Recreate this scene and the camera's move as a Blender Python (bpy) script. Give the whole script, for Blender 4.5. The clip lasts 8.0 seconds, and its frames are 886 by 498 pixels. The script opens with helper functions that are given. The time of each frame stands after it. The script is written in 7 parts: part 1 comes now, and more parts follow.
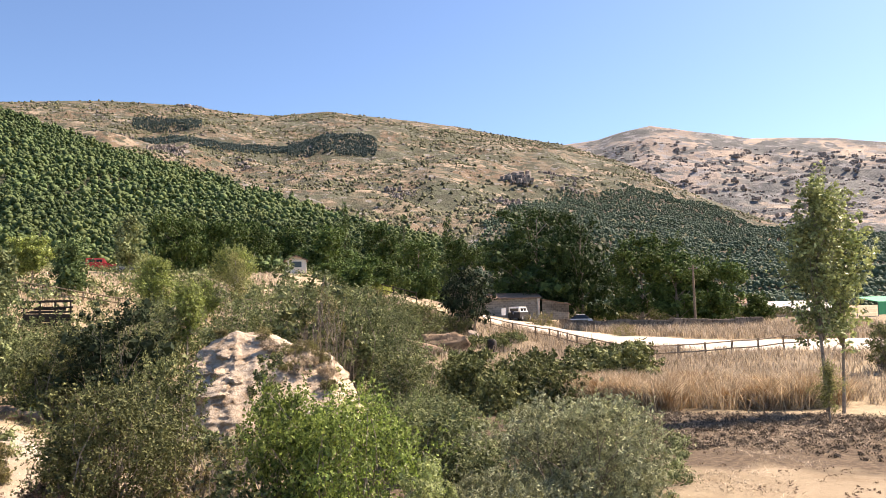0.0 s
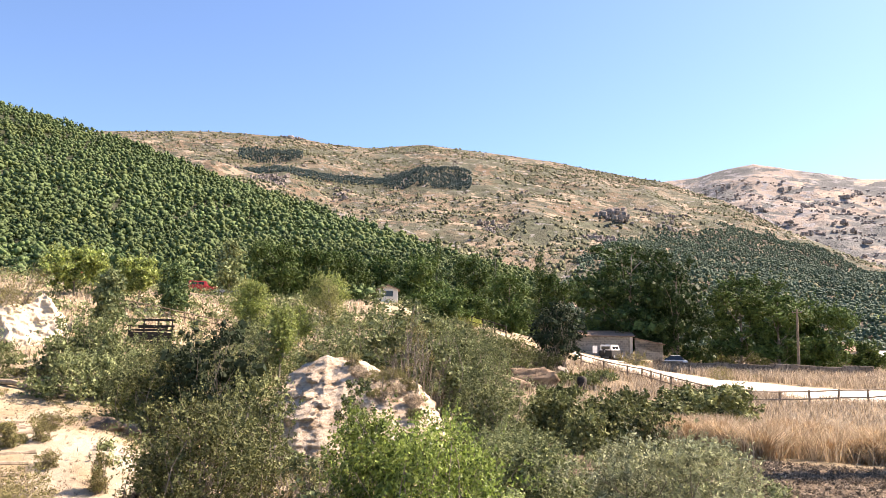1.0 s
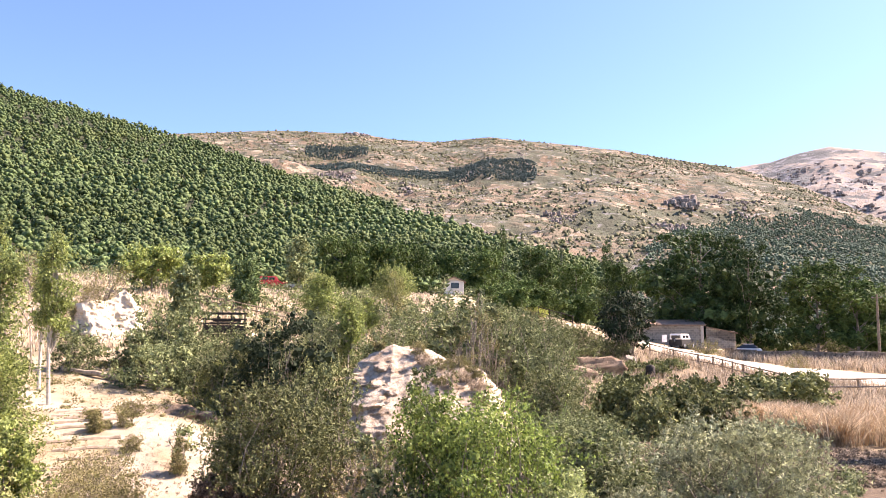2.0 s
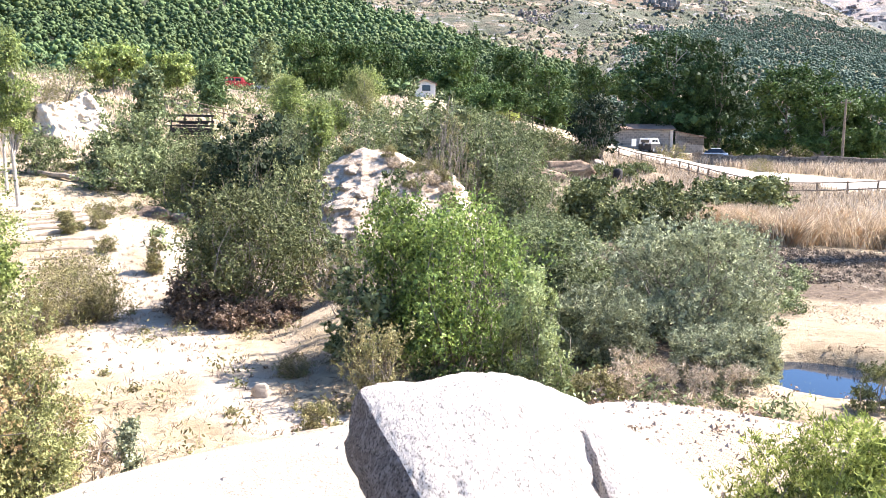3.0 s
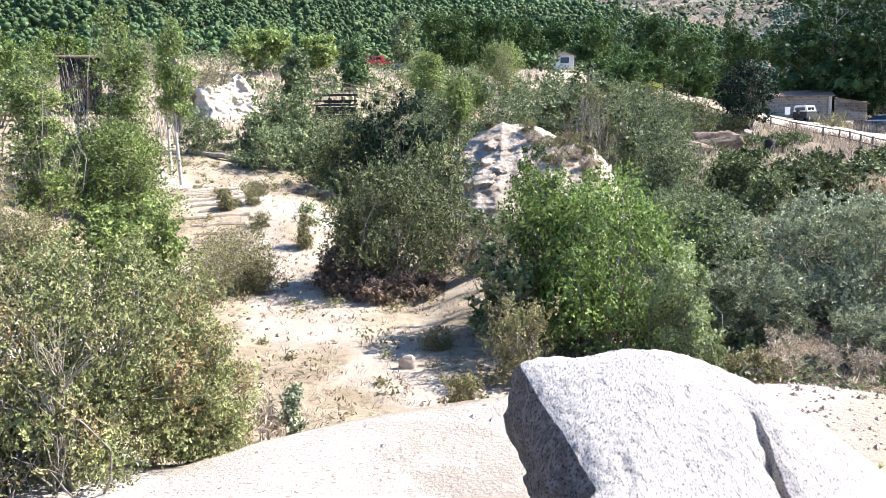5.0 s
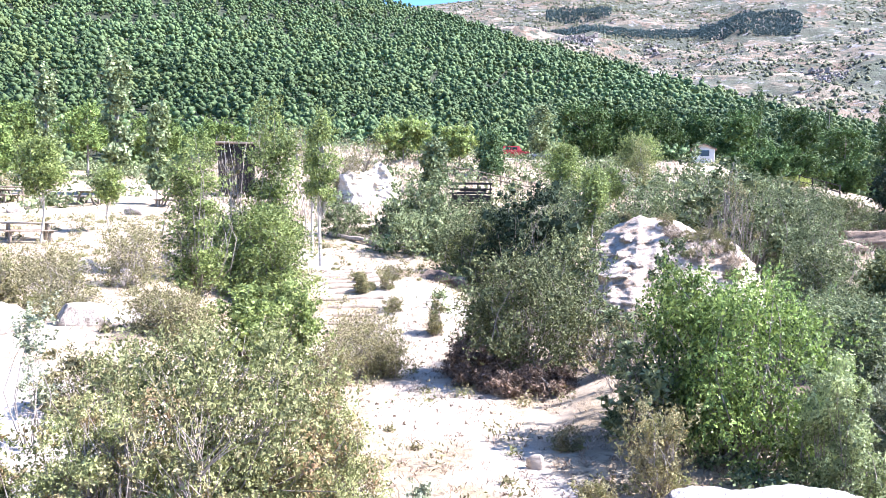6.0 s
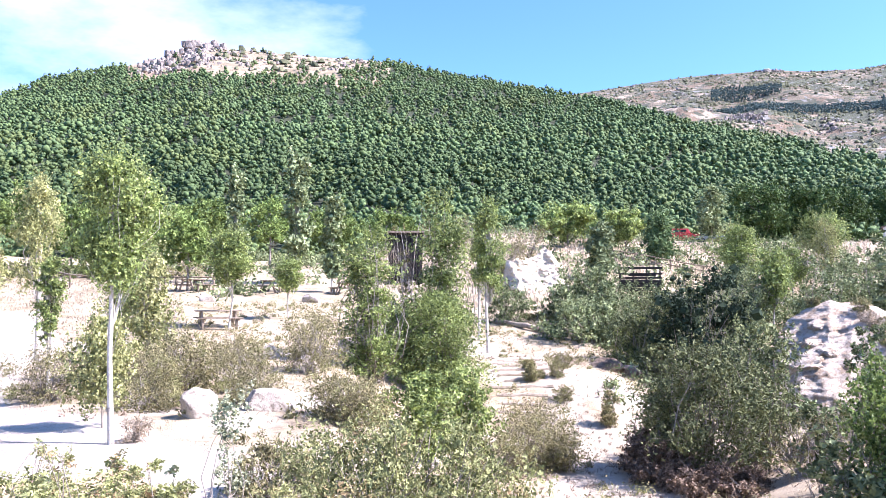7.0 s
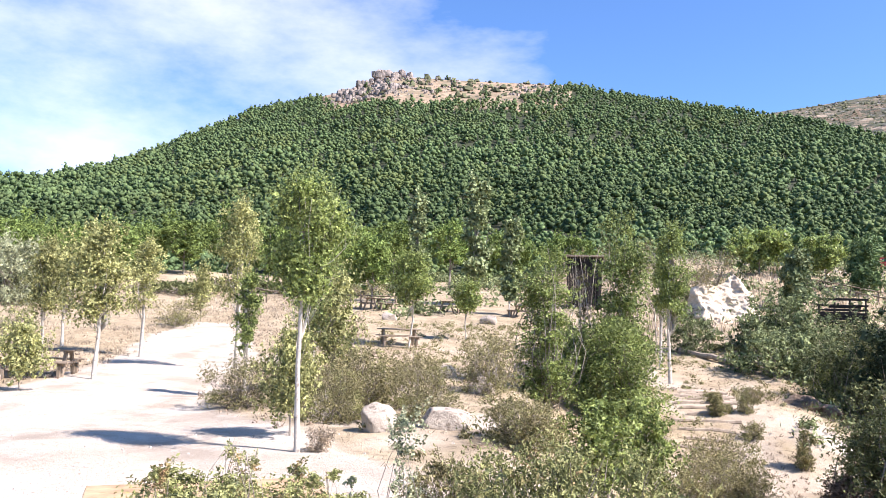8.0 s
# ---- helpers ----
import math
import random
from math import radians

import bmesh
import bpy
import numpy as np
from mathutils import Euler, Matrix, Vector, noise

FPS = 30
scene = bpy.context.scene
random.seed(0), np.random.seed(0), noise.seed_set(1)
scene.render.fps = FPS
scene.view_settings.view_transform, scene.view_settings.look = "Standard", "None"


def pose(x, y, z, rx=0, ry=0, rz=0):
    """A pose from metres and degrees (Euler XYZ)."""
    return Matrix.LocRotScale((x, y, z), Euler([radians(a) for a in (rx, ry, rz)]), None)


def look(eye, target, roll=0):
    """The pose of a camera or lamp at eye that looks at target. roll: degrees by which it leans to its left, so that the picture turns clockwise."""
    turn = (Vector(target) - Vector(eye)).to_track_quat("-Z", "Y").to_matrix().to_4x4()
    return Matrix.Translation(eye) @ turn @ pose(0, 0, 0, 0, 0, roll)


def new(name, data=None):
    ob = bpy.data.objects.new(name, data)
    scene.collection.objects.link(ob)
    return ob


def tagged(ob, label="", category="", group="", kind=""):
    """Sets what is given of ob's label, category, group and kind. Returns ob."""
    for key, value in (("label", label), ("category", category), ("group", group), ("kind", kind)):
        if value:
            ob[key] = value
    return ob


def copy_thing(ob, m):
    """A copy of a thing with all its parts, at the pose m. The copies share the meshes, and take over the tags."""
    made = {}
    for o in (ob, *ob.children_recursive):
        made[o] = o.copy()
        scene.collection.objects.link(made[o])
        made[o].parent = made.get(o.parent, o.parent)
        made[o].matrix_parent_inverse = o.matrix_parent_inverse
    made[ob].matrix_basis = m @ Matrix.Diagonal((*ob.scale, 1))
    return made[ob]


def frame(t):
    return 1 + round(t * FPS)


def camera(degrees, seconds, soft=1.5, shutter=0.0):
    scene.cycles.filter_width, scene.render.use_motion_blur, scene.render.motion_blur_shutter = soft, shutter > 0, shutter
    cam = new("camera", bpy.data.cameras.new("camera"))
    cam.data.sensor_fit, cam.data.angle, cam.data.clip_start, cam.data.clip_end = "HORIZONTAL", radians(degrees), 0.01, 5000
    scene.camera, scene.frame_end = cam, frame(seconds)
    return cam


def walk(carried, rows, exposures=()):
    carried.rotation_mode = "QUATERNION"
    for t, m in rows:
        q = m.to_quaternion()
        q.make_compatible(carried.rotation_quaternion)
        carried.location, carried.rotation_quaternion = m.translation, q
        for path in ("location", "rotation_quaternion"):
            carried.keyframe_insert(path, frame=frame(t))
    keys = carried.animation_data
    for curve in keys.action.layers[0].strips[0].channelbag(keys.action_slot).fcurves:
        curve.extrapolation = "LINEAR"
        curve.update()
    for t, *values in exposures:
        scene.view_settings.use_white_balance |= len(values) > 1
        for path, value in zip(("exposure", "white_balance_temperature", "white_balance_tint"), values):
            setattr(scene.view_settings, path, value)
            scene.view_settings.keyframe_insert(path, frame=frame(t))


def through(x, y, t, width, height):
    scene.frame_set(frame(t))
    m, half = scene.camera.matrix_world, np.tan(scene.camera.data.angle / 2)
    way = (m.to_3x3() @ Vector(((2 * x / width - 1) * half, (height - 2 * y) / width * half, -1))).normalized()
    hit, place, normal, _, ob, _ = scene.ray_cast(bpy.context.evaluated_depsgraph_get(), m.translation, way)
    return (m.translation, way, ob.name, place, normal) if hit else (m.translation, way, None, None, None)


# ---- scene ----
FOV = 57.37
cam = camera(FOV, 8.0, soft=0.9)


def aim(x, y, z, yaw, pitch, roll):
    return pose(x, y, z, 90 + pitch, 0, yaw) @ pose(0, 0, 0, 0, 0, roll)


walk(cam, [
    (0.0, aim(0.000, 0.000, 5.000, 0.179, 4.412, -1.632)),
    (0.5, aim(0.019, 0.119, 4.971, 4.526, 5.169, -1.157)),
    (1.0, aim(0.020, 0.151, 4.902, 6.682, 6.825, 0.808)),
    (1.2, aim(0.016, 0.147, 4.860, 8.169, 7.796, 0.944)),
    (2.3, aim(0.301, -0.251, 4.675, 11.514, 3.959, -0.150)),
    (2.5, aim(0.322, -0.287, 4.672, 11.059, 1.426, -0.557)),
    (3.0, aim(0.327, -0.227, 4.688, 9.341, -7.528, 0.355)),
    (3.5, aim(0.346, -0.272, 4.664, 9.316, -13.525, 0.048)),
    (4.0, aim(0.334, -0.274, 4.658, 9.654, -15.350, -1.101)),
    (4.5, aim(0.286, -0.272, 4.653, 12.976, -14.417, -0.823)),
    (4.7, aim(0.263, -0.269, 4.664, 15.760, -12.259, -1.035)),
    (5.8, aim(0.051, -0.214, 4.756, 25.922, -4.424, 0.233)),
    (6.0, aim(0.059, -0.156, 4.775, 28.216, -3.074, 0.560)),
    (6.5, aim(-0.061, -0.053, 4.787, 32.993, 0.416, 0.034)),
    (7.0, aim(-0.209, -0.118, 4.810, 39.700, 2.911, 0.059)),
    (7.5, aim(-0.361, 0.011, 4.779, 47.611, 3.700, 1.987)),
    (8.0, aim(-0.270, -0.048, 4.790, 52.313, 4.364, 1.895)),
], [(0.0, 1.20, 8000, 23), (0.5, 1.46, 8000, 22), (1.2, 1.54, 7900, 26), (2.5, 1.86, 7000, 33), (3.0, 1.96, 6400, 19), (3.5, 1.98, 6200, 16), (4.0, 1.46, 6050, 13), (4.7, 1.41, 6000, 14), (6.0, 2.12, 5600, 24), (7.0, 1.84, 5700, 28), (8.0, 1.31, 6250, 22)])

# ---- light ----
SUN_SIDE, SUN_UP = radians(60), radians(46)
world = bpy.data.worlds.new("sky")
scene.world = world
world.use_nodes = True
wn, wl = world.node_tree.nodes, world.node_tree.links
sky = wn.new("ShaderNodeTexSky")
sky.sky_type, sky.sun_disc = "NISHITA", False
sky.sun_elevation, sky.sun_rotation = SUN_UP, SUN_SIDE
sky.altitude, sky.air_density, sky.dust_density, sky.ozone_density = 1100, 1.0, 2.0, 3.0
background = wn["Background"]
background.inputs["Strength"].default_value = 0.086
# thin high cloud, thickest to the west
w_geo = wn.new("ShaderNodeTexCoord")
w_map = wn.new("ShaderNodeMapping")
w_map.inputs["Scale"].default_value = (1.2, 2.2, 5.0)
w_noise = wn.new("ShaderNodeTexNoise")
w_noise.inputs["Scale"].default_value, w_noise.inputs["Detail"].default_value = 1.6, 7
w_noise.inputs["Roughness"].default_value = 0.6
w_dot = wn.new("ShaderNodeVectorMath")
w_dot.operation = "DOT_PRODUCT"
w_dot.inputs[1].default_value = (-0.93, 0.26, 0.26)
w_sum = wn.new("ShaderNodeMath")
w_sum.operation = "MULTIPLY_ADD"
w_sum.inputs[1].default_value = 0.55
w_ramp = wn.new("ShaderNodeMapRange")
w_ramp.inputs["From Min"].default_value, w_ramp.inputs["From Max"].default_value = 1.05, 1.34
w_ramp.inputs["To Max"].default_value = 0.9
w_scale = wn.new("ShaderNodeMath")
w_scale.operation = "MULTIPLY_ADD"
w_scale.inputs[1].default_value, w_scale.inputs[2].default_value = 1.55, -0.655
w_mix = wn.new("ShaderNodeMix")
w_mix.data_type = "RGBA"
w_mix.inputs["B"].default_value = (7.2, 7.4, 7.7, 1)
wl.new(w_geo.outputs["Generated"], w_map.inputs["Vector"])
wl.new(w_map.outputs["Vector"], w_noise.inputs["Vector"])
wl.new(w_geo.outputs["Generated"], w_dot.inputs[0])
wl.new(w_dot.outputs["Value"], w_scale.inputs[0])
wl.new(w_noise.outputs["Fac"], w_sum.inputs[0])
wl.new(w_scale.outputs["Value"], w_sum.inputs[2])
wl.new(w_sum.outputs["Value"], w_ramp.inputs["Value"])
wl.new(w_ramp.outputs["Result"], w_mix.inputs["Factor"])
w_tint = wn.new("ShaderNodeMix")
w_tint.data_type, w_tint.blend_type = "RGBA", "MULTIPLY"
w_tint.inputs["Factor"].default_value = 1.0
w_tint.inputs["B"].default_value = (0.70, 0.97, 1.19, 1)
wl.new(sky.outputs["Color"], w_tint.inputs["A"])
wl.new(w_tint.outputs["Result"], w_mix.inputs["A"])
wl.new(w_mix.outputs["Result"], background.inputs["Color"])

sun = new("sun", bpy.data.lights.new("sun", "SUN"))
sun.data.energy, sun.data.angle, sun.data.color = 5.0, radians(0.5), (1.0, 0.95, 0.87)
sun.matrix_world = look((math.sin(SUN_SIDE) * 50, math.cos(SUN_SIDE) * 50, math.tan(SUN_UP) * 50), (0, 0, 0))


# ---- materials ----
def material(name, rough=0.9, **extra):
    m = bpy.data.materials.new(name)
    m.use_nodes = True
    b = m.node_tree.nodes["Principled BSDF"]
    b.inputs["Roughness"].default_value = rough
    b.inputs["Specular IOR Level"].default_value = extra.get("spec", 0.2)
    b.inputs["Metallic"].default_value = extra.get("metal", 0.0)
    return m, m.node_tree.nodes, m.node_tree.links, b


def noise_node(nodes, links, vec, scale, detail=5, rough=0.6):
    n = nodes.new("ShaderNodeTexNoise")
    n.inputs["Scale"].default_value, n.inputs["Detail"].default_value, n.inputs["Roughness"].default_value = scale, detail, rough
    links.new(vec, n.inputs["Vector"])
    return n.outputs["Fac"]


def mix_node(nodes, links, fac, a, b, lo=0.4, hi=0.6):
    r = nodes.new("ShaderNodeMapRange")
    r.inputs["From Min"].default_value, r.inputs["From Max"].default_value = lo, hi
    links.new(fac, r.inputs["Value"])
    m = nodes.new("ShaderNodeMix")
    m.data_type = "RGBA"
    links.new(r.outputs["Result"], m.inputs["Factor"])
    for key, v in (("A", a), ("B", b)):
        if isinstance(v, tuple):
            m.inputs[key].default_value = (*v, 1)
        else:
            links.new(v, m.inputs[key])
    return m.outputs["Result"]


def bump_node(nodes, links, b, fac, strength, distance):
    n = nodes.new("ShaderNodeBump")
    n.inputs["Strength"].default_value, n.inputs["Distance"].default_value = strength, distance
    links.new(fac, n.inputs["Height"])
    links.new(n.outputs["Normal"], b.inputs["Normal"])


def earthy(name, colours, scales, bump=(0.5, 0.05, 6.0), rough=0.95, extra=None):
    """Layered noise colours: a base and pairs of (colour, low, high) at each scale, with relief."""
    m, n, l, b = material(name, rough)
    vec = n.new("ShaderNodeNewGeometry").outputs["Position"]
    col = colours[0]
    for (c, lo, hi), s in zip(colours[1:], scales):
        col = mix_node(n, l, noise_node(n, l, vec, s), col, c, lo, hi)
    l.new(col, b.inputs["Base Color"])
    bump_node(n, l, b, noise_node(n, l, vec, bump[2], 8, 0.7), bump[0], bump[1])
    return m


def leafy(name, dark, light, through=0.35, rough=0.55, spots=None):
    """Foliage: each leaf its own shade, some light passing through."""
    m, n, l, b = material(name, rough if rough <= 0.45 else max(rough, 0.6), spec=0.28 if rough <= 0.45 else 0.12)
    rnd = n.new("ShaderNodeNewGeometry").outputs["Random Per Island"]
    dark, light = (dark[0] * 0.56, dark[1] * 0.58, dark[2] * 0.65), (light[0] * 1.16, light[1] * 1.17, light[2] * 1.32)
    col = mix_node(n, l, rnd, dark, light, 0.0, 1.0)
    info = n.new("ShaderNodeObjectInfo").outputs["Random"]
    tone = n.new("ShaderNodeHueSaturation")
    rng = n.new("ShaderNodeMapRange")
    rng.inputs["To Min"].default_value, rng.inputs["To Max"].default_value = 0.8, 1.25
    l.new(info, rng.inputs["Value"])
    l.new(rng.outputs["Result"], tone.inputs["Value"])
    l.new(col, tone.inputs["Color"])
    col = tone.outputs["Color"]
    vec = n.new("ShaderNodeTexCoord").outputs["Object"]
    age = n.new("ShaderNodeHueSaturation")
    span = n.new("ShaderNodeMapRange")
    span.inputs["From Min"].default_value, span.inputs["From Max"].default_value = 0.35, 0.65
    span.inputs["To Min"].default_value, span.inputs["To Max"].default_value = 0.68, 1.3
    l.new(noise_node(n, l, vec, 2.2, 2), span.inputs["Value"])
    l.new(span.outputs["Result"], age.inputs["Value"])
    l.new(col, age.inputs["Color"])
    col = age.outputs["Color"]
    if spots:
        col = mix_node(n, l, noise_node(n, l, vec, spots[1], 3), col, spots[0], spots[2], spots[2] + 0.12)
    l.new(col, b.inputs["Base Color"])
    t = n.new("ShaderNodeBsdfTranslucent")
    l.new(col, t.inputs["Color"])
    mx = n.new("ShaderNodeMixShader")
    mx.inputs["Fac"].default_value = 0.8 * through
    l.new(b.outputs["BSDF"], mx.inputs[1])
    l.new(t.outputs["BSDF"], mx.inputs[2])
    l.new(mx.outputs["Shader"], n["Material Output"].inputs["Surface"])
    return m


def granite_material():
    """Pale coarse granite: dark mica flecks drawn out along the grain of the rock."""
    m, n, l, b = material("granite", 0.85)
    pos = n.new("ShaderNodeNewGeometry").outputs["Position"]
    grain = n.new("ShaderNodeCombineXYZ")
    for key, axis in (("X", (0.34, -0.94, 0.0)), ("Y", (2.35, 0.85, 0.0)), ("Z", (0.0, 0.0, 1.6))):
        dot = n.new("ShaderNodeVectorMath")
        dot.operation = "DOT_PRODUCT"
        dot.inputs[1].default_value = axis
        l.new(pos, dot.inputs[0])
        l.new(dot.outputs["Value"], grain.inputs[key])
    vec = grain.outputs["Vector"]
    col = mix_node(n, l, noise_node(n, l, pos, 1.1), (0.59, 0.53, 0.455), (0.67, 0.605, 0.52), 0.4, 0.6)
    col = mix_node(n, l, noise_node(n, l, vec, 20.0, 6, 0.7), col, (0.52, 0.47, 0.41), 0.57, 0.62)
    col = mix_node(n, l, noise_node(n, l, vec, 44.0, 4, 0.65), col, (0.15, 0.13, 0.11), 0.57, 0.60)
    col = mix_node(n, l, noise_node(n, l, vec, 85.0, 4, 0.65), col, (0.17, 0.15, 0.13), 0.575, 0.605)
    l.new(col, b.inputs["Base Color"])
    bump_node(n, l, b, noise_node(n, l, vec, 30.0, 10, 0.78), 0.9, 0.03)
    return m


GRANITE = granite_material()
# broken granite, darkened to carry the shade on the boulder's sunless side
BROKEN_SHADED = earthy("shaded_broken_granite", [(0.27, 0.22, 0.18), ((0.42, 0.35, 0.30), 0.47, 0.56), ((0.10, 0.083, 0.07), 0.53, 0.57), ((0.55, 0.48, 0.42), 0.58, 0.62)], [14.0, 60.0, 120.0], (1.0, 0.12, 26.0), 0.9)
RUBBLE = earthy("rubble_soil", [(0.40, 0.315, 0.245), ((0.27, 0.205, 0.155), 0.45, 0.6), ((0.50, 0.42, 0.345), 0.55, 0.65)], [2.0, 12.0], (0.8, 0.03, 14.0))
PALEROCK = earthy("pale_rock", [(0.37, 0.315, 0.25), ((0.45, 0.39, 0.31), 0.45, 0.6), ((0.22, 0.18, 0.14), 0.55, 0.62)], [1.5, 9.0], (0.8, 0.05, 10.0))
BLUFF = earthy("white_clay", [(0.60, 0.485, 0.34), ((0.68, 0.57, 0.42), 0.45, 0.6), ((0.38, 0.28, 0.18), 0.60, 0.68), ((0.54, 0.44, 0.33), 0.5, 0.62)], [0.5, 1.4, 4.0], (0.9, 0.12, 3.0))
WARMROCK = earthy("field_stone", [(0.31, 0.26, 0.21), ((0.40, 0.345, 0.28), 0.45, 0.6), ((0.17, 0.14, 0.11), 0.55, 0.64)], [1.2, 7.0], (0.9, 0.06, 9.0))
CLAY = earthy("clay_rock", [(0.44, 0.36, 0.27), ((0.52, 0.435, 0.335), 0.45, 0.6), ((0.27, 0.195, 0.125), 0.54, 0.62), ((0.35, 0.27, 0.19), 0.5, 0.6)], [0.5, 1.4, 6.0], (0.9, 0.12, 3.0))
ROADDUST = earthy("road_dust", [(0.58, 0.50, 0.40), ((0.48, 0.40, 0.30), 0.5, 0.7), ((0.66, 0.58, 0.47), 0.5, 0.7)], [0.3, 1.5], (0.4, 0.03, 5.0))
BARK = earthy("grey_bark", [(0.30, 0.26, 0.21), ((0.16, 0.13, 0.10), 0.5, 0.65)], [6.0], (0.7, 0.02, 12.0))
PALEBARK = earthy("pale_bark", [(0.44, 0.40, 0.335), ((0.20, 0.17, 0.14), 0.58, 0.68), ((0.62, 0.58, 0.50), 0.5, 0.7)], [5.0, 14.0], (0.5, 0.01, 14.0))
WOOD = earthy("weathered_wood", [(0.27, 0.215, 0.155), ((0.15, 0.115, 0.08), 0.45, 0.65)], [7.0], (0.5, 0.01, 20.0), 0.8)
PALEWOOD = earthy("bleached_wood", [(0.37, 0.30, 0.22), ((0.24, 0.19, 0.135), 0.45, 0.65)], [6.0], (0.5, 0.01, 18.0), 0.85)
DARKWOOD = earthy("dark_wood", [(0.035, 0.03, 0.026), ((0.065, 0.055, 0.045), 0.5, 0.65)], [6.0], (0.5, 0.01, 18.0), 0.8)
TABLEWOOD = earthy("table_wood", [(0.42, 0.29, 0.17), ((0.30, 0.20, 0.11), 0.45, 0.65)], [5.0], (0.4, 0.006, 25.0), 0.7)
DRYSTONE = earthy("dry_stone", [(0.20, 0.165, 0.125), ((0.28, 0.235, 0.185), 0.45, 0.6), ((0.10, 0.085, 0.065), 0.52, 0.62)], [0.9, 3.5], (0.9, 0.08, 4.0))
STONEWALL = earthy("grey_stone", [(0.30, 0.27, 0.23), ((0.40, 0.36, 0.30), 0.45, 0.6), ((0.16, 0.14, 0.12), 0.6, 0.7)], [0.7, 3.0], (0.8, 0.06, 4.0))
PLASTER = earthy("old_plaster", [(0.62, 0.54, 0.44), ((0.48, 0.40, 0.31), 0.5, 0.65)], [0.8], (0.4, 0.03, 4.0))
LIMEWASH = earthy("limewash", [(0.76, 0.70, 0.61), ((0.60, 0.53, 0.44), 0.54, 0.66)], [1.2], (0.4, 0.03, 4.0))
TILEROOF = earthy("old_tiles", [(0.30, 0.20, 0.14), ((0.20, 0.14, 0.10), 0.45, 0.6)], [1.5], (0.6, 0.05, 3.0))
PALEROOF = earthy("pale_roof", [(0.66, 0.63, 0.58), ((0.52, 0.48, 0.44), 0.5, 0.7)], [0.5], (0.3, 0.02, 2.0))

L_ASPEN = leafy("aspen_leaf", (0.09, 0.15, 0.03), (0.29, 0.37, 0.085), 0.42, 0.4)
L_YELLOW = leafy("yellowing_leaf", (0.22, 0.235, 0.075), (0.45, 0.44, 0.165), 0.35)
L_POPLAR = leafy("poplar_leaf", (0.13, 0.18, 0.045), (0.33, 0.385, 0.105), 0.45, 0.45)
L_WILLOW = leafy("willow_leaf", (0.235, 0.25, 0.13), (0.455, 0.47, 0.25), 0.15)
L_OAK = leafy("oak_leaf", (0.1, 0.115, 0.04), (0.225, 0.24, 0.09), 0.15)
L_BUSH = leafy("bush_leaf", (0.11, 0.138, 0.05), (0.25, 0.28, 0.115), 0.2)
L_HEATH = leafy("heather_leaf", (0.19, 0.165, 0.07), (0.34, 0.3, 0.13), 0.2, 0.8, ((0.22, 0.225, 0.085), 1.6, 0.51))
L_ROSE = leafy("rockrose_leaf", (0.24, 0.245, 0.08), (0.37, 0.375, 0.135), 0.25, 0.6, ((0.36, 0.23, 0.12), 1.3, 0.54))
L_BROOM = leafy("broom_leaf", (0.14, 0.175, 0.035), (0.38, 0.415, 0.1), 0.4)
L_GRASS = leafy("dry_grass_blade", (0.33, 0.25, 0.15), (0.64, 0.53, 0.35), 0.3, 0.8)
L_PINE = leafy("pine_needle", (0.098, 0.145, 0.055), (0.112, 0.16, 0.053), 0.1, 0.7, ((0.12, 0.155, 0.055), 0.022, 0.52))
# far pines: distance haze mixed into the needle colour, lighter and bluer
L_HAZYPINE = leafy("hazy_far_pine_needle", (0.115, 0.165, 0.095), (0.1, 0.14, 0.08), 0.1, 0.7)
L_REED = leafy("reed_blade", (0.36, 0.265, 0.15), (0.66, 0.54, 0.34), 0.25, 0.8, ((0.36, 0.23, 0.12), 1.2, 0.52))
# planted pines: a darker cut of that haze-tinted green
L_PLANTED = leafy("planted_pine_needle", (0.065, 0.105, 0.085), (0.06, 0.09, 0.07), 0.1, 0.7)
L_DARKPINE = leafy("dark_pine_needle", (0.026, 0.042, 0.019), (0.042, 0.06, 0.026), 0.08, 0.7)
L_TWIG = leafy("dead_leaf", (0.14, 0.095, 0.055), (0.30, 0.22, 0.14), 0.1, 0.8)
L_DARKTWIG = leafy("dark_litter", (0.09, 0.075, 0.05), (0.24, 0.195, 0.13), 0.1, 0.8)
L_STONEPINE = leafy("stone_pine_needle", (0.17, 0.23, 0.055), (0.19, 0.25, 0.06), 0.2, 0.7)
L_ELM = leafy("elm_leaf", (0.085, 0.135, 0.036), (0.105, 0.16, 0.04), 0.13)
L_DARKELM = leafy("dark_elm_leaf", (0.05, 0.088, 0.026), (0.06, 0.098, 0.028), 0.08)
L_RIVER = leafy("river_poplar_leaf", (0.22, 0.27, 0.09), (0.44, 0.49, 0.19), 0.35, 0.45)
L_GREYPOP = leafy("grey_poplar_leaf", (0.13, 0.17, 0.06), (0.28, 0.32, 0.14), 0.25)
L_SCRUB = leafy("scrub_leaf", (0.10, 0.105, 0.052), (0.145, 0.145, 0.07), 0.1, 0.8)


# ---- tools ----
def mesh_np(name, verts, faces, mat=None, smooth=False):
    me = bpy.data.meshes.new(name)
    verts, faces = np.asarray(verts, float), np.asarray(faces, int)
    k = faces.shape[1]
    me.vertices.add(len(verts))
    me.vertices.foreach_set("co", verts.ravel())
    me.loops.add(faces.size)
    me.loops.foreach_set("vertex_index", faces.ravel())
    me.polygons.add(len(faces))
    me.polygons.foreach_set("loop_start", np.arange(0, faces.size, k))
    me.polygons.foreach_set("loop_total", np.full(len(faces), k))
    me.polygons.foreach_set("use_smooth", np.full(len(faces), smooth))
    me.update(calc_edges=True)
    me.validate()
    if mat:
        me.materials.append(mat)
    return me


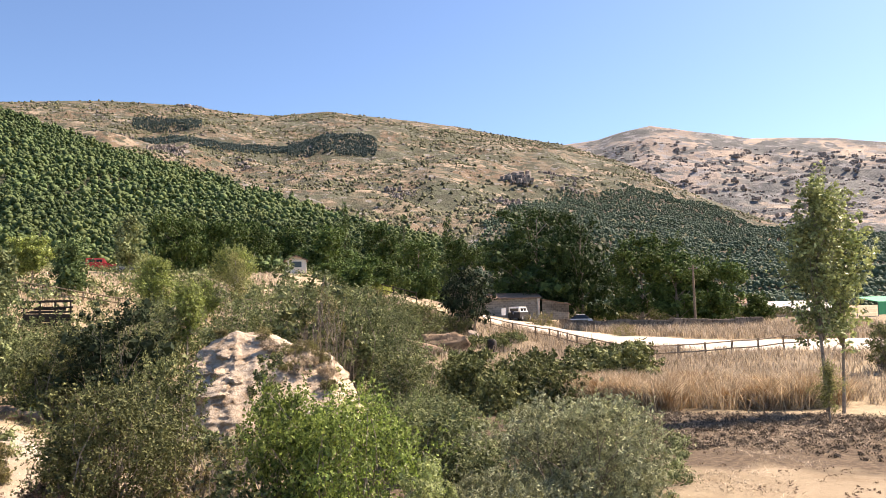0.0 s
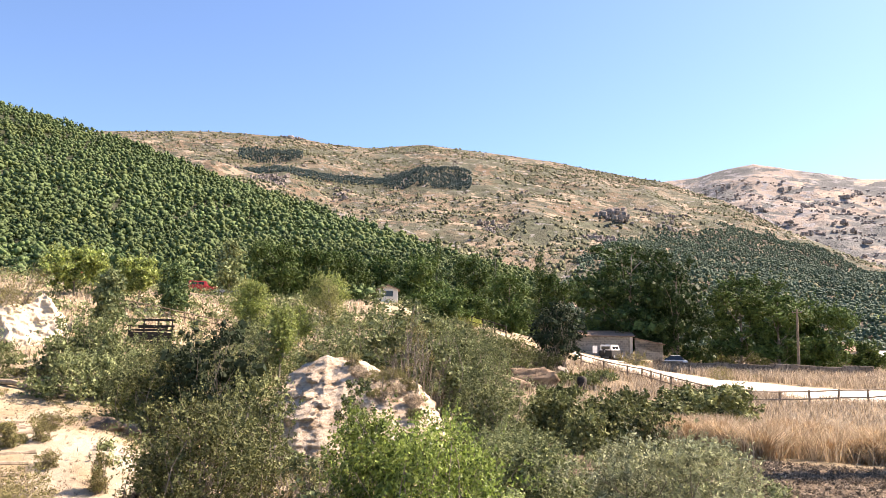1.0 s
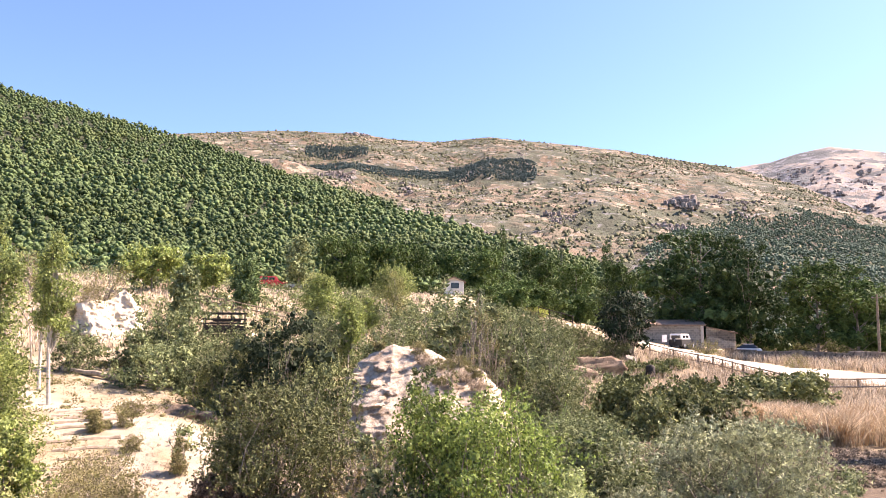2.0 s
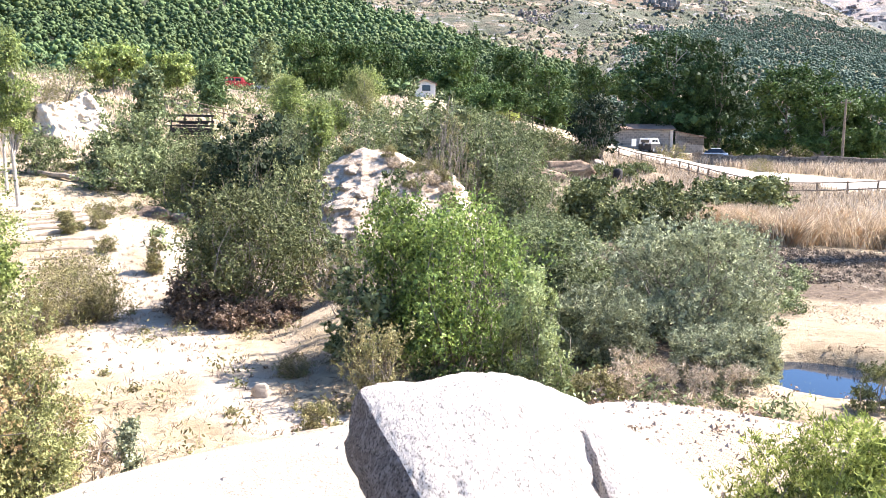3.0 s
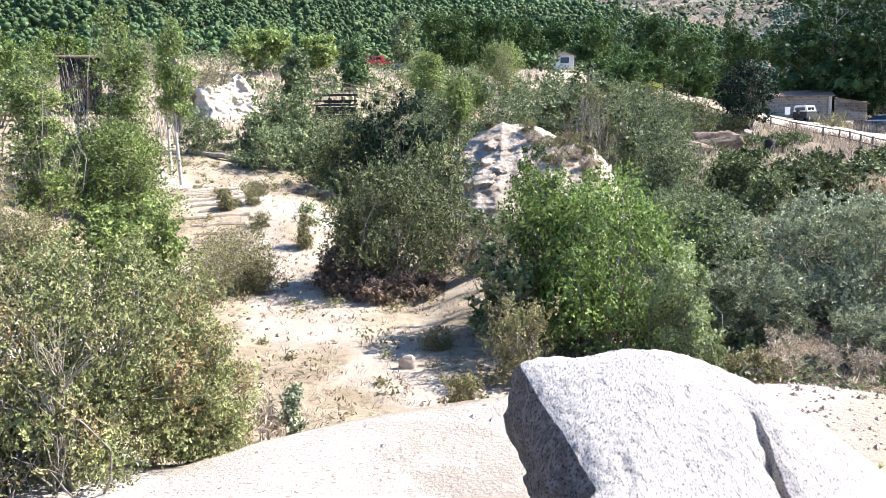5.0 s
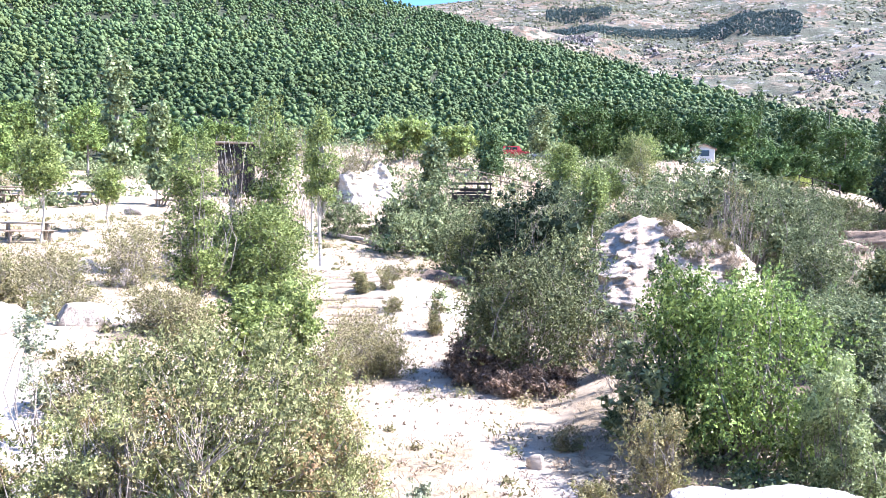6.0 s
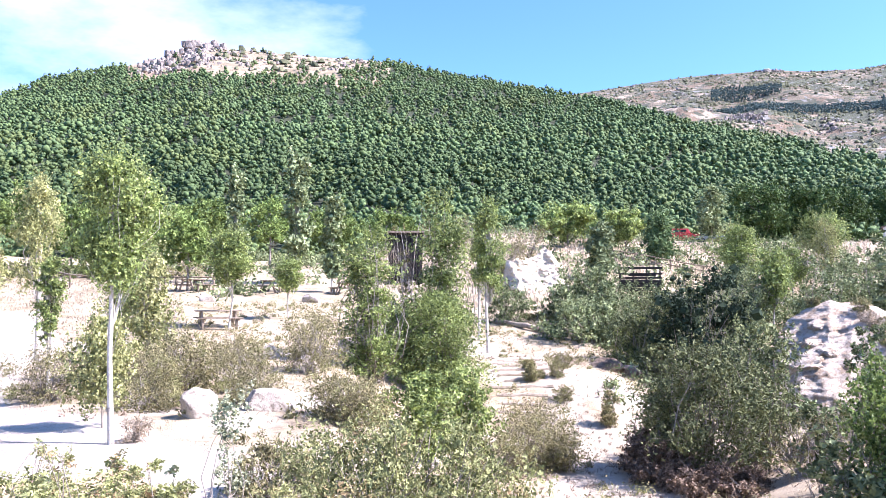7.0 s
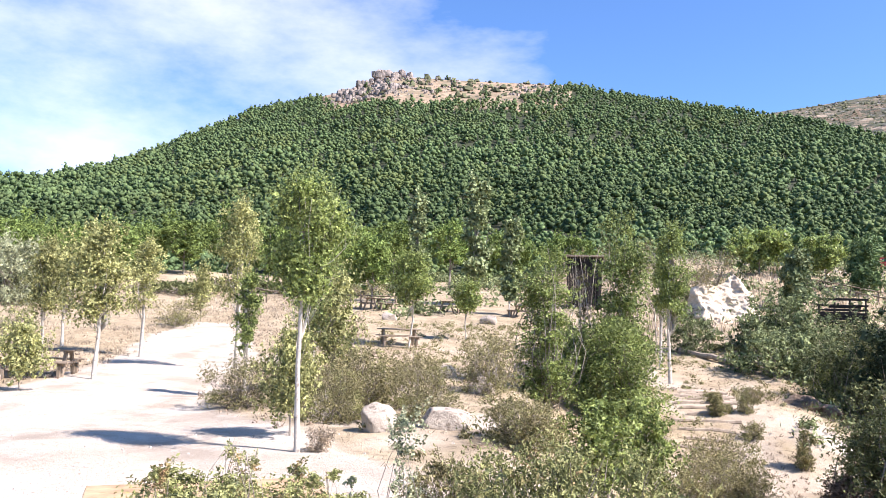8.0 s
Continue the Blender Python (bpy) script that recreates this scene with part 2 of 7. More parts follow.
def part(name, data, mat, parent, label=""):
    """One mesh object under a thing or a part; data is a bmesh or a mesh."""
    if isinstance(data, bmesh.types.BMesh):
        me = bpy.data.meshes.new(name)
        data.to_mesh(me)
        data.free()
        data = me
    if mat and not data.materials:
        data.materials.append(mat)
    ob = new(name, data)
    ob.parent = parent
    return tagged(ob, label)


def thing(name, x, y, z, label, category, group="", turn=0.0, kind=""):
    ob = new(name)
    ob.matrix_world = pose(x, y, z, 0, 0, turn)
    ob.empty_display_size = 0.2
    return tagged(ob, label, category, group, kind)


def box(bm, x, y, z, sx, sy, sz, turn=None, bevel=0.0):
    """A box centred at x, y, z, turned by a matrix, with its edges eased."""
    m = Matrix.Translation((x, y, z)) @ (turn or Matrix.Identity(4)) @ Matrix.Diagonal((sx, sy, sz, 1))
    made = bmesh.ops.create_cube(bm, size=1, matrix=m)["verts"]
    if bevel:
        edges = list({e for v in made for e in v.link_edges})
        bmesh.ops.bevel(bm, geom=edges, offset=bevel, segments=1, affect="EDGES")
    return bm


def boxed(*args, **kw):
    return box(bmesh.new(), *args, **kw)


def tube(points, radii, sides=7):
    """Verts and quads of a tapered round bar along points."""
    pts = np.asarray(points, float)
    ring = np.linspace(0, 2 * np.pi, sides, endpoint=False)
    d = np.gradient(pts, axis=0)
    d /= np.linalg.norm(d, axis=1, keepdims=True) + 1e-9
    ref = np.where(np.abs(d[:, 2:3]) > 0.9, [[1.0, 0, 0]], [[0, 0, 1.0]])
    u = np.cross(d, ref)
    u /= np.linalg.norm(u, axis=1, keepdims=True) + 1e-9
    w = np.cross(d, u)
    r = np.asarray(radii, float)[:, None, None]
    v = pts[:, None] + r * (np.cos(ring)[None, :, None] * u[:, None] + np.sin(ring)[None, :, None] * w[:, None])
    n = len(pts)
    i, j = np.meshgrid(np.arange(n - 1), np.arange(sides), indexing="ij")
    a, b2 = i * sides + j, i * sides + (j + 1) % sides
    return v.reshape(-1, 3), np.stack([a, b2, b2 + sides, a + sides], -1).reshape(-1, 4)


def join(pieces):
    vs, fs, at = [], [], 0
    for v, f in pieces:
        vs.append(v)
        fs.append(f + at)
        at += len(v)
    return np.concatenate(vs), np.concatenate(fs)


def graft(pieces):
    """Joins a trunk and its limbs; each limb is tied to the nearest ring of the trunk."""
    v, f = join(pieces)
    base, at, ties = pieces[0][0], len(pieces[0][0]), []
    for pv, _ in pieces[1:]:
        k = int(np.argmin(((base - pv[0]) ** 2).sum(1)))
        ties.append([k, (k + 1) % len(base), at + 1, at])
        at += len(pv)
    return v, np.concatenate([f, np.array(ties, int).reshape(-1, 4)])


def value_noise(x, y, size, seed=0):
    """Smooth random values from -1 to 1 over the plan."""
    x, y = np.asarray(x, float) / size, np.asarray(y, float) / size
    xi, yi = np.floor(x), np.floor(y)
    fx, fy = x - xi, y - yi
    fx, fy = fx * fx * (3 - 2 * fx), fy * fy * (3 - 2 * fy)

    def h(a, b):
        s = np.sin(a * 127.1 + b * 311.7 + seed * 74.7) * 43758.5453
        return 2 * (s - np.floor(s)) - 1

    return (h(xi, yi) * (1 - fx) + h(xi + 1, yi) * fx) * (1 - fy) + (h(xi, yi + 1) * (1 - fx) + h(xi + 1, yi + 1) * fx) * fy


def step(lo, hi, v):
    s = np.clip((np.asarray(v, float) - lo) / (hi - lo), 0, 1)
    return s * s * (3 - 2 * s)


# ---- the lie of the land ----
POND = (5.25, 16.25)


def ground_z(x, y):
    x, y = np.asarray(x, float), np.asarray(y, float)
    r, az = np.hypot(x, y), np.degrees(np.arctan2(-x, y))
    back = step(95, 120, np.abs(az - 20))
    z = 0.35 + 0 * r
    # the river flat falls away a little towards the reeds, then rises to the road
    z = z - 0.6 * step(30, 44, r) * step(4, -8, az) * step(66, 50, r)
    z = z + step(52, 64, r) * step(8, -6, az) * 0.2 + step(54, 74, r) * step(-14, -5, az) * 0.7 + np.clip(r - 66, 0, 45) * 0.042
    # terrace with the steps, and the slope up to the meadow
    z = z + 1.6 * step(23, 31, r) * step(20, 31, az)
    z = z + np.clip(r - 36, 0, 49) * 0.14 * step(-9, 13, az) + np.clip(r - 85, 0, 300) * 0.04 * step(-9, 13, az)
    # sandy plateau with the young trees
    p = step(37, 49, az)
    z = z * (1 - p) + p * (2.65 - 0.35 * step(11, 6, r) + np.clip(r - 30, 0, 60) * 0.085 + np.clip(r - 90, 0, 300) * 0.04)
    # the knoll round the boulder
    k = step(9.6, 4.3, np.hypot(x - 1.2, y - 2.2))
    z = np.maximum(z, z * (1 - k) + 2.3 * k)
    z = z * (1 - back) + back * 2.7
    stand = step(2.4, 0.7, r)
    z = z * (1 - stand) + 2.95 * stand
    z = z - 1.25 * step(1.9, 0.3, np.hypot(x - 2.6, (y - 4.4) * 0.9))
    z = z - 1.0 * step(1.5, 0.75, np.hypot((x - POND[0]) / 1.5, (y - POND[1]) / 1.35))
    z = z + 0.45 * step(2.6, 0.3, np.hypot((x + 4.6 + 0.1 * (y - 17)) * 1.3, np.clip(np.abs(y - 22) - 5, 0, 99)))
    rough = 0.25 + 0.75 * step(8, 16, r) + 1.3 * step(0.0, 1.2, x) * step(4.6, 5.4, y) * step(9.5, 7.5, r)
    fine = step(70, 30, r)
    return z + rough * (0.12 * value_noise(x, y, 4.0, 1) + fine * 0.07 * value_noise(x, y, 1.3, 2)) + 0.35 * step(25, 60, r) * value_noise(x, y, 14.0, 3) * step(300, 100, r)


def line_distance(x, y, pts):
    best = np.full(np.shape(x), 1e9)
    for (ax, ay), (bx, by) in zip(pts[:-1], pts[1:]):
        dx, dy = bx - ax, by - ay
        t = np.clip(((x - ax) * dx + (y - ay) * dy) / (dx * dx + dy * dy), 0, 1)
        best = np.minimum(best, np.hypot(x - ax - t * dx, y - ay - t * dy))
    return best


TRACK = [(-2, 1, 3.6), (-9, 2.9, 3.2), (-14.5, 3.2, 3.2), (-20, 5.6, 2.0), (-26.5, 9.3, 2.1), (-33, 12.4, 2.2), (-39.5, 15.6, 1.2)]
FOOTPATH = [(-2.5, 10.0), (-6.5, 13.5), (-9.5, 16.5), (-12.4, 21.0), (-15, 24.5), (-19, 27.5), (-25, 31)]


def sandiness(x, y):
    """1 on bare trodden sand, 0 where grass and scrub cover the soil."""
    x, y = np.asarray(x, float), np.asarray(y, float)
    r, az = np.hypot(x, y), np.degrees(np.arctan2(-x, y))
    wob = 0.5 * value_noise(x, y, 2.2, 21) + 0.3 * value_noise(x, y, 0.9, 22)
    sand = step(6.4, 5.0, np.hypot(x - 1.2, y - 2.2) + wob) * (1 - np.clip(step(-0.2, 1.2, x) * step(4.6, 5.4, y) * (0.5 + 0.7 * wob), 0, 1))
    for a, b in zip(TRACK[:-1], TRACK[1:]):
        t = np.clip(((x - a[0]) * (b[0] - a[0]) + (y - a[1]) * (b[1] - a[1])) / ((b[0] - a[0]) ** 2 + (b[1] - a[1]) ** 2), 0, 1)
        d = np.hypot(x - a[0] - t * (b[0] - a[0]), y - a[1] - t * (b[1] - a[1])) - (a[2] + t * (b[2] - a[2]))
        sand = np.maximum(sand, step(0.7, -0.3, d + 0.7 * wob))
    sand = np.maximum(sand, 0.54 * step(1.8, 0.5, line_distance(x, y, FOOTPATH) + 1.3 * wob))
    sand = np.maximum(sand, 0.22 * step(-14, -19, az + 3 * wob) * step(15, 17, r) * step(31, 26, r + 3 * wob))
    sand = np.maximum(sand, 0.8 * step(1.8, 0.9, line_distance(x, y, [(-6, 99.5), (-3.5, 98)]) + wob))
    scrub = 0.12 + 0.45 * value_noise(x, y, 3.1, 23) + 0.35 * value_noise(x, y, 1.1, 24)
    sand = np.maximum(sand, np.clip(scrub, 0, 1) * step(46, 34, r) * step(-2, 10, az) * step(74, 66, az))
    return np.clip(sand, 0, 1)


def gz(x, y):
    return float(ground_z(x, y))


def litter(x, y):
    """1 where fallen leaves, dead stalks and painted-in shade darken the soil: below the oaks and the bushes of the
    gully, before the reeds and on the road bank.
    """
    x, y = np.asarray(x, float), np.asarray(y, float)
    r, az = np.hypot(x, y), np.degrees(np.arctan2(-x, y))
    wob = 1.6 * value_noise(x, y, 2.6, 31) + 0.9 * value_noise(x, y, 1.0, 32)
    # before the reeds: litter and the trees' shadow band share one dark patch
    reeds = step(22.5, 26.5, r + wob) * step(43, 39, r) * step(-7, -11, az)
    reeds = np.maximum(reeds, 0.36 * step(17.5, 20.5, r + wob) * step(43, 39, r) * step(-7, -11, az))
    # ground below the oak bushes, their shade painted in with the litter
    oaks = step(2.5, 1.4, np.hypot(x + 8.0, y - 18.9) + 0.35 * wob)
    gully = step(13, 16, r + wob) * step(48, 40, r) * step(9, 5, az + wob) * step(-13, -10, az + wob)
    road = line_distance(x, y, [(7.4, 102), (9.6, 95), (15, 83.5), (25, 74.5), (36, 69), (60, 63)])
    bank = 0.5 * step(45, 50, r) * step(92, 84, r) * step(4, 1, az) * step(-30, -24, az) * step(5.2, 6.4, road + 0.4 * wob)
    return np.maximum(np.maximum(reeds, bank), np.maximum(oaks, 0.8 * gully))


def polar_sheet(name, azimuths, radii, height, mat):
    a, r = np.meshgrid(np.radians(azimuths), radii, indexing="ij")
    x, y = -np.sin(a) * r, np.cos(a) * r
    z = height(x, y, np.degrees(a), r)
    n, k = a.shape
    i, j = np.meshgrid(np.arange(n - 1), np.arange(k - 1), indexing="ij")
    f = np.stack([i * k + j, (i + 1) * k + j, (i + 1) * k + j + 1, i * k + j + 1], -1).reshape(-1, 4)
    return new(name, mesh_np(name, np.stack([x, y, z], -1).reshape(-1, 3), f[:, ::-1], mat, True))


azs = np.concatenate([np.arange(-180, -45, 3.0), np.arange(-45, 95, 0.35), np.arange(95, 180.1, 2.5)])
rad = np.concatenate([[0.02], np.geomspace(0.4, 130, 330), np.geomspace(140, 4800, 40)])


def ground_material():
    m, n, l, b = material("ground", 0.95)
    vec = n.new("ShaderNodeNewGeometry").outputs["Position"]
    big, mid, fine, grit = [noise_node(n, l, vec, k, 6, 0.65) for k in (0.16, 0.9, 5.0, 26.0)]
    sand = mix_node(n, l, big, (0.525, 0.455, 0.365), (0.43, 0.365, 0.285), 0.42, 0.66)
    sand = mix_node(n, l, noise_node(n, l, vec, 0.4, 8, 0.7), sand, (0.35, 0.293, 0.225), 0.48, 0.62)
    sand = mix_node(n, l, mid, sand, (0.575, 0.515, 0.435), 0.5, 0.72)
    sand = mix_node(n, l, fine, sand, (0.42, 0.345, 0.255), 0.60, 0.72)
    sand = mix_node(n, l, grit, sand, (0.27, 0.215, 0.155), 0.575, 0.64)
    soil = mix_node(n, l, mid, (0.28, 0.215, 0.132), (0.40, 0.325, 0.21), 0.4, 0.62)
    soil = mix_node(n, l, fine, soil, (0.15, 0.115, 0.07), 0.52, 0.66)
    soil = mix_node(n, l, big, soil, (0.45, 0.36, 0.245), 0.5, 0.7)
    soil = mix_node(n, l, grit, soil, (0.50, 0.40, 0.25), 0.60, 0.70)
    at = n.new("ShaderNodeAttribute")
    at.attribute_name = "sandiness"
    # leaf mould, dark enough to hold the bushes' shade as well
    mould_shade = mix_node(n, l, fine, (0.085, 0.062, 0.042), (0.17, 0.125, 0.08), 0.42, 0.62)
    mould_shade = mix_node(n, l, grit, mould_shade, (0.26, 0.20, 0.13), 0.60, 0.68)
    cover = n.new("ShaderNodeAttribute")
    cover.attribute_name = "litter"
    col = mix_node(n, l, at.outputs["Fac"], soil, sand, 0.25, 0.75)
    l.new(mix_node(n, l, cover.outputs["Fac"], col, mould_shade, 0.2, 0.8), b.inputs["Base Color"])
    add = n.new("ShaderNodeMath")
    l.new(fine, add.inputs[0])
    l.new(grit, add.inputs[1])
    bump_node(n, l, b, add.outputs["Value"], 0.8, 0.045)
    return m


GROUND = ground_material()
ground = polar_sheet("ground", azs, rad, lambda x, y, a, r: ground_z(x, y), GROUND)
co = np.empty(3 * len(ground.data.vertices))
ground.data.vertices.foreach_get("co", co)
co = co.reshape(-1, 3)
ground.data.attributes.new("sandiness", "FLOAT", "POINT").data.foreach_set("value", sandiness(co[:, 0], co[:, 1]).astype(np.float32))
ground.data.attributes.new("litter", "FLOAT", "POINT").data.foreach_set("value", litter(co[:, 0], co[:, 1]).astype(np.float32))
tagged(ground, "pale sandy ground with dry grass and paths", "ground", kind="structure")


def ridge(az, marks):
    a, e = zip(*marks)
    return np.interp(az, a, e)


def hill_height(marks, near, far, lift, bulge, seed, rough):
    """Height over a fan of bearings between a foot and a ridge whose skyline is given in degrees."""
    def height(x, y, az, r):
        r0, r1 = near(az), far(az)
        s = (r - r0) / (r1 - r0)
        top = 4.8 + np.tan(np.radians(ridge(az, marks) - lift)) * r1
        foot = ground_z(-np.sin(np.radians(az)) * r0, np.cos(np.radians(az)) * r0) - 2
        up = np.clip(s, 0, 1)
        shape = bulge * up + (1 - bulge) * up ** 1.7
        z = foot + (top - foot) * shape
        z = z - np.clip(s - 1, 0, 9) * (top - foot) * 1.2
        w = step(0, 0.15, up) * step(1.0, 0.8, up) + 0.12
        return z + w * rough * (value_noise(x, y, 160, seed) + 0.5 * value_noise(x, y, 60, seed + 1) + 0.2 * value_noise(x, y, 22, seed + 2))
    return height


# wooded hill
A_MARKS = [(-2, 3.4), (6, 5.9), (10, 7.5), (14, 8.7), (18, 10.0), (23, 11.5), (27, 12.9), (30, 13.6), (36, 14.7), (44, 16.2), (52, 16.5), (56.5, 16.6), (60, 15.3), (66, 13.5), (71, 10.9), (75, 8.9), (78, 7.8), (81, 7.15), (88, 6.5), (110, 5)]
A_NEAR = lambda az: 118 + 30 * step(15, 0, az) + 0 * az
A_FAR = lambda az: 300 + 620 * step(-4, 45, az) - 450 * step(62, 84, az)
A_HEIGHT = hill_height(A_MARKS, A_NEAR, A_FAR, 0.35, 0.55, 11, 5.0)
# floor colour includes the understory shade, so gaps between crowns stay dark
SHADED_FLOOR = earthy("shaded_forest_floor", [(0.045, 0.05, 0.027), ((0.035, 0.042, 0.022), 0.4, 0.6), ((0.17, 0.13, 0.09), 0.68, 0.74)], [0.02, 0.05], (0.6, 0.5, 0.6))


def fan(name, lo, hi, dlo, near, far, height, mat, label, s=np.concatenate([np.linspace(0, 1, 120), np.linspace(1.02, 1.5, 8)])):
    az = np.arange(lo, hi, dlo)
    a, t = np.meshgrid(az, s, indexing="ij")
    r = near(a) + (far(a) - near(a)) * t
    x, y = -np.sin(np.radians(a)) * r, np.cos(np.radians(a)) * r
    z = height(x, y, a, r)
    n, k = a.shape
    i, j = np.meshgrid(np.arange(n - 1), np.arange(k - 1), indexing="ij")
    f = np.stack([i * k + j, i * k + j + 1, (i + 1) * k + j + 1, (i + 1) * k + j], -1).reshape(-1, 4)
    return tagged(new(name, mesh_np(name, np.stack([x, y, z], -1).reshape(-1, 3), f, mat, True)), label, "hill", kind="structure")


fan("wooded_hill", -2, 110, 0.4, A_NEAR, A_FAR, A_HEIGHT, SHADED_FLOOR, "steep hill covered in green pine wood with a bare rocky top")

HILLTOP = earthy("bare_hilltop", [(0.33, 0.235, 0.155), ((0.20, 0.16, 0.10), 0.45, 0.58), ((0.42, 0.32, 0.22), 0.55, 0.7), ((0.16, 0.14, 0.09), 0.52, 0.6)], [0.03, 0.08, 0.2], (0.6, 0.5, 0.6))
fan("bare_hilltop", 43.5, 61.5, 0.3, A_NEAR, A_FAR, lambda x, y, az, r: A_HEIGHT(x, y, az, r) + 0.5, HILLTOP, "bare tan grass and rock on the hilltop", np.linspace(0.76, 1.004, 44))
B_MARKS = [(-60, 1.0), (-40, 2.5), (-30, 3.6), (-23, 4.9), (-20, 6.2), (-16.3, 8.0), (-12.6, 10.0), (-8.7, 11.4), (-4.7, 12.2), (-0.7, 13.1), (3.3, 13.65), (8.1, 14.2), (12, 13.85), (15, 14.0), (17.4, 14.35), (23, 14.35), (29, 13.75), (36, 13.0), (50, 11)]
B_NEAR = lambda az: 420 + 0 * az
B_FAR = lambda az: 2150 - 700 * step(-8, -28, az)
B_HEIGHT = hill_height(B_MARKS, B_NEAR, B_FAR, 0.05, 0.5, 31, 14.0)
HEATH = earthy("mountain_heath", [(0.185, 0.15, 0.102), ((0.092, 0.10, 0.063), 0.46, 0.53), ((0.165, 0.118, 0.077), 0.50, 0.57), ((0.315, 0.25, 0.175), 0.56, 0.60), ((0.08, 0.083, 0.055), 0.50, 0.525), ((0.215, 0.205, 0.185), 0.60, 0.63)], [0.004, 0.009, 0.018, 0.045, 0.06], (0.9, 5.0, 0.08))
fan("mountain", -60, 50, 0.3, B_NEAR, B_FAR, B_HEIGHT, HEATH, "dry heath mountain with scattered shrubs and rocks")

C_MARKS = [(-75, 7.5), (-50, 8.6), (-36, 9.2), (-29, 9.7), (-26, 10.3), (-23.5, 10.6), (-21, 10.8), (-18.3, 11.45), (-14.6, 12.25), (-12.5, 11.95), (-11, 11.55), (-8.7, 11.35), (0, 10.5), (10, 9)]
C_NEAR = lambda az: 1500 + 0 * az
C_FAR = lambda az: 3700 + 0 * az
C_HEIGHT = hill_height(C_MARKS, C_NEAR, C_FAR, 0.0, 0.5, 51, 16.0)
FARHEATH = earthy("far_heath", [(0.30, 0.25, 0.205), ((0.15, 0.155, 0.145), 0.46, 0.52), ((0.41, 0.335, 0.26), 0.54, 0.60), ((0.12, 0.125, 0.12), 0.52, 0.545), ((0.25, 0.245, 0.24), 0.56, 0.59)], [0.0018, 0.004, 0.010, 0.022], (1.0, 16.0, 0.015))
fan("far_mountain", -75, 10, 0.4, C_NEAR, C_FAR, C_HEIGHT, FARHEATH, "pale dry mountain with a rounded bare top")


# ---- road, fence, buildings ----
def along(points, gap):
    """Even stations along a line of plan points: place and heading."""
    pts = np.asarray(points, float)
    seg = np.hypot(*np.diff(pts, axis=0).T)
    run = np.concatenate([[0], np.cumsum(seg)])
    n = max(int(round(run[-1] / gap)), 1)
    d = np.linspace(0, run[-1], n + 1)
    return np.stack([np.interp(d, run, pts[:, 0]), np.interp(d, run, pts[:, 1])], -1)


def ribbon(name, line, width, lift, mat, label):
    c = along(line, 0.8)
    t = np.gradient(c, axis=0)
    t /= np.linalg.norm(t, axis=1, keepdims=True)
    n = np.stack([-t[:, 1], t[:, 0]], -1)
    across = np.linspace(-0.5, 0.5, 11)
    wob = 1 + 0.12 * value_noise(c[:, 0], c[:, 1], 6.0, 71)
    p = c[:, None] + n[:, None] * (across[None, :] * width * wob[:, None])[..., None]
    z = ground_z(p[..., 0], p[..., 1]) + lift - 0.3 * (np.abs(across) > 0.45)
    k, w = len(c), len(across)
    i, j = np.meshgrid(np.arange(k - 1), np.arange(w - 1), indexing="ij")
    f = np.stack([i * w + j, i * w + j + 1, (i + 1) * w + j + 1, (i + 1) * w + j], -1).reshape(-1, 4)
    v = np.concatenate([p, z[..., None]], -1).reshape(-1, 3)
    return tagged(new(name, mesh_np(name, v, f[:, ::-1], mat, True)), label, "road", kind="structure")


ribbon("road", [(7.4, 102), (9.6, 95), (15, 83.5), (25, 74.5), (36, 69), (60, 63), (110, 55)], 10.5, 0.14, ROADDUST, "pale dusty dirt road")


def bar_mesh(name, length, radius, mat, seed=0, sides=8):
    """A round timber lying along x from 0 to length, with slightly uneven girth."""
    rng = np.random.default_rng(seed)
    n = 6
    pts = np.stack([np.linspace(0, length, n), rng.normal(size=n) * radius * 0.12, rng.normal(size=n) * radius * 0.12], -1)
    v, f = tube(pts, radius * (1 + 0.08 * rng.normal(size=n)), sides)
    me = bpy.data.meshes.new(name)
    faces = f.tolist() + [list(range(sides))[::-1], list(range((n - 1) * sides, n * sides))]
    me.from_pydata(v.tolist(), [], faces)
    me.materials.append(mat)
    return me


def bar_between(name, a, b, radius, mat, parent, seed=0):
    a, b = Vector(a), Vector(b)
    ob = part(name, bar_mesh(name, (b - a).length, radius, mat, seed), mat, parent)
    ob.matrix_world = Matrix.Translation(a) @ (b - a).to_track_quat("X", "Z").to_matrix().to_4x4()
    return ob


def rail_fence(line, gap, height, label, heights=(0.92, 0.45), radius=0.07, mat=None):
    mat = mat or WOOD
    c = along(line, gap)
    fence = thing("rail_fence", 0, 0, 0, label, "fence")
    tops = []
    for k, (x, y) in enumerate(c):
        z = gz(x, y)
        bar_between("post", (x, y, z - 0.3), (x, y, z + height), radius * 1.15, mat, fence, k)
        tops.append((x, y, z))
    for k, (p, q) in enumerate(zip(tops[:-1], tops[1:])):
        for h in heights:
            bar_between("rail", (p[0], p[1] - 0.06, p[2] + h * height), (q[0], q[1] - 0.06, q[2] + h * height), radius * 0.75, mat, fence, k + 50)
    return fence


rail_fence([(4.3, 81.5), (9.3, 78.5), (11.2, 69.0), (14.0, 63.0)], 2.6, 1.2, "dark wooden post and rail fence along the road")
rail_fence([(15.5, 62.5), (19.2, 64.2), (30.2, 68.5)], 2.75, 1.2, "dark wooden post and rail fence by the reeds")


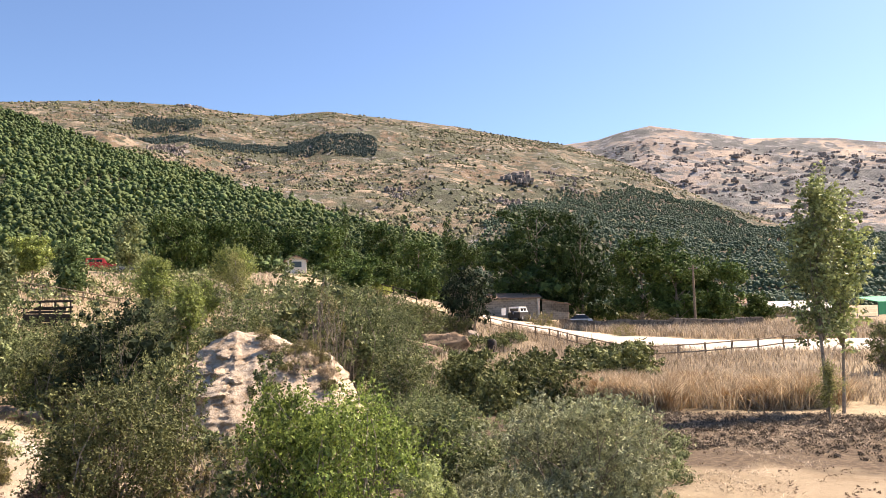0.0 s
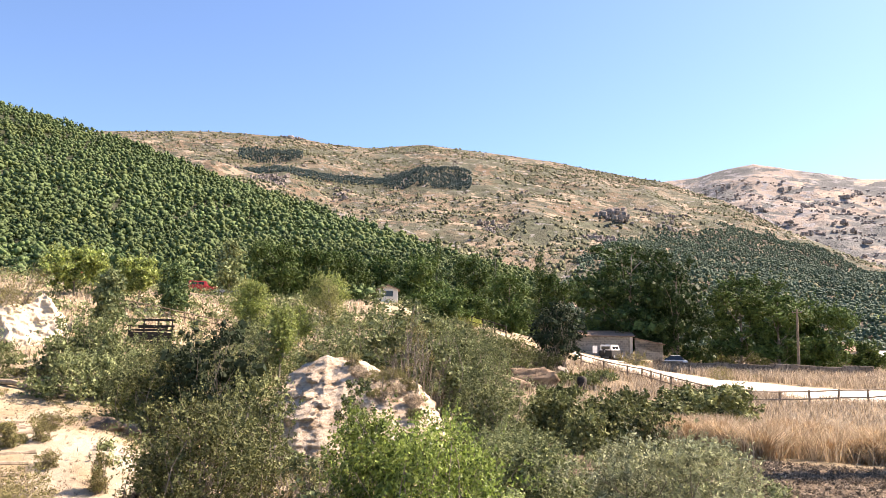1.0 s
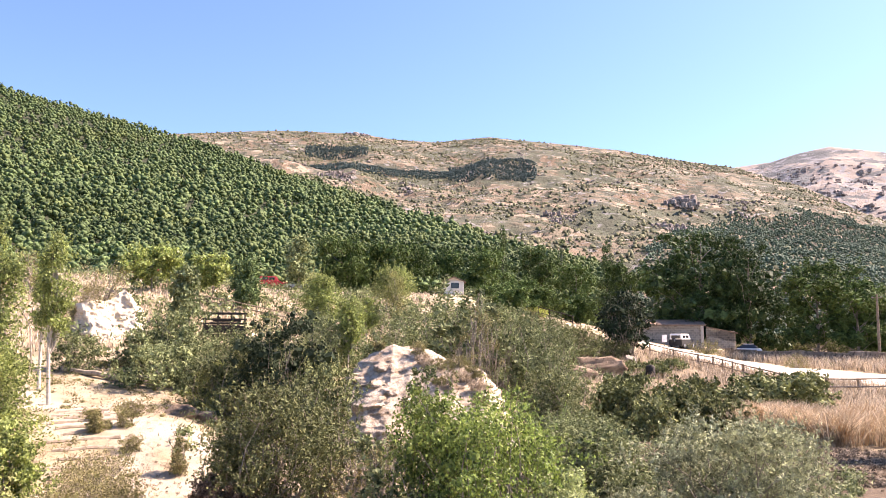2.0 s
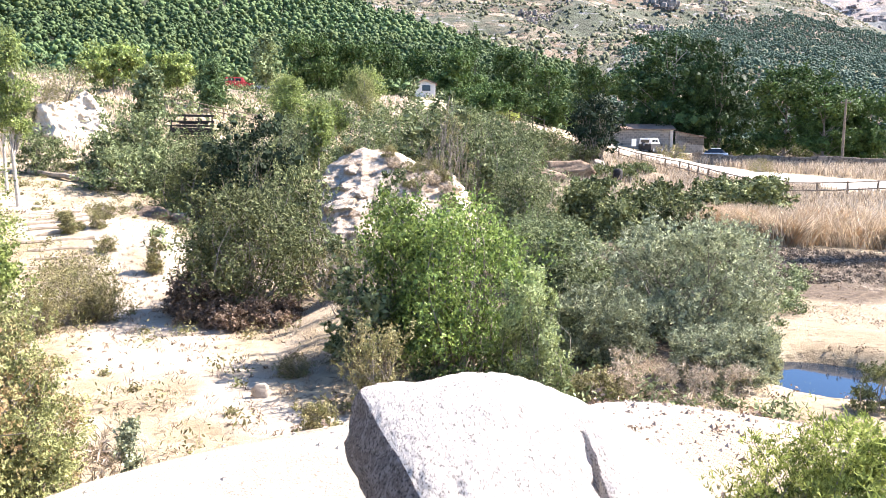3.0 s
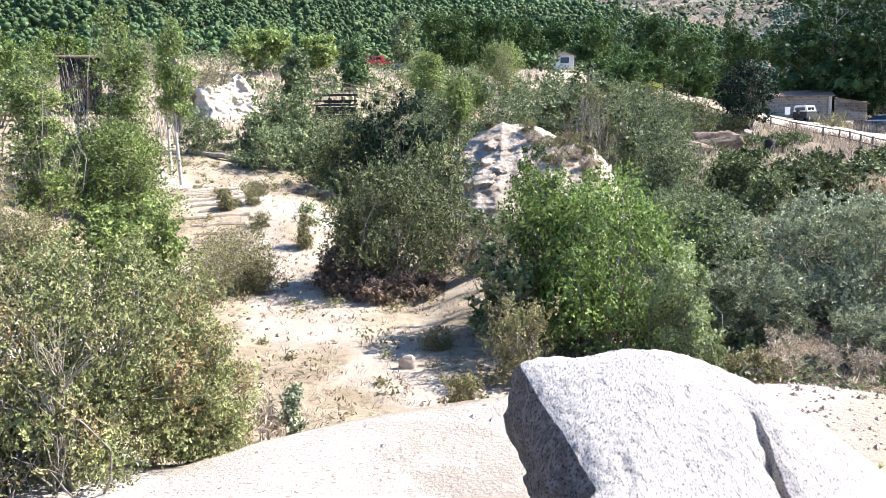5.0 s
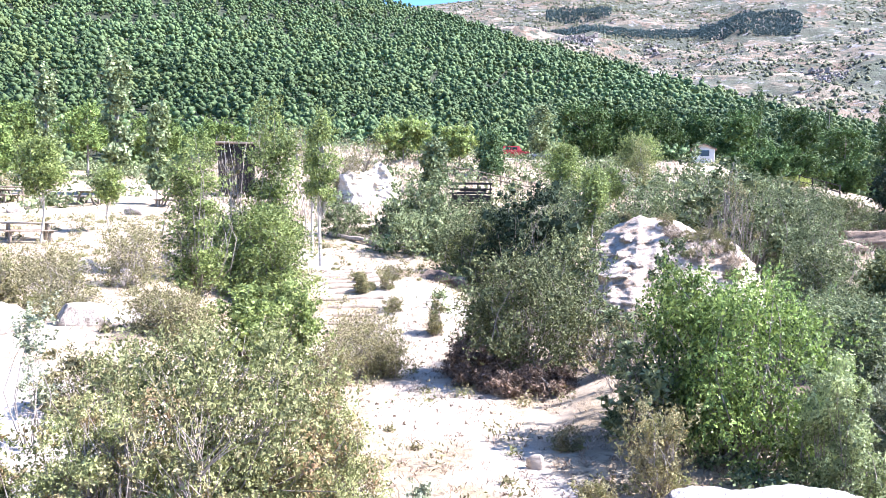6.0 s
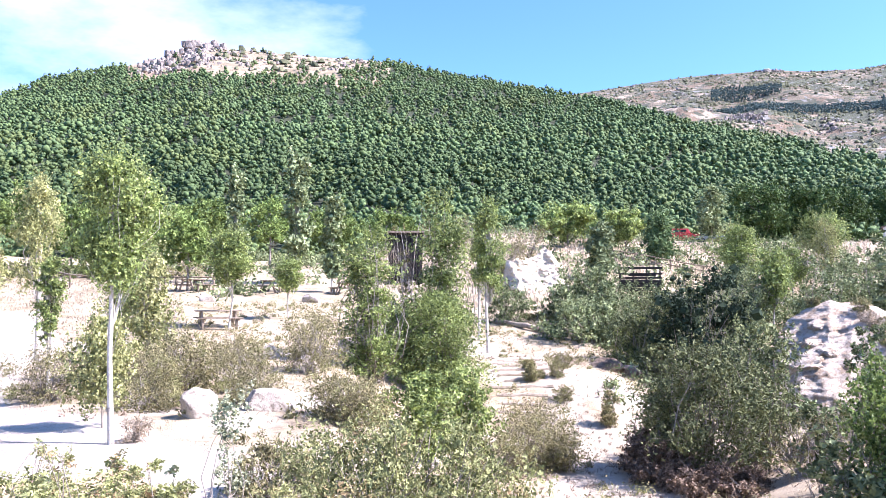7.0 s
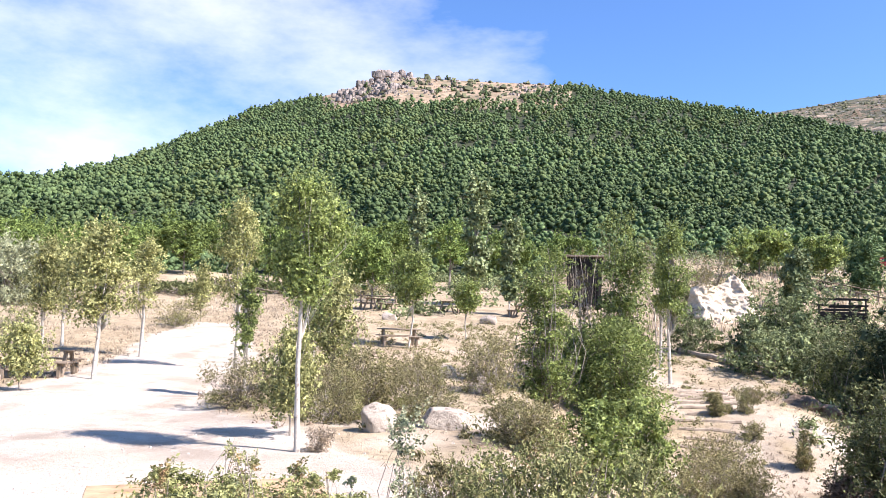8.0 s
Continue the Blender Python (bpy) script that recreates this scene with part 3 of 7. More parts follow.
def stone_material():
    m, n, l, b = material("rubble_masonry", 0.95)
    vec = n.new("ShaderNodeTexCoord").outputs["Object"]
    mp = n.new("ShaderNodeMapping")
    mp.inputs["Rotation"].default_value = (math.pi / 2, 0, 0)
    l.new(vec, mp.inputs["Vector"])
    br = n.new("ShaderNodeTexBrick")
    br.inputs["Scale"].default_value = 1.0
    br.inputs["Brick Width"].default_value, br.inputs["Row Height"].default_value = 0.52, 0.30
    br.inputs["Mortar Size"].default_value = 0.03
    br.inputs["Color1"].default_value, br.inputs["Color2"].default_value = (0.40, 0.345, 0.28, 1), (0.24, 0.205, 0.165, 1)
    br.inputs["Mortar"].default_value = (0.44, 0.38, 0.30, 1)
    l.new(mp.outputs["Vector"], br.inputs["Vector"])
    col = mix_node(n, l, noise_node(n, l, vec, 3.0), br.outputs["Color"], (0.14, 0.125, 0.105), 0.55, 0.7)
    l.new(col, b.inputs["Base Color"])
    bump_node(n, l, b, noise_node(n, l, vec, 5.0, 6), 0.9, 0.06)
    return m


MASONRY = stone_material()
m_glass, n_, l_, b_ = material("dark_glass", 0.08, spec=0.6)
b_.inputs["Base Color"].default_value = (0.03, 0.035, 0.04, 1)


def paint(name, colour, rough=0.35, metal=0.0):
    m, n, l, b = material(name, rough, spec=0.5, metal=metal)
    vec = n.new("ShaderNodeTexCoord").outputs["Object"]
    dull = tuple(c * 0.75 for c in colour)
    l.new(mix_node(n, l, noise_node(n, l, vec, 2.5), colour, dull, 0.5, 0.75), b.inputs["Base Color"])
    return m


WHITE, RED, GREY, BLACK = paint("white_paint", (0.80, 0.80, 0.78)), paint("red_paint", (0.45, 0.03, 0.03), 0.5), paint("grey_paint", (0.30, 0.32, 0.34)), paint("black_rubber", (0.03, 0.03, 0.03), 0.8)
GREEN = paint("green_canvas", (0.03, 0.35, 0.16), 0.7)


def slab(bm, corners, thick):
    """A plate over four corners (counter-clockwise seen from above), with thickness."""
    top = [bm.verts.new(c) for c in corners]
    low = [bm.verts.new((c[0], c[1], c[2] - thick)) for c in corners]
    bm.faces.new(top)
    bm.faces.new(low[::-1])
    for k in range(4):
        bm.faces.new((top[k], low[k], low[(k + 1) % 4], top[(k + 1) % 4]))
    return bm


def barn():
    x0, y0 = 3.4, 111.0
    z = gz(7.5, 110) - 0.4
    house = thing("stone_barn", x0, y0, z, "low old stone barn with a weathered tile roof", "barn", turn=-2)
    h = 6.55 - z
    for nm, args in (("front_wall", (4.6, 0.25, h / 2, 9.2, 0.5, h)), ("back_wall", (4.6, 6.75, h / 2, 9.2, 0.5, h)), ("side_wall", (0.25, 3.5, h / 2, 0.5, 6.0, h)), ("side_wall", (8.95, 3.5, h / 2, 0.5, 6.0, h))):
        part(nm, boxed(*args, bevel=0.05), MASONRY, house)
    part("roof", slab(bmesh.new(), [(-0.3, -0.35, h + 0.02), (9.5, -0.35, h + 0.02), (9.5, 7.3, h + 0.85), (-0.3, 7.3, h + 0.85)], 0.16), TILEROOF, house, "weathered brown tile roof")
    part("corner_stones", boxed(9.05, -0.02, h / 2, 0.36, 0.5, h + 0.02, bevel=0.04), PLASTER, house, "pale corner stones")
    lean = thing("barn_annex", x0 + 9.4, y0 - 0.4, z, "low lean-to of the stone barn with a sloping roof", "barn", turn=-2)
    part("wall", boxed(1.9, 0.3, 1.05, 3.5, 0.4, 2.3, bevel=0.04), MASONRY, lean)
    part("wall", boxed(3.6, 2.2, 0.95, 0.4, 3.4, 1.9, bevel=0.04), MASONRY, lean)
    part("roof", slab(bmesh.new(), [(0.1, -0.2, h * 0.93), (4.0, -0.2, 2.0), (4.0, 4.2, 2.0), (0.1, 4.2, h * 0.93)], 0.14), TILEROOF, lean, "weathered brown tile roof")
    part("gable", slab(bmesh.new(), [(0.12, 0.1, h * 0.90), (3.6, 0.1, 2.0), (3.6, 0.46, 2.0), (0.12, 0.46, h * 0.90)], 1.2), MASONRY, lean)


barn()


def garden_wall(line, height, thick, label, mat=None):
    c = along(line, 1.5)
    bm = bmesh.new()
    rng = random.Random(4)
    for p, q in zip(c[:-1], c[1:]):
        mid, d = (p + q) / 2, q - p
        hh = height * (0.9 + 0.2 * rng.random())
        box(bm, mid[0], mid[1], gz(*mid) + hh / 2 - 0.2, float(np.hypot(*d)) + 0.06, thick, hh + 0.4, Matrix.Rotation(math.atan2(d[1], d[0]), 4, "Z"), 0.06)
    return tagged(part("stone_wall", bm, mat or STONEWALL, None), label, "wall", kind="structure")


garden_wall([(14.5, 104.5), (19, 99.0), (24, 96.5), (36, 93)], 1.15, 0.55, "low dry stone wall beside the road", DRYSTONE)


def wheel(parent, x, y, z, r, w, name="wheel"):
    bm = bmesh.new()
    bmesh.ops.create_cone(bm, cap_ends=True, segments=20, radius1=r, radius2=r, depth=w, matrix=Matrix.Rotation(math.pi / 2, 4, "X"))
    bmesh.ops.bevel(bm, geom=bm.edges[:], offset=0.03, segments=1, affect="EDGES")
    t = part(name, bm, BLACK, parent)
    t.location = (x, y, z)
    hub = bmesh.new()
    bmesh.ops.create_cone(hub, cap_ends=True, segments=14, radius1=r * 0.55, radius2=r * 0.5, depth=w + 0.03, matrix=Matrix.Rotation(math.pi / 2, 4, "X"))
    part("rim", hub, GREY, t)


def body_shell(sections, width, inset=0.06):
    """A car body from (x, low, high) stations, a little narrower at the top."""
    bm = bmesh.new()
    rings = []
    for x, lo, hi in sections:
        rings.append([bm.verts.new(c) for c in ((x, -width / 2, lo), (x, width / 2, lo), (x, width / 2 - inset, hi), (x, -width / 2 + inset, hi))])
    for a, b in zip(rings[:-1], rings[1:]):
        for k in range(4):
            bm.faces.new((a[k], a[(k + 1) % 4], b[(k + 1) % 4], b[k]))
    bm.faces.new(rings[0][::-1])
    bm.faces.new(rings[-1])
    bmesh.ops.recalc_face_normals(bm, faces=bm.faces[:])
    bmesh.ops.bevel(bm, geom=bm.edges[:], offset=0.05, segments=2, affect="EDGES")
    return bm


def car(name, x, y, turn, paintwork, label, tall=1.5, boxy=False, roof=None):
    c = thing(name, x, y, gz(x, y) + 0.02, label, "car", "parked cars", turn)
    lo = 0.32
    if boxy:
        part("body", body_shell([(-1.95, lo, 1.05), (-1.9, lo, 1.1), (0.75, lo, 1.12), (1.85, lo, 1.0), (1.95, lo, 0.9)], 1.72, 0.02), paintwork, c)
        cab = part("cabin", body_shell([(-1.9, 1.08, tall), (-1.8, 1.08, tall + 0.06), (0.35, 1.08, tall + 0.06), (0.7, 1.08, 1.14)], 1.66, 0.10), roof or paintwork, c, "white hard top" if roof == WHITE else "")
        for sx, sy, sz, w, d, h in ((-1.2, 0, 1.42, 0.75, 1.63, 0.36), (-0.3, 0, 1.42, 0.75, 1.63, 0.36), (-1.9, 0, 1.42, 0.1, 1.15, 0.36)):
            part("window", boxed(sx, sy, sz, w, d, h, bevel=0.03), m_glass, cab)
        wheel(c, -2.06, 0.15, 0.98, 0.36, 0.22, "spare_wheel")
    else:
        part("body", body_shell([(-2.05, lo, 0.75), (-1.95, lo, 0.92), (-0.2, lo, 0.92), (1.0, lo, 0.9), (1.95, lo, 0.76), (2.08, lo, 0.6)], 1.72, 0.04), paintwork, c)
        cab = part("cabin", body_shell([(-1.75, 0.88, 0.95), (-1.2, 0.88, tall - 0.06), (-0.1, 0.88, tall), (0.95, 0.88, 0.94)], 1.6, 0.18), m_glass, c, "dark glass")
        part("roof", boxed(-0.55, 0, tall - 0.01, 1.15, 1.2, 0.05, bevel=0.02), paintwork, cab)
    for sx in (-1.25, 1.25):
        for sy in (-0.78, 0.78):
            wheel(c, sx, sy, 0.34, 0.34, 0.22)
    for sy in (-0.6, 0.6):
        part("headlight", boxed(1.98 if boxy else 2.03, sy, 0.72, 0.1, 0.26, 0.16, bevel=0.03), WHITE, c)
    return c


car("off_road_car", 9.6, 107.0, 60, BLACK, "dark off-road car with a white hard top by the barn", 1.75, True, WHITE)
car("red_van", -44.9, 105.0, 30, RED, "red van parked in dry grass under the trees", 1.7, True, RED)
car("grey_car", -41.2, 105.6, 10, GREY, "silver grey car parked in dry grass", 1.45)
car("red_van", -55.5, 89.6, 12, RED, "red van with white panels parked behind the bluff", 1.9, True, RED)
car("white_car", 16.9, 106.5, 170, WHITE, "white car behind the yard wall", 1.45)


def sign(x, y, top):
    z = gz(x, y)
    s_ = thing("notice_board", x, y, z, "small white notice board on a post", "sign")
    part("post", boxed(0, 0, (top - z) / 2, 0.09, 0.09, top - z, bevel=0.01), WOOD, s_)
    part("board", boxed(0, -0.07, top - z - 0.45, 0.55, 0.04, 0.85, bevel=0.01), WHITE, s_)


sign(6.9, 99.5, 5.2)

hut_z = gz(-20, 108) - 0.1
hut = thing("plaster_hut", -20.1, 108.2, hut_z, "small pale plastered hut with a tile roof", "hut", turn=12)
hh = 13.1 - hut_z - 0.75
part("wall", boxed(0, 0, hh / 2, 2.7, 2.7, hh, bevel=0.04), LIMEWASH, hut)
part("window", boxed(0.15, -1.36, hh - 0.6, 1.1, 0.08, 0.75, bevel=0.02), m_glass, hut, "dark window opening")
part("roof", slab(bmesh.new(), [(-1.6, -1.6, hh - 0.02), (0, -1.6, hh + 0.62), (0, 1.6, hh + 0.62), (-1.6, 1.6, hh - 0.02)], 0.14), TILEROOF, hut)
part("roof", slab(bmesh.new(), [(0, -1.6, hh + 0.62), (1.6, -1.6, hh - 0.02), (1.6, 1.6, hh - 0.02), (0, 1.6, hh + 0.62)], 0.14), TILEROOF, hut)
part("gable", slab(bmesh.new(), [(-1.3, -1.34, hh + 0.1), (-0.02, -1.34, hh + 0.58), (0.02, -1.30, hh + 0.58), (1.3, -1.30, hh + 0.1)], 0.1), PLASTER, hut)


def low_house(name, x, y, z, w, d, h, rise, turn, wall, roof, label):
    ob = thing(name, x, y, z, label, "house", "far houses", turn)
    part("wall", boxed(0, 0, h / 2, w, d, h, bevel=0.05), wall, ob)
    for sgn in (-1, 1):
        pts = [(-w / 2 - 0.4, sgn * (d / 2 + 0.4), h), (w / 2 + 0.4, sgn * (d / 2 + 0.4), h), (w / 2 + 0.4, 0, h + rise), (-w / 2 - 0.4, 0, h + rise)]
        part("roof", slab(bmesh.new(), pts if sgn < 0 else pts[::-1], 0.18), roof, ob)
    for k in range(max(int(w // 3), 1)):
        part("window", boxed(-w / 2 + 1.5 + 3 * k, -d / 2 - 0.02, h * 0.6, 0.9, 0.08, 0.9), m_glass, ob)
    return ob


def on_b(az, r):
    a = math.radians(az)
    x, y = -math.sin(a) * r, math.cos(a) * r
    return x, y, float(B_HEIGHT(np.array([x]), np.array([y]), np.array([float(az)]), np.array([float(r)]))[0])


hx, hy, hz_ = on_b(-19.5, 500)
low_house("white_house", hx, hy, hz_, 8, 6, 3.2, 1.4, 18, WHITE, TILEROOF, "white house with a reddish roof in the pines")
hx, hy, hz_ = on_b(-15.6, 520)
low_house("grey_house", hx, hy, hz_, 9, 6, 3.0, 1.2, 10, PLASTER, PALEROOF, "pale grey house half hidden in the pines")
low_house("long_shed", 54.5, 131, gz(54, 131) - 0.2, 14, 7, 1.0, 1.6, 20, STONEWALL, PALEROOF, "long low shed with a pale roof across the road")
low_house("long_shed", 47.5, 140, gz(47, 140) - 0.2, 12, 7, 2.6, 1.4, 20, PLASTER, TILEROOF, "low shed with a reddish tile roof")
awning = thing("green_awning", 66.5, 124.5, gz(66, 124), "bright green canvas awning on poles", "awning", turn=25)
part("canopy", slab(bmesh.new(), [(-3.5, -2, 2.2), (3.5, -2, 2.2), (3.5, 2, 3.0), (-3.5, 2, 3.0)], 0.08), GREEN, awning)
part("side_cloth", boxed(0, -1.95, 1.2, 6.8, 0.06, 1.9), GREEN, awning)
for px_ in (-3.3, 3.3):
    for py_ in (-1.8, 1.8):
        part("pole", boxed(px_, py_, 1.1, 0.08, 0.08, 2.2), GREY, awning)

pole_z = gz(29.1, 95.6)
upole = thing("utility_pole", 29.1, 95.6, pole_z, "tall grey wooden utility pole", "pole")
v_, f_ = tube([(0, 0, -0.5), (0, 0, 3.5), (0.02, 0, 9.6 - pole_z)], [0.16, 0.14, 0.10], 10)
part("mast", mesh_np("mast", v_, f_, WOOD, True), WOOD, upole)
part("crossarm", boxed(0, 0, 9.2 - pole_z, 1.1, 0.1, 0.1, bevel=0.01), WOOD, upole)
for k in range(-1, 2):
    bm = bmesh.new()
    bmesh.ops.create_cone(bm, cap_ends=True, segments=8, radius1=0.05, radius2=0.03, depth=0.16, matrix=Matrix.Translation((0.45 * k, 0, 9.33 - pole_z)))
    part("insulator", bm, GREY, upole)


# ---- picnic place ----
def picnic_table(x, y, turn, wood_, label, z=None):
    z = gz(x, y) if z is None else z
    t = thing("picnic_table", x, y, z - 0.01, label, "picnic table", "picnic tables", turn)
    for k in range(5):
        part("tabletop_plank", boxed(0, -0.32 + 0.16 * k, 0.745, 1.9, 0.145, 0.045, bevel=0.008), wood_, t)
    for side in (-1, 1):
        for k in range(2):
            part("bench_plank", boxed(0, side * (0.68 + 0.15 * k), 0.445, 1.9, 0.14, 0.045, bevel=0.008), wood_, t)
        for ex in (-0.7, 0.7):
            part("leg", boxed(ex, side * 0.36, 0.36, 0.09, 0.10, 0.80, Matrix.Rotation(side * 0.38, 4, "X"), 0.01), wood_, t)
            part("bench_post", boxed(ex, side * 0.76, 0.21, 0.09, 0.10, 0.42, bevel=0.01), wood_, t)
    for ex in (-0.7, 0.7):
        part("crossbeam", boxed(ex + 0.07, 0, 0.40, 0.05, 1.7, 0.09, bevel=0.01), wood_, t)
        part("top_bearer", boxed(ex, 0, 0.695, 0.07, 0.74, 0.06, bevel=0.01), wood_, t)
    return t


picnic_table(-30.0, 20.6, 62, WOOD, "weathered wooden picnic table under a young tree")
picnic_table(-24.6, 5.0, 60, WOOD, "dark wooden picnic table in dry grass")
picnic_table(-6.75, 2.62, 72, TABLEWOOD, "brown wooden picnic table beside the rockrose bush", 2.50)
picnic_table(-40.8, 32.0, 122, WOOD, "wooden picnic table beside the pale bank")
picnic_table(-43.6, 28.2, 118, WOOD, "wooden picnic table beside the stone pine")
picnic_table(-38.0, 35.6, 130, WOOD, "wooden picnic table near the slim poplars")
rail_fence([(-60, 25), (-50, 24), (-44, 30)], 2.4, 0.9, "low wooden rail beside the picnic meadow", (0.9,), 0.06)
rail_fence([(-33.5, 62.0), (-25, 64.5), (-16, 67)], 2.6, 0.9, "low wooden rail fence across the meadow", (0.92, 0.5), 0.06)
rail_fence([(-7.5, 94.0), (-3.5, 93.0)], 1.6, 1.4, "dark posts and rails beside the ramp", (0.9, 0.45), 0.06, DARKWOOD)

# log steps up to the terrace, and a log along its edge
steps = thing("log_steps", 0, 0, 0, "weathered logs laid as steps in the sandy slope", "steps")
STEP_LINE = [(-14.5, 21.0), (-16.3, 23.6), (-18.9, 27.2)]
for k, (x, y) in enumerate(along(STEP_LINE, 0.62)):
    a = 0.85 + 0.25 * math.sin(k * 2.1)
    dx, dy = 0.78, 0.62
    z1, z2 = gz(x - dx * a, y - dy * a), gz(x + dx * a, y + dy * a)
    bar_between("log", (x - dx * a, y - dy * a, z1 + 0.0), (x + dx * a, y + dy * a, z2 + 0.0), 0.085, PALEWOOD, steps, k)
edging = thing("log_edging", 0, 0, 0, "long pale log edging the sandy terrace", "log")
bar_between("log", (-25.9, 35.4, gz(-25.9, 35.4) + 0.16), (-22.2, 34.6, gz(-22.2, 34.6) + 0.16), 0.14, PALEWOOD, edging, 3)


def footbridge():
    z = 5.15
    b = thing("timber_platform", -25.8, 52.3, z, "dark timber platform with railings over the ditch", "platform", turn=25)
    part("beam", boxed(0, -0.6, 0.08, 2.9, 0.16, 0.22, bevel=0.02), DARKWOOD, b)
    part("beam", boxed(0, 0.6, 0.08, 2.9, 0.16, 0.22, bevel=0.02), DARKWOOD, b)
    for k in range(14):
        part("deck_plank", boxed(-1.35 + 0.207 * k, 0, 0.22, 0.19, 1.5, 0.05, bevel=0.01), DARKWOOD, b)
    for sy in (-0.7, 0.7):
        for k in range(4):
            part("post", boxed(-1.35 + 0.9 * k, sy, 0.30, 0.10, 0.10, 1.9, bevel=0.01), DARKWOOD, b)
        part("rail", boxed(0, sy, 1.22, 3.0, 0.07, 0.12, bevel=0.01), DARKWOOD, b)
        part("rail", boxed(0, sy, 0.82, 3.0, 0.05, 0.10, bevel=0.01), DARKWOOD, b)
    for k in range(4):
        part("side_board", boxed(0.05, -0.78, -0.55 + 0.27 * k, 2.7, 0.06, 0.21, bevel=0.01), DARKWOOD, b)
    for k in range(3):
        part("stacked_beam", boxed(-0.1 + 0.12 * k, 0.15 * k, 0.34 + 0.20 * k, 2.3 - 0.2 * k, 0.9, 0.16, bevel=0.02), DARKWOOD, b)
    part("middle_rail", boxed(0, -0.7, 0.52, 3.0, 0.06, 0.10, bevel=0.01), DARKWOOD, b)
    for sx in (-1.3, 1.3):
        for sy in (-0.6, 0.6):
            part("pile", boxed(sx, sy, -1.0, 0.18, 0.18, 2.2, bevel=0.02), DARKWOOD, b)


footbridge()


def brush_shed():
    z = gz(-40.8, 44.2) - 0.1
    s_ = thing("brush_shed", -40.8, 44.4, z, "dark brushwood shed with a flat pale roof edge", "shed", turn=43)
    top = 9.0 - z
    rng = random.Random(8)
    for sy in (-0.9, 0.9):
        for k in range(20):
            x = -1.2 + 2.4 * k / 19
            part("stake", boxed(x, sy + rng.uniform(-0.03, 0.03), top / 2, 0.10, 0.07, top - rng.uniform(0, 0.2), Matrix.Rotation(rng.uniform(-0.03, 0.03), 4, "Y")), DARKWOOD, s_)
    for sx in (-1.2, 1.2):
        part("side_wall", boxed(sx, 0, top / 2, 0.08, 1.7, top, bevel=0.01), DARKWOOD, s_)
    part("roof", boxed(0, 0, top + 0.06, 2.9, 2.3, 0.14, bevel=0.02), WOOD, s_)


brush_shed()

# ---- soft-rock mounds ----
def mound_height(u, v, crest, base, front, back, seed, rugged, gully=0.9):
    """Height of a weathered mound at u along its crest and v behind it."""
    top = np.interp(u, *zip(*crest))
    front = np.interp(u, *zip(*front))
    fall = np.where(v < 0, np.clip(-v / front, 0, 1) ** 1.35, np.clip(v / back, 0, 1) ** 1.5)
    z = base + (top - base) * (1 - fall)
    body = step(base, base + 0.8, z)
    z = z + body * rugged * (0.34 * value_noise(u, v, 1.5, seed) + 0.20 * value_noise(u * 1.3, v * 0.6, 0.55, seed + 1) + 0.10 * value_noise(u, v, 0.22, seed + 2))
    runs = np.clip(value_noise(u + 0.25 * value_noise(u, v, 1.1, seed + 3), v * 0.16, 0.8, seed + 4) - 0.25, 0, 1)
    z = z - body * rugged * gully * runs * step(0.05, 0.4, fall)
    z = z - body * rugged * 0.5 * np.clip(value_noise(u, v, 0.7, seed + 8) - 0.35, 0, 1)
    return z


def mound(name, x, y, bearing, us, vs, crest, base, front, back, seed, rugged, strata, mat, label, gully=0.9, pocks=0.0):
    """A mound of soft layered rock with ledges where it is steep."""
    u, v = np.meshgrid(us, vs, indexing="ij")
    z = mound_height(u, v, crest, base, front, back, seed, rugged, gully)
    su, sv = np.gradient(z, us, axis=0), np.gradient(z, vs, axis=1)
    steep = step(0.35, 1.2, np.hypot(su, sv))
    lay = value_noise(z + 0.06 * value_noise(u, v, 0.5, seed + 7), 0.25 * (u + v), 0.26, seed + 5) + 0.8 * value_noise(z, 0.35 * (u - v), 0.11, seed + 6)
    ln = np.hypot(su, sv) + 1e-6
    pock = 0.5 * value_noise(u, z, 0.9, seed + 13) + 0.35 * value_noise(u, z, 0.38, seed + 14) + 0.2 * value_noise(u, z, 0.16, seed + 15) - 0.7 * np.clip(value_noise(u, z, 0.55, seed + 16) - 0.3, 0, 1)
    v = v - pocks * steep * pock
    u2, v2 = u - strata * steep * lay * su / ln, v - strata * steep * lay * sv / ln
    n, k = u.shape
    i, j = np.meshgrid(np.arange(n - 1), np.arange(k - 1), indexing="ij")
    f = np.stack([i * k + j, (i + 1) * k + j, (i + 1) * k + j + 1, i * k + j + 1], -1).reshape(-1, 4)
    ob = new(name, mesh_np(name, np.stack([u2, v2, z], -1).reshape(-1, 3), f, mat, True))
    ob.matrix_world = pose(x, y, 0, 0, 0, bearing)
    return tagged(ob, label, "rock", "rocks")


OUTCROP_CREST = [(-4.5, -0.4), (-4.05, 0.2), (-3.8, 2.6), (-3.3, 3.5), (-2.6, 3.95), (-1.7, 4.4), (-0.6, 4.2), (0.6, 3.85), (1.6, 3.55), (2.4, 3.15), (3.1, 2.3), (3.6, 1.2), (4.5, -0.4)]
OUTCROP_FRONT = [(-4.2, 5.4), (3.0, 6.0)]
sandstone = mound("sandy_outcrop", -7.6, 36.0, 12, np.concatenate([np.linspace(-4.6, -2.9, 110), np.linspace(-2.87, 4.6, 230)]), np.linspace(-6.2, 3.6, 280), OUTCROP_CREST, -0.5, OUTCROP_FRONT, 3.4, 7, 0.34, 0.085, CLAY, "eroded pale sandstone outcrop with dry weeds on top", 0.9, 0.02)
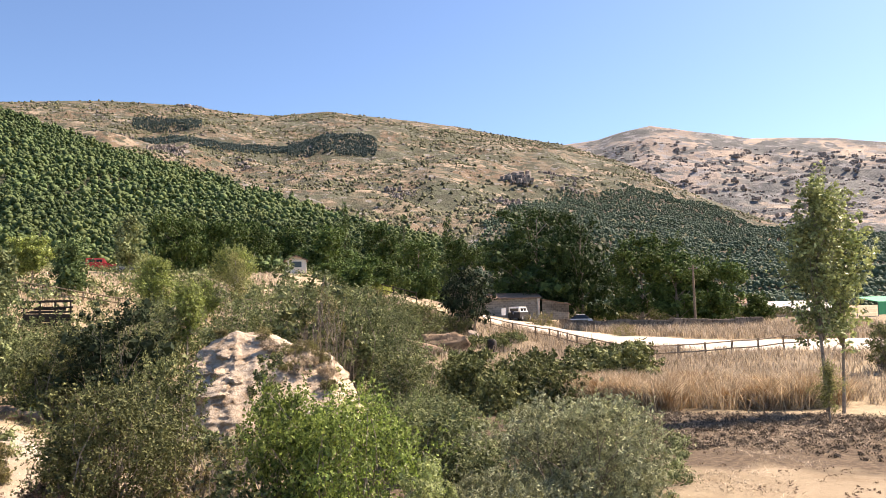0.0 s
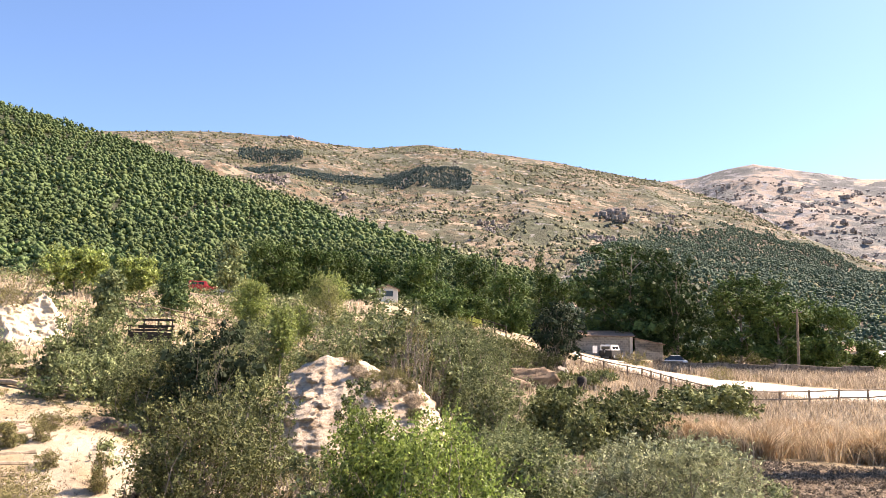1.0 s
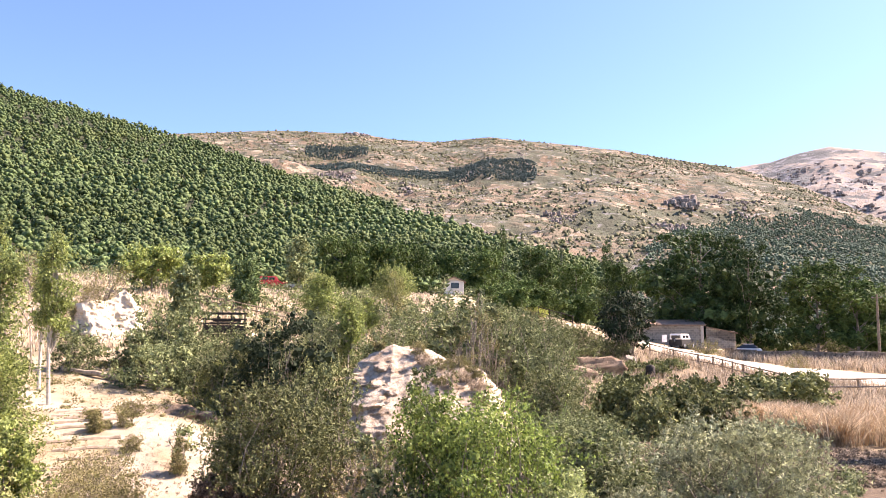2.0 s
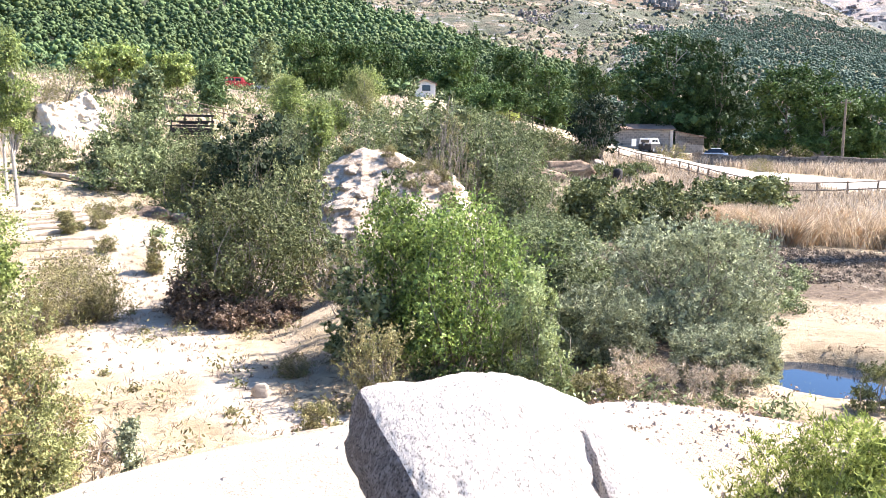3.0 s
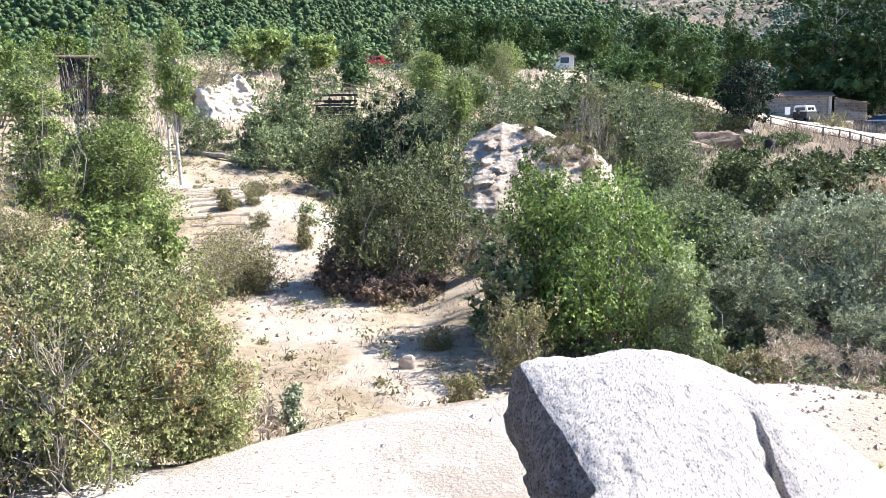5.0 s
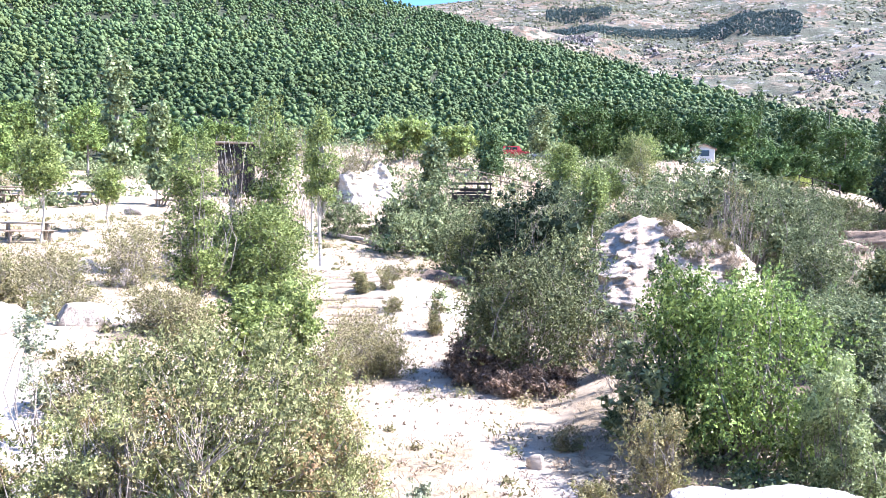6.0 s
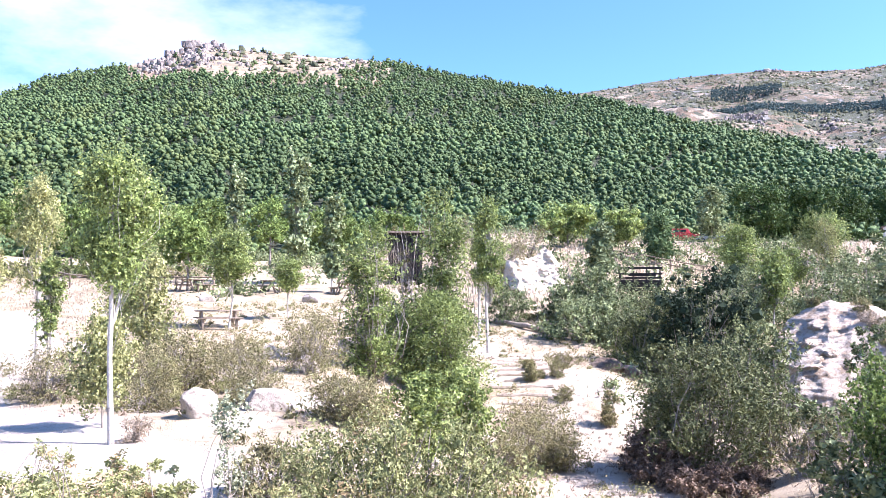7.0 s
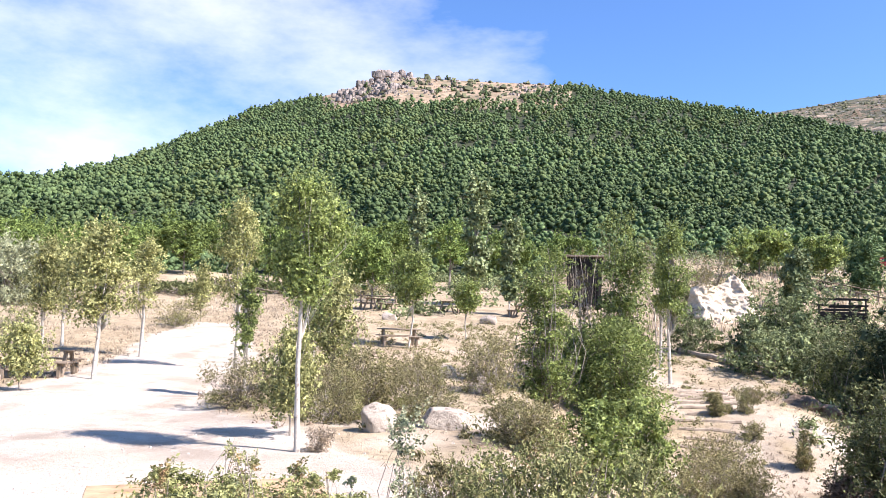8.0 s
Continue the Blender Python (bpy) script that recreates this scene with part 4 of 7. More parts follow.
BLUFF_CREST = [(-3.4, 2.2), (-2.75, 5.6), (-2.4, 6.7), (-1.8, 7.1), (-0.8, 7.0), (-0.1, 7.5), (0.45, 8.0), (0.95, 7.5), (1.45, 6.2), (1.95, 4.8), (2.6, 3.4), (3.2, 2.2)]
mound("sand_bluff", -31.0, 47.4, 60, np.linspace(-3.4, 3.2, 150), np.linspace(-4.6, 3.0, 160), BLUFF_CREST, 2.2, [(-3, 4.4), (3, 4.4)], 2.8, 15, 0.5, 0.12, BLUFF, "steep whitish eroded sand bluff above bushes", 0.5, 0.25)


def on_outcrop(x, y):
    """Height of the sandstone outcrop at a place in the plan."""
    a = math.radians(12)
    dx, dy = x + 7.6, y - 36.0
    return float(mound_height(np.array([dx * math.cos(a) + dy * math.sin(a)]), np.array([dy * math.cos(a) - dx * math.sin(a)]), OUTCROP_CREST, -0.5, OUTCROP_FRONT, 3.4, 7, 0.34)[0]) - 0.04


# ---- plants ----
def lumps(rng, n, w, h, low, taper, spread=0.80, sub=5, fat=1.0):
    """Centres and radii of the clumps of a crown w wide, from height low to h; each clump bears smaller ones."""
    u = (np.arange(n) + rng.random(n)) / n
    z = low + (h - low) * (0.06 + 0.82 * u)
    prof = np.sin(np.pi * np.clip(u * 0.85 + 0.12, 0, 1)) ** taper if taper >= 0 else (1.05 - u) ** -taper
    ang, q = np.arange(n) * 2.4 + rng.random(n) * 3.0, rng.random(n) ** 0.5 * spread
    z = z + (h - low) * 0.06 * rng.normal(size=n)
    c = np.stack([np.cos(ang) * q * prof * w / 2, np.sin(ang) * q * prof * w / 2, z], -1)
    rad = (0.08 + 0.18 * rng.random(n) ** 1.4) * fat * w * (0.5 + 0.5 * prof) * (12 / n) ** 0.2
    rad = np.minimum(rad, (h - low) * 0.22)
    d = rng.normal(size=(n, sub, 3))
    d /= np.linalg.norm(d, axis=2, keepdims=True)
    d[..., 2] = np.abs(d[..., 2]) * np.where(rng.random((n, sub)) < 0.75, 1, -1)
    cs = c[:, None] + d * rad[:, None, None] * [1.25, 1.25, 1.0] * (0.4 + 0.75 * rng.random((n, sub, 1)))
    rs = rad[:, None] * (0.36 + 0.34 * rng.random((n, sub)))
    cs[..., 2] = np.clip(cs[..., 2], 0.04 * h, h * 0.985 - rs * 0.6)
    return c, rad, cs.reshape(-1, 3), rs.ravel()


def leaves(rng, n, centres, radii, size, up=0.3, narrow=0.6, flat=0.85, sprig=4, along=0.0):
    """Leaf blades, four corners each, in sprigs that spring from one point, over the outer part of the clumps; along: how far they point outwards and up."""
    m = max(n // sprig, 1)
    wts = radii ** 2
    k = rng.choice(len(radii), m, p=wts / wts.sum())
    d = rng.normal(size=(m, 3))
    d /= np.linalg.norm(d, axis=1, keepdims=True)
    rr = radii[k] * (0.3 + 0.8 * rng.random(m) ** 0.5)
    p = centres[k] + d * rr[:, None] * [1, 1, flat]
    nrm = d * 0.9 + rng.normal(size=(m, 3)) * 0.45 + [0, 0, up]
    out = d * 0.5 + [0, 0, 0.45] + rng.normal(size=(m, 3)) * 0.2
    a = rng.normal(size=(m, sprig, 3)) * (1 - 0.75 * along) + out[:, None] * (0.5 + 1.2 * along)
    nv = nrm[:, None] + rng.normal(size=(m, sprig, 3)) * 0.35
    nv /= np.linalg.norm(nv, axis=2, keepdims=True)
    a = a - nv * (a * nv).sum(2, keepdims=True) * 0.8
    a /= np.linalg.norm(a, axis=2, keepdims=True)
    b = np.cross(nv, a)
    s = (size * (0.65 + 0.7 * rng.random((m, sprig))))[..., None] * 1.15
    root = np.repeat(p[:, None], sprig, 1)
    tip = root + a * s
    mid = root + a * s * 0.52 + nv * s * 0.1
    v = np.concatenate([p[:, None], np.stack([mid + b * s * narrow * 0.5, tip, mid - b * s * narrow * 0.5], 2).reshape(m, sprig * 3, 3)], 1)
    w = 1 + 3 * sprig
    f = np.stack([np.zeros(sprig, int), 1 + 3 * np.arange(sprig), 2 + 3 * np.arange(sprig), 3 + 3 * np.arange(sprig)], -1)
    return v.reshape(-1, 3), (f[None] + (np.arange(m) * w)[:, None, None]).reshape(-1, 4)


def inner_leaves(rng, c, rad, per, frac):
    """Broad sprays deep inside the clumps, which keep the crown's heart dark."""
    n = len(c) * per
    k = np.repeat(np.arange(len(c)), per)
    d = rng.normal(size=(n, 3))
    d /= np.linalg.norm(d, axis=1, keepdims=True)
    p = c[k] + d * (rad[k] * 0.6 * rng.random(n) ** 0.4)[:, None]
    a = np.cross(d + rng.normal(size=(n, 3)) * 0.5, rng.normal(size=(n, 3)))
    a /= np.linalg.norm(a, axis=1, keepdims=True)
    b = np.cross(a, d)
    s = (rad[k] * frac * (0.7 + 0.6 * rng.random(n)))[:, None]
    v = np.stack([p - a * s * 0.5, p + b * s * 0.36, p + a * s * 0.5, p - b * s * 0.36], 1)
    return v.reshape(-1, 3), np.arange(4 * n).reshape(-1, 4)


def tuft_cores(rng, c, rad):
    """Close-set foliage in the heart of each clump: a lumpy block turned any way."""
    cube = np.array([[x, y, z] for x in (-1, 1) for y in (-1, 1) for z in (-1, 1)], float) * 0.62
    quad = np.array([[0, 1, 3, 2], [4, 6, 7, 5], [0, 4, 5, 1], [2, 3, 7, 6], [0, 2, 6, 4], [1, 5, 7, 3]])
    v = []
    for p, q in zip(c, rad):
        turn = np.linalg.qr(rng.normal(size=(3, 3)))[0]
        v.append(p + (cube * (0.75 + 0.5 * rng.random((8, 1)))) @ turn * q)
    f = quad[None] + (np.arange(len(c)) * 8)[:, None, None]
    return np.concatenate(v), f.reshape(-1, 4)


def limb(rng, a, b, r0, r1, bend=0.1, n=5, sides=6):
    t = np.linspace(0, 1, n)[:, None]
    a, b = np.asarray(a, float), np.asarray(b, float)
    off = rng.normal(size=3) * np.linalg.norm(b - a) * bend
    pts = a + (b - a) * t + off * np.sin(np.pi * t) * [1, 1, 0.3] + rng.normal(size=(n, 3)) * np.linalg.norm(b - a) * 0.015
    return tube(pts, np.linspace(r0, r1, n), sides)


PLANTS = {}


def plant(kind, seed, aspect=1.0, thin=1.0, size=1.0):
    """A plant of unit size (one metre high and wide) as a thing with trunk, limbs and crown."""
    spec = PLANTS[kind]
    rng = np.random.default_rng(seed)
    h, w = spec["h"] * aspect, spec["w"]
    many, leaf, stem = 0.8 * spec["leaves"] * thin * min(max(size ** 1.7, 0.55), 1.7), spec["leaf"] * thin ** -0.40 * 0.98 / size ** 0.85, spec.get("stem", 0) / size ** 0.6
    low = spec["low"] * h
    c, rad, cs, rs = lumps(rng, spec["lumps"], w, h, low, spec["taper"], spec.get("spread", 0.8), spec.get("sub", 6), spec.get("fat", 1.0))
    if spec.get("skirt", 1) and not spec.get("trunk") and spec["leaves"] > 2500:
        k = np.arange(0, len(c), 3)
        skirt = np.stack([np.cos(k * 1.7) * w * (0.28 + 0.12 * rng.random(len(k))), np.sin(k * 1.7) * w * (0.28 + 0.12 * rng.random(len(k))), h * (0.06 + 0.16 * rng.random(len(k)))], -1)
        cs = np.concatenate([cs, skirt, skirt * [0.8, 0.8, 1.5]])
        rs = np.concatenate([rs, np.full(len(k), 0.10 * w), np.full(len(k), 0.11 * w)])
    reach = np.quantile(np.hypot(cs[:, 0], cs[:, 1]) + rs * 0.9, 0.95)
    fit = np.array([w / 2 / reach, w / 2 / reach, 1.0])
    c, cs = c * fit, cs * fit
    crest = np.quantile(cs[:, 2] + rs * 0.8, spec.get("crest", 0.99))
    c[:, 2], cs[:, 2] = c[:, 2] * h / crest, cs[:, 2] * h / crest
    wood = []
    if spec.get("trunk"):
        lean = rng.normal(size=2) * spec.get("lean", 0.012) * h
        top = np.array([lean[0], lean[1], h * 0.9])
        base_r = spec["trunk"] * h
        pts = np.array([[0, 0, -0.12], [0, 0, 0], lean.tolist() + [h * 0.3], (lean * 0.6).tolist() + [h * 0.6], top])
        wood.append(tube(pts, base_r * np.array([1.4, 1.15, 0.85, 0.5, 0.12]), 8))
        for p in c[::2] if len(c) < 50 else c[::4]:
            z0 = max(low * 0.85, p[2] - 0.25 * h * (0.4 + rng.random()))
            foot = np.array([lean[0] * z0 / h, lean[1] * z0 / h, z0])
            wood.append(limb(rng, foot, p, base_r * 0.30, base_r * 0.05))
    else:
        wood.append(tube([(0, 0, -0.2), (0, 0, 0.02), (0, 0, 0.10)], [stem * 1.6, stem * 1.5, stem * 0.6], 6))
        for p, q in zip(c, rad):
            foot = np.array([*(rng.normal(size=2) * w * 0.07), -0.05])
            wood.append(limb(rng, foot, p, stem, stem * 0.25, 0.12, 5, 5))
    for _ in range(spec.get("twigs", 0)):
        k = rng.integers(len(rad))
        d = rng.normal(size=3) * [1, 1, 0.6] + [0, 0, spec.get("rise", 0.5)]
        d /= np.linalg.norm(d)
        wood.append(limb(rng, c[k] * [0.6, 0.6, 0.75], c[k] + d * rad[k] * 1.15, spec.get("twig", 0.006), 0.002, 0.08, 4, 4))
    v, f = leaves(rng, int(many), cs, rs, leaf, spec.get("up", 0.3), spec.get("narrow", 0.6), spec.get("flat", 0.85), 4, spec.get("along", 0.0))
    if spec["leaves"] > 2500:
        iv, jf = inner_leaves(rng, c, rad * 0.8, 48, 0.2)
        v, f = np.concatenate([v, iv]), np.concatenate([f, jf + len(v)])
        if spec.get("dense"):
            iv, jf = tuft_cores(rng, cs, rs * 0.48)
            v, f = np.concatenate([v, iv]), np.concatenate([f, jf + len(v)])
    shoots = spec.get("shoots", 80)
    if shoots:
        k = rng.choice(len(rs), shoots)
        d = cs[k] - [0, 0, h * 0.35]
        d = d / (np.linalg.norm(d, axis=1, keepdims=True) + 1e-6) * 0.8 + rng.normal(size=(shoots, 3)) * 0.25 + [0, 0, 0.55]
        per = 14
        t = np.linspace(0.4, 1.0, per)[None, :, None]
        reach = (rs[k] * (1.3 + 1.3 * rng.random(shoots)))[:, None, None]
        pts = (cs[k][:, None] + d[:, None] * reach * t).reshape(-1, 3)
        sv, sf = leaves(rng, len(pts), pts, np.full(len(pts), leaf * 0.35), leaf, 0.3, spec.get("narrow", 0.6), 0.85, 1, spec.get("along", 0.0))
        v, f = np.concatenate([v, sv]), np.concatenate([f, sf + len(v)])
    wv, wf = graft(wood)
    ob = thing(spec["name"], 0, 0, -50, spec["label"], spec["category"], spec["group"])
    part("trunk" if spec.get("trunk") else "branchwork", mesh_np("wood", wv, wf, spec["bark"], True), spec["bark"], ob)
    part("crown", mesh_np("crown", v, f, spec["mat"]), spec["mat"], ob)
    return ob


def kind(key, name, label, category, group, h, w, low, taper, lump, leaf_n, leaf, mat, bark, **kw):
    PLANTS[key] = dict(name=name, label=label, category=category, group=group, h=h, w=w, low=low, taper=taper, lumps=lump, leaves=leaf_n, leaf=leaf, mat=mat, bark=bark, **kw)


kind("aspen", "aspen_bush", "bright green leafy aspen bush in the gully", "bush", "bushes", 3.4, 3.6, 0.1, 0.5, 70, 48000, 0.043, L_ASPEN, BARK, stem=0.03, twigs=40, narrow=0.8, fat=1.25)
kind("column", "aspen_column", "upright light green aspen clump on the slope", "tree", "young trees", 4.4, 1.7, 0.02, 0.25, 70, 54000, 0.034, L_POPLAR, BARK, stem=0.015, twigs=20, narrow=0.8, fat=1.5, spread=0.7, shoots=110)
kind("deadwood", "dead_saplings", "bare grey upright dead saplings", "bush", "bushes", 3.0, 0.9, 0.3, 0.2, 9, 60, 0.05, L_HEATH, PALEBARK, stem=0.022, twigs=30, rise=3.0, twig=0.01)
kind("deadbush", "dead_bush", "brown dead-leaved undergrowth at the foot of an oak", "bush", "bushes", 0.9, 1.4, 0.0, 0.3, 20, 9000, 0.05, L_TWIG, BARK, stem=0.01, twigs=60, narrow=0.5)
kind("deadstem", "dead_saplings", "leafless grey upright stems behind the outcrop", "bush", "bushes", 3.0, 1.2, 0.3, 0.2, 8, 60, 0.05, L_HEATH, BARK, stem=0.014, twigs=30, rise=3.0, twig=0.008)
kind("aspenb", "aspen_sapling", "light green aspen sapling in dry scrub", "tree", "young trees", 2.4, 1.4, 0.2, 0.4, 24, 13000, 0.038, L_YELLOW, BARK, trunk=0.012, twigs=14, narrow=0.8, fat=2.0, spread=0.6)
kind("sucker", "aspen_shoots", "low leafy green aspen shoots", "bush", "bushes", 1.6, 1.5, 0.05, 0.3, 26, 21000, 0.038, L_POPLAR, BARK, stem=0.015, twigs=16, narrow=0.8)
kind("broomshoot", "aspen_shoots", "yellow-green leafy aspen shoots", "bush", "bushes", 1.6, 1.5, 0.05, 0.3, 26, 20000, 0.038, L_RIVER, BARK, stem=0.015, twigs=16, narrow=0.8)
kind("shoot", "aspen_shoot", "thin aspen shoot with pale grey-green leaves", "bush", "bushes", 1.2, 0.4, 0.05, 0.2, 10, 900, 0.032, L_WILLOW, BARK, stem=0.008, twigs=8, narrow=0.8, fat=2.0, spread=0.6)
kind("willow", "silver_willow_bush", "silvery grey-green willow bush by the pond", "bush", "bushes", 3.0, 4.6, 0.05, 0.35, 46, 80000, 0.075, L_WILLOW, BARK, stem=0.03, twigs=60, up=0.1, along=0.5, narrow=0.3)
kind("oak", "oak_bush", "dark green dense oak bush", "bush", "bushes", 3.6, 4.2, 0.07, 0.4, 70, 48000, 0.049, L_OAK, BARK, stem=0.03, twigs=40, fat=1.2, skirt=0)
kind("pinebush", "young_pine", "dark green young bushy pine", "bush", "bushes", 3.6, 4.2, 0.14, 0.4, 44, 34000, 0.06, L_DARKPINE, BARK, stem=0.03, twigs=40, dense=1, skirt=0)
kind("greenbush", "green_bush", "olive green bush on the slope", "bush", "bushes", 3.0, 3.2, 0.03, 0.4, 26, 20000, 0.066, L_BUSH, BARK, stem=0.025, twigs=40, narrow=0.5)
kind("sparse", "bare_willow", "half-bare willow with grey upright stems", "bush", "bushes", 3.6, 3.2, 0.1, 0.3, 20, 1700, 0.12, L_BUSH, BARK, stem=0.022, twigs=120, rise=1.6, twig=0.012)
kind("heather", "heather_bush", "brownish dry heather bush on sand", "bush", "heather bushes", 1.3, 1.8, 0.02, 0.35, 34, 13000, 0.036, L_HEATH, BARK, stem=0.012, twigs=60, narrow=0.4, rise=0.9, along=0.6)
kind("rockrose", "rockrose_bush", "yellow-green rockrose bush with reddish tips", "bush", "bushes", 1.4, 2.3, 0.03, 0.35, 70, 96000, 0.0245, L_ROSE, BARK, stem=0.012, narrow=0.55, rise=0.7, twigs=220)
kind("broom", "broom_bush", "bright yellow-green broom bush", "bush", "bushes", 1.5, 1.5, 0.04, 0.35, 50, 60000, 0.037, L_BROOM, BARK, stem=0.012, twigs=60, narrow=0.2, rise=0.9, along=0.8)
kind("juniper", "juniper_bush", "green spreading juniper bush", "bush", "bushes", 1.1, 1.6, 0.02, 0.35, 14, 3500, 0.06, L_OAK, BARK, stem=0.015, twigs=20, narrow=0.3)
kind("bramble", "bramble_thicket", "dark green bramble thicket on the bank", "bush", "bushes", 2.2, 4.2, 0.0, 0.5, 36, 9000, 0.13, L_OAK, BARK, stem=0.012, twigs=40)
kind("poplar", "young_poplar", "young poplar with pale trunk and green crown", "tree", "young trees", 5.2, 1.7, 0.36, 0.55, 54, 32000, 0.041, L_POPLAR, PALEBARK, trunk=0.013, twigs=24, narrow=0.8, fat=1.6, spread=0.7, shoots=90)
kind("yellowpop", "young_poplar", "young poplar with thin trunk and yellowing crown", "tree", "young trees", 5.2, 1.7, 0.36, 0.55, 54, 28000, 0.036, L_YELLOW, PALEBARK, trunk=0.013, twigs=24, narrow=0.8, fat=1.6, spread=0.7, shoots=90)
kind("standard", "young_poplar", "young poplar with tall bare white trunk", "tree", "young trees", 5.2, 1.7, 0.47, 0.55, 60, 42000, 0.038, L_POPLAR, PALEBARK, twigs=24, narrow=0.8, shoots=90, fat=2.1, spread=0.72, trunk=0.0105, lean=0.03)
kind("riverpoplar", "river_poplar", "tall light green poplar on the sandy bank", "tree", "poplars", 9.5, 2.5, 0.36, 0.5, 46, 21000, 0.085, L_RIVER, BARK, twigs=30, narrow=0.8, fat=2.0, trunk=0.007, spread=0.75)
kind("thinpoplar", "thin_poplar", "slim greyish poplar with upright branches", "tree", "poplars", 9.0, 2.0, 0.15, 0.2, 26, 15000, 0.15, L_GREYPOP, PALEBARK, trunk=0.009, twigs=30, narrow=0.7, fat=2.0, spread=0.6)
kind("stonepine", "stone_pine", "round-crowned green stone pine", "tree", "stone pines", 8.0, 7.0, 0.32, 0.5, 36, 20000, 0.13, L_STONEPINE, BARK, trunk=0.014, twigs=0, narrow=0.45, flat=0.7, dense=1)
kind("meadowtree", "meadow_tree", "round light green tree with a clear trunk in the meadow", "tree", "woodland trees", 7.0, 5.0, 0.30, 0.5, 40, 70000, 0.075, L_POPLAR, BARK, trunk=0.014, twigs=0, narrow=0.7, dense=1)
kind("elm", "elm_tree", "dense dark green broadleaf tree", "tree", "woodland trees", 11, 9.0, 0.09, 0.45, 40, 90000, 0.115, L_ELM, BARK, trunk=0.016, twigs=0, narrow=0.7, sub=7, dense=1, fat=0.95)
kind("bigelm", "great_elm", "huge dark green broadleaf tree behind the barn", "tree", "woodland trees", 18, 16, 0.05, 0.45, 90, 280000, 0.105, L_DARKELM, BARK, trunk=0.018, twigs=0, narrow=0.7, sub=7, dense=1, fat=1.0)
kind("cypress", "cypress", "narrow dark green conifer tree", "tree", "conifers", 9.0, 3.4, 0.08, -0.8, 26, 14000, 0.14, L_PINE, BARK, trunk=0.012, twigs=0, narrow=0.4, fat=2.0, spread=0.6, dense=1)
kind("thornbush", "bare_thorn", "leafless grey thorn bush", "bush", "bushes", 1.2, 1.0, 0.02, 0.3, 12, 90, 0.03, L_HEATH, BARK, stem=0.010, twigs=90, rise=0.8)
kind("drygrass", "dry_grass_tuft", "tuft of dry straw grass", "grass", "grass tufts", 0.6, 0.9, 0.0, 0.2, 10, 700, 0.10, L_GRASS, PALEWOOD, stem=0.004, twigs=24, narrow=0.1, rise=1.6)

STOCK = {}


def grow(rows, seed):
    """Plant rows of (kind, x, y, top, width): each stands on the ground and reaches its top."""
    rng = np.random.default_rng(seed)
    for key, x, y, top, width, *base_z in rows:
        spec = PLANTS[key]
        z = base_z[0] if base_z else gz(x, y) - 0.03
        tall = max(top - z, 0.3)
        # a form of its own for each build of plant, squat to slender
        shape = round(math.log((tall / spec["h"]) / (width / spec["w"])) / 0.4)
        aspect = math.exp(0.4 * shape)
        far = int(np.searchsorted((18, 40, 70), math.hypot(x, y)))
        size = 2.0 ** round(math.log2(width / spec["w"]))
        pool = STOCK.setdefault((key, shape, far, size), [])
        m = pose(x, y, z, 0, 0, rng.random() * 360) @ Matrix.Diagonal((width / spec["w"], width / spec["w"], tall / (spec["h"] * aspect), 1))
        if len(pool) < spec.get("forms", 1):
            ob = plant(key, seed * 100 + len(pool) * 7 + len(key) + shape, aspect, (1.0, 0.58, 0.30, 0.21)[far], size)
            ob.matrix_world = m
            pool.append(ob)
        else:
            ob = copy_thing(pool[rng.integers(len(pool))], Matrix.Identity(4))
            ob.matrix_basis = m


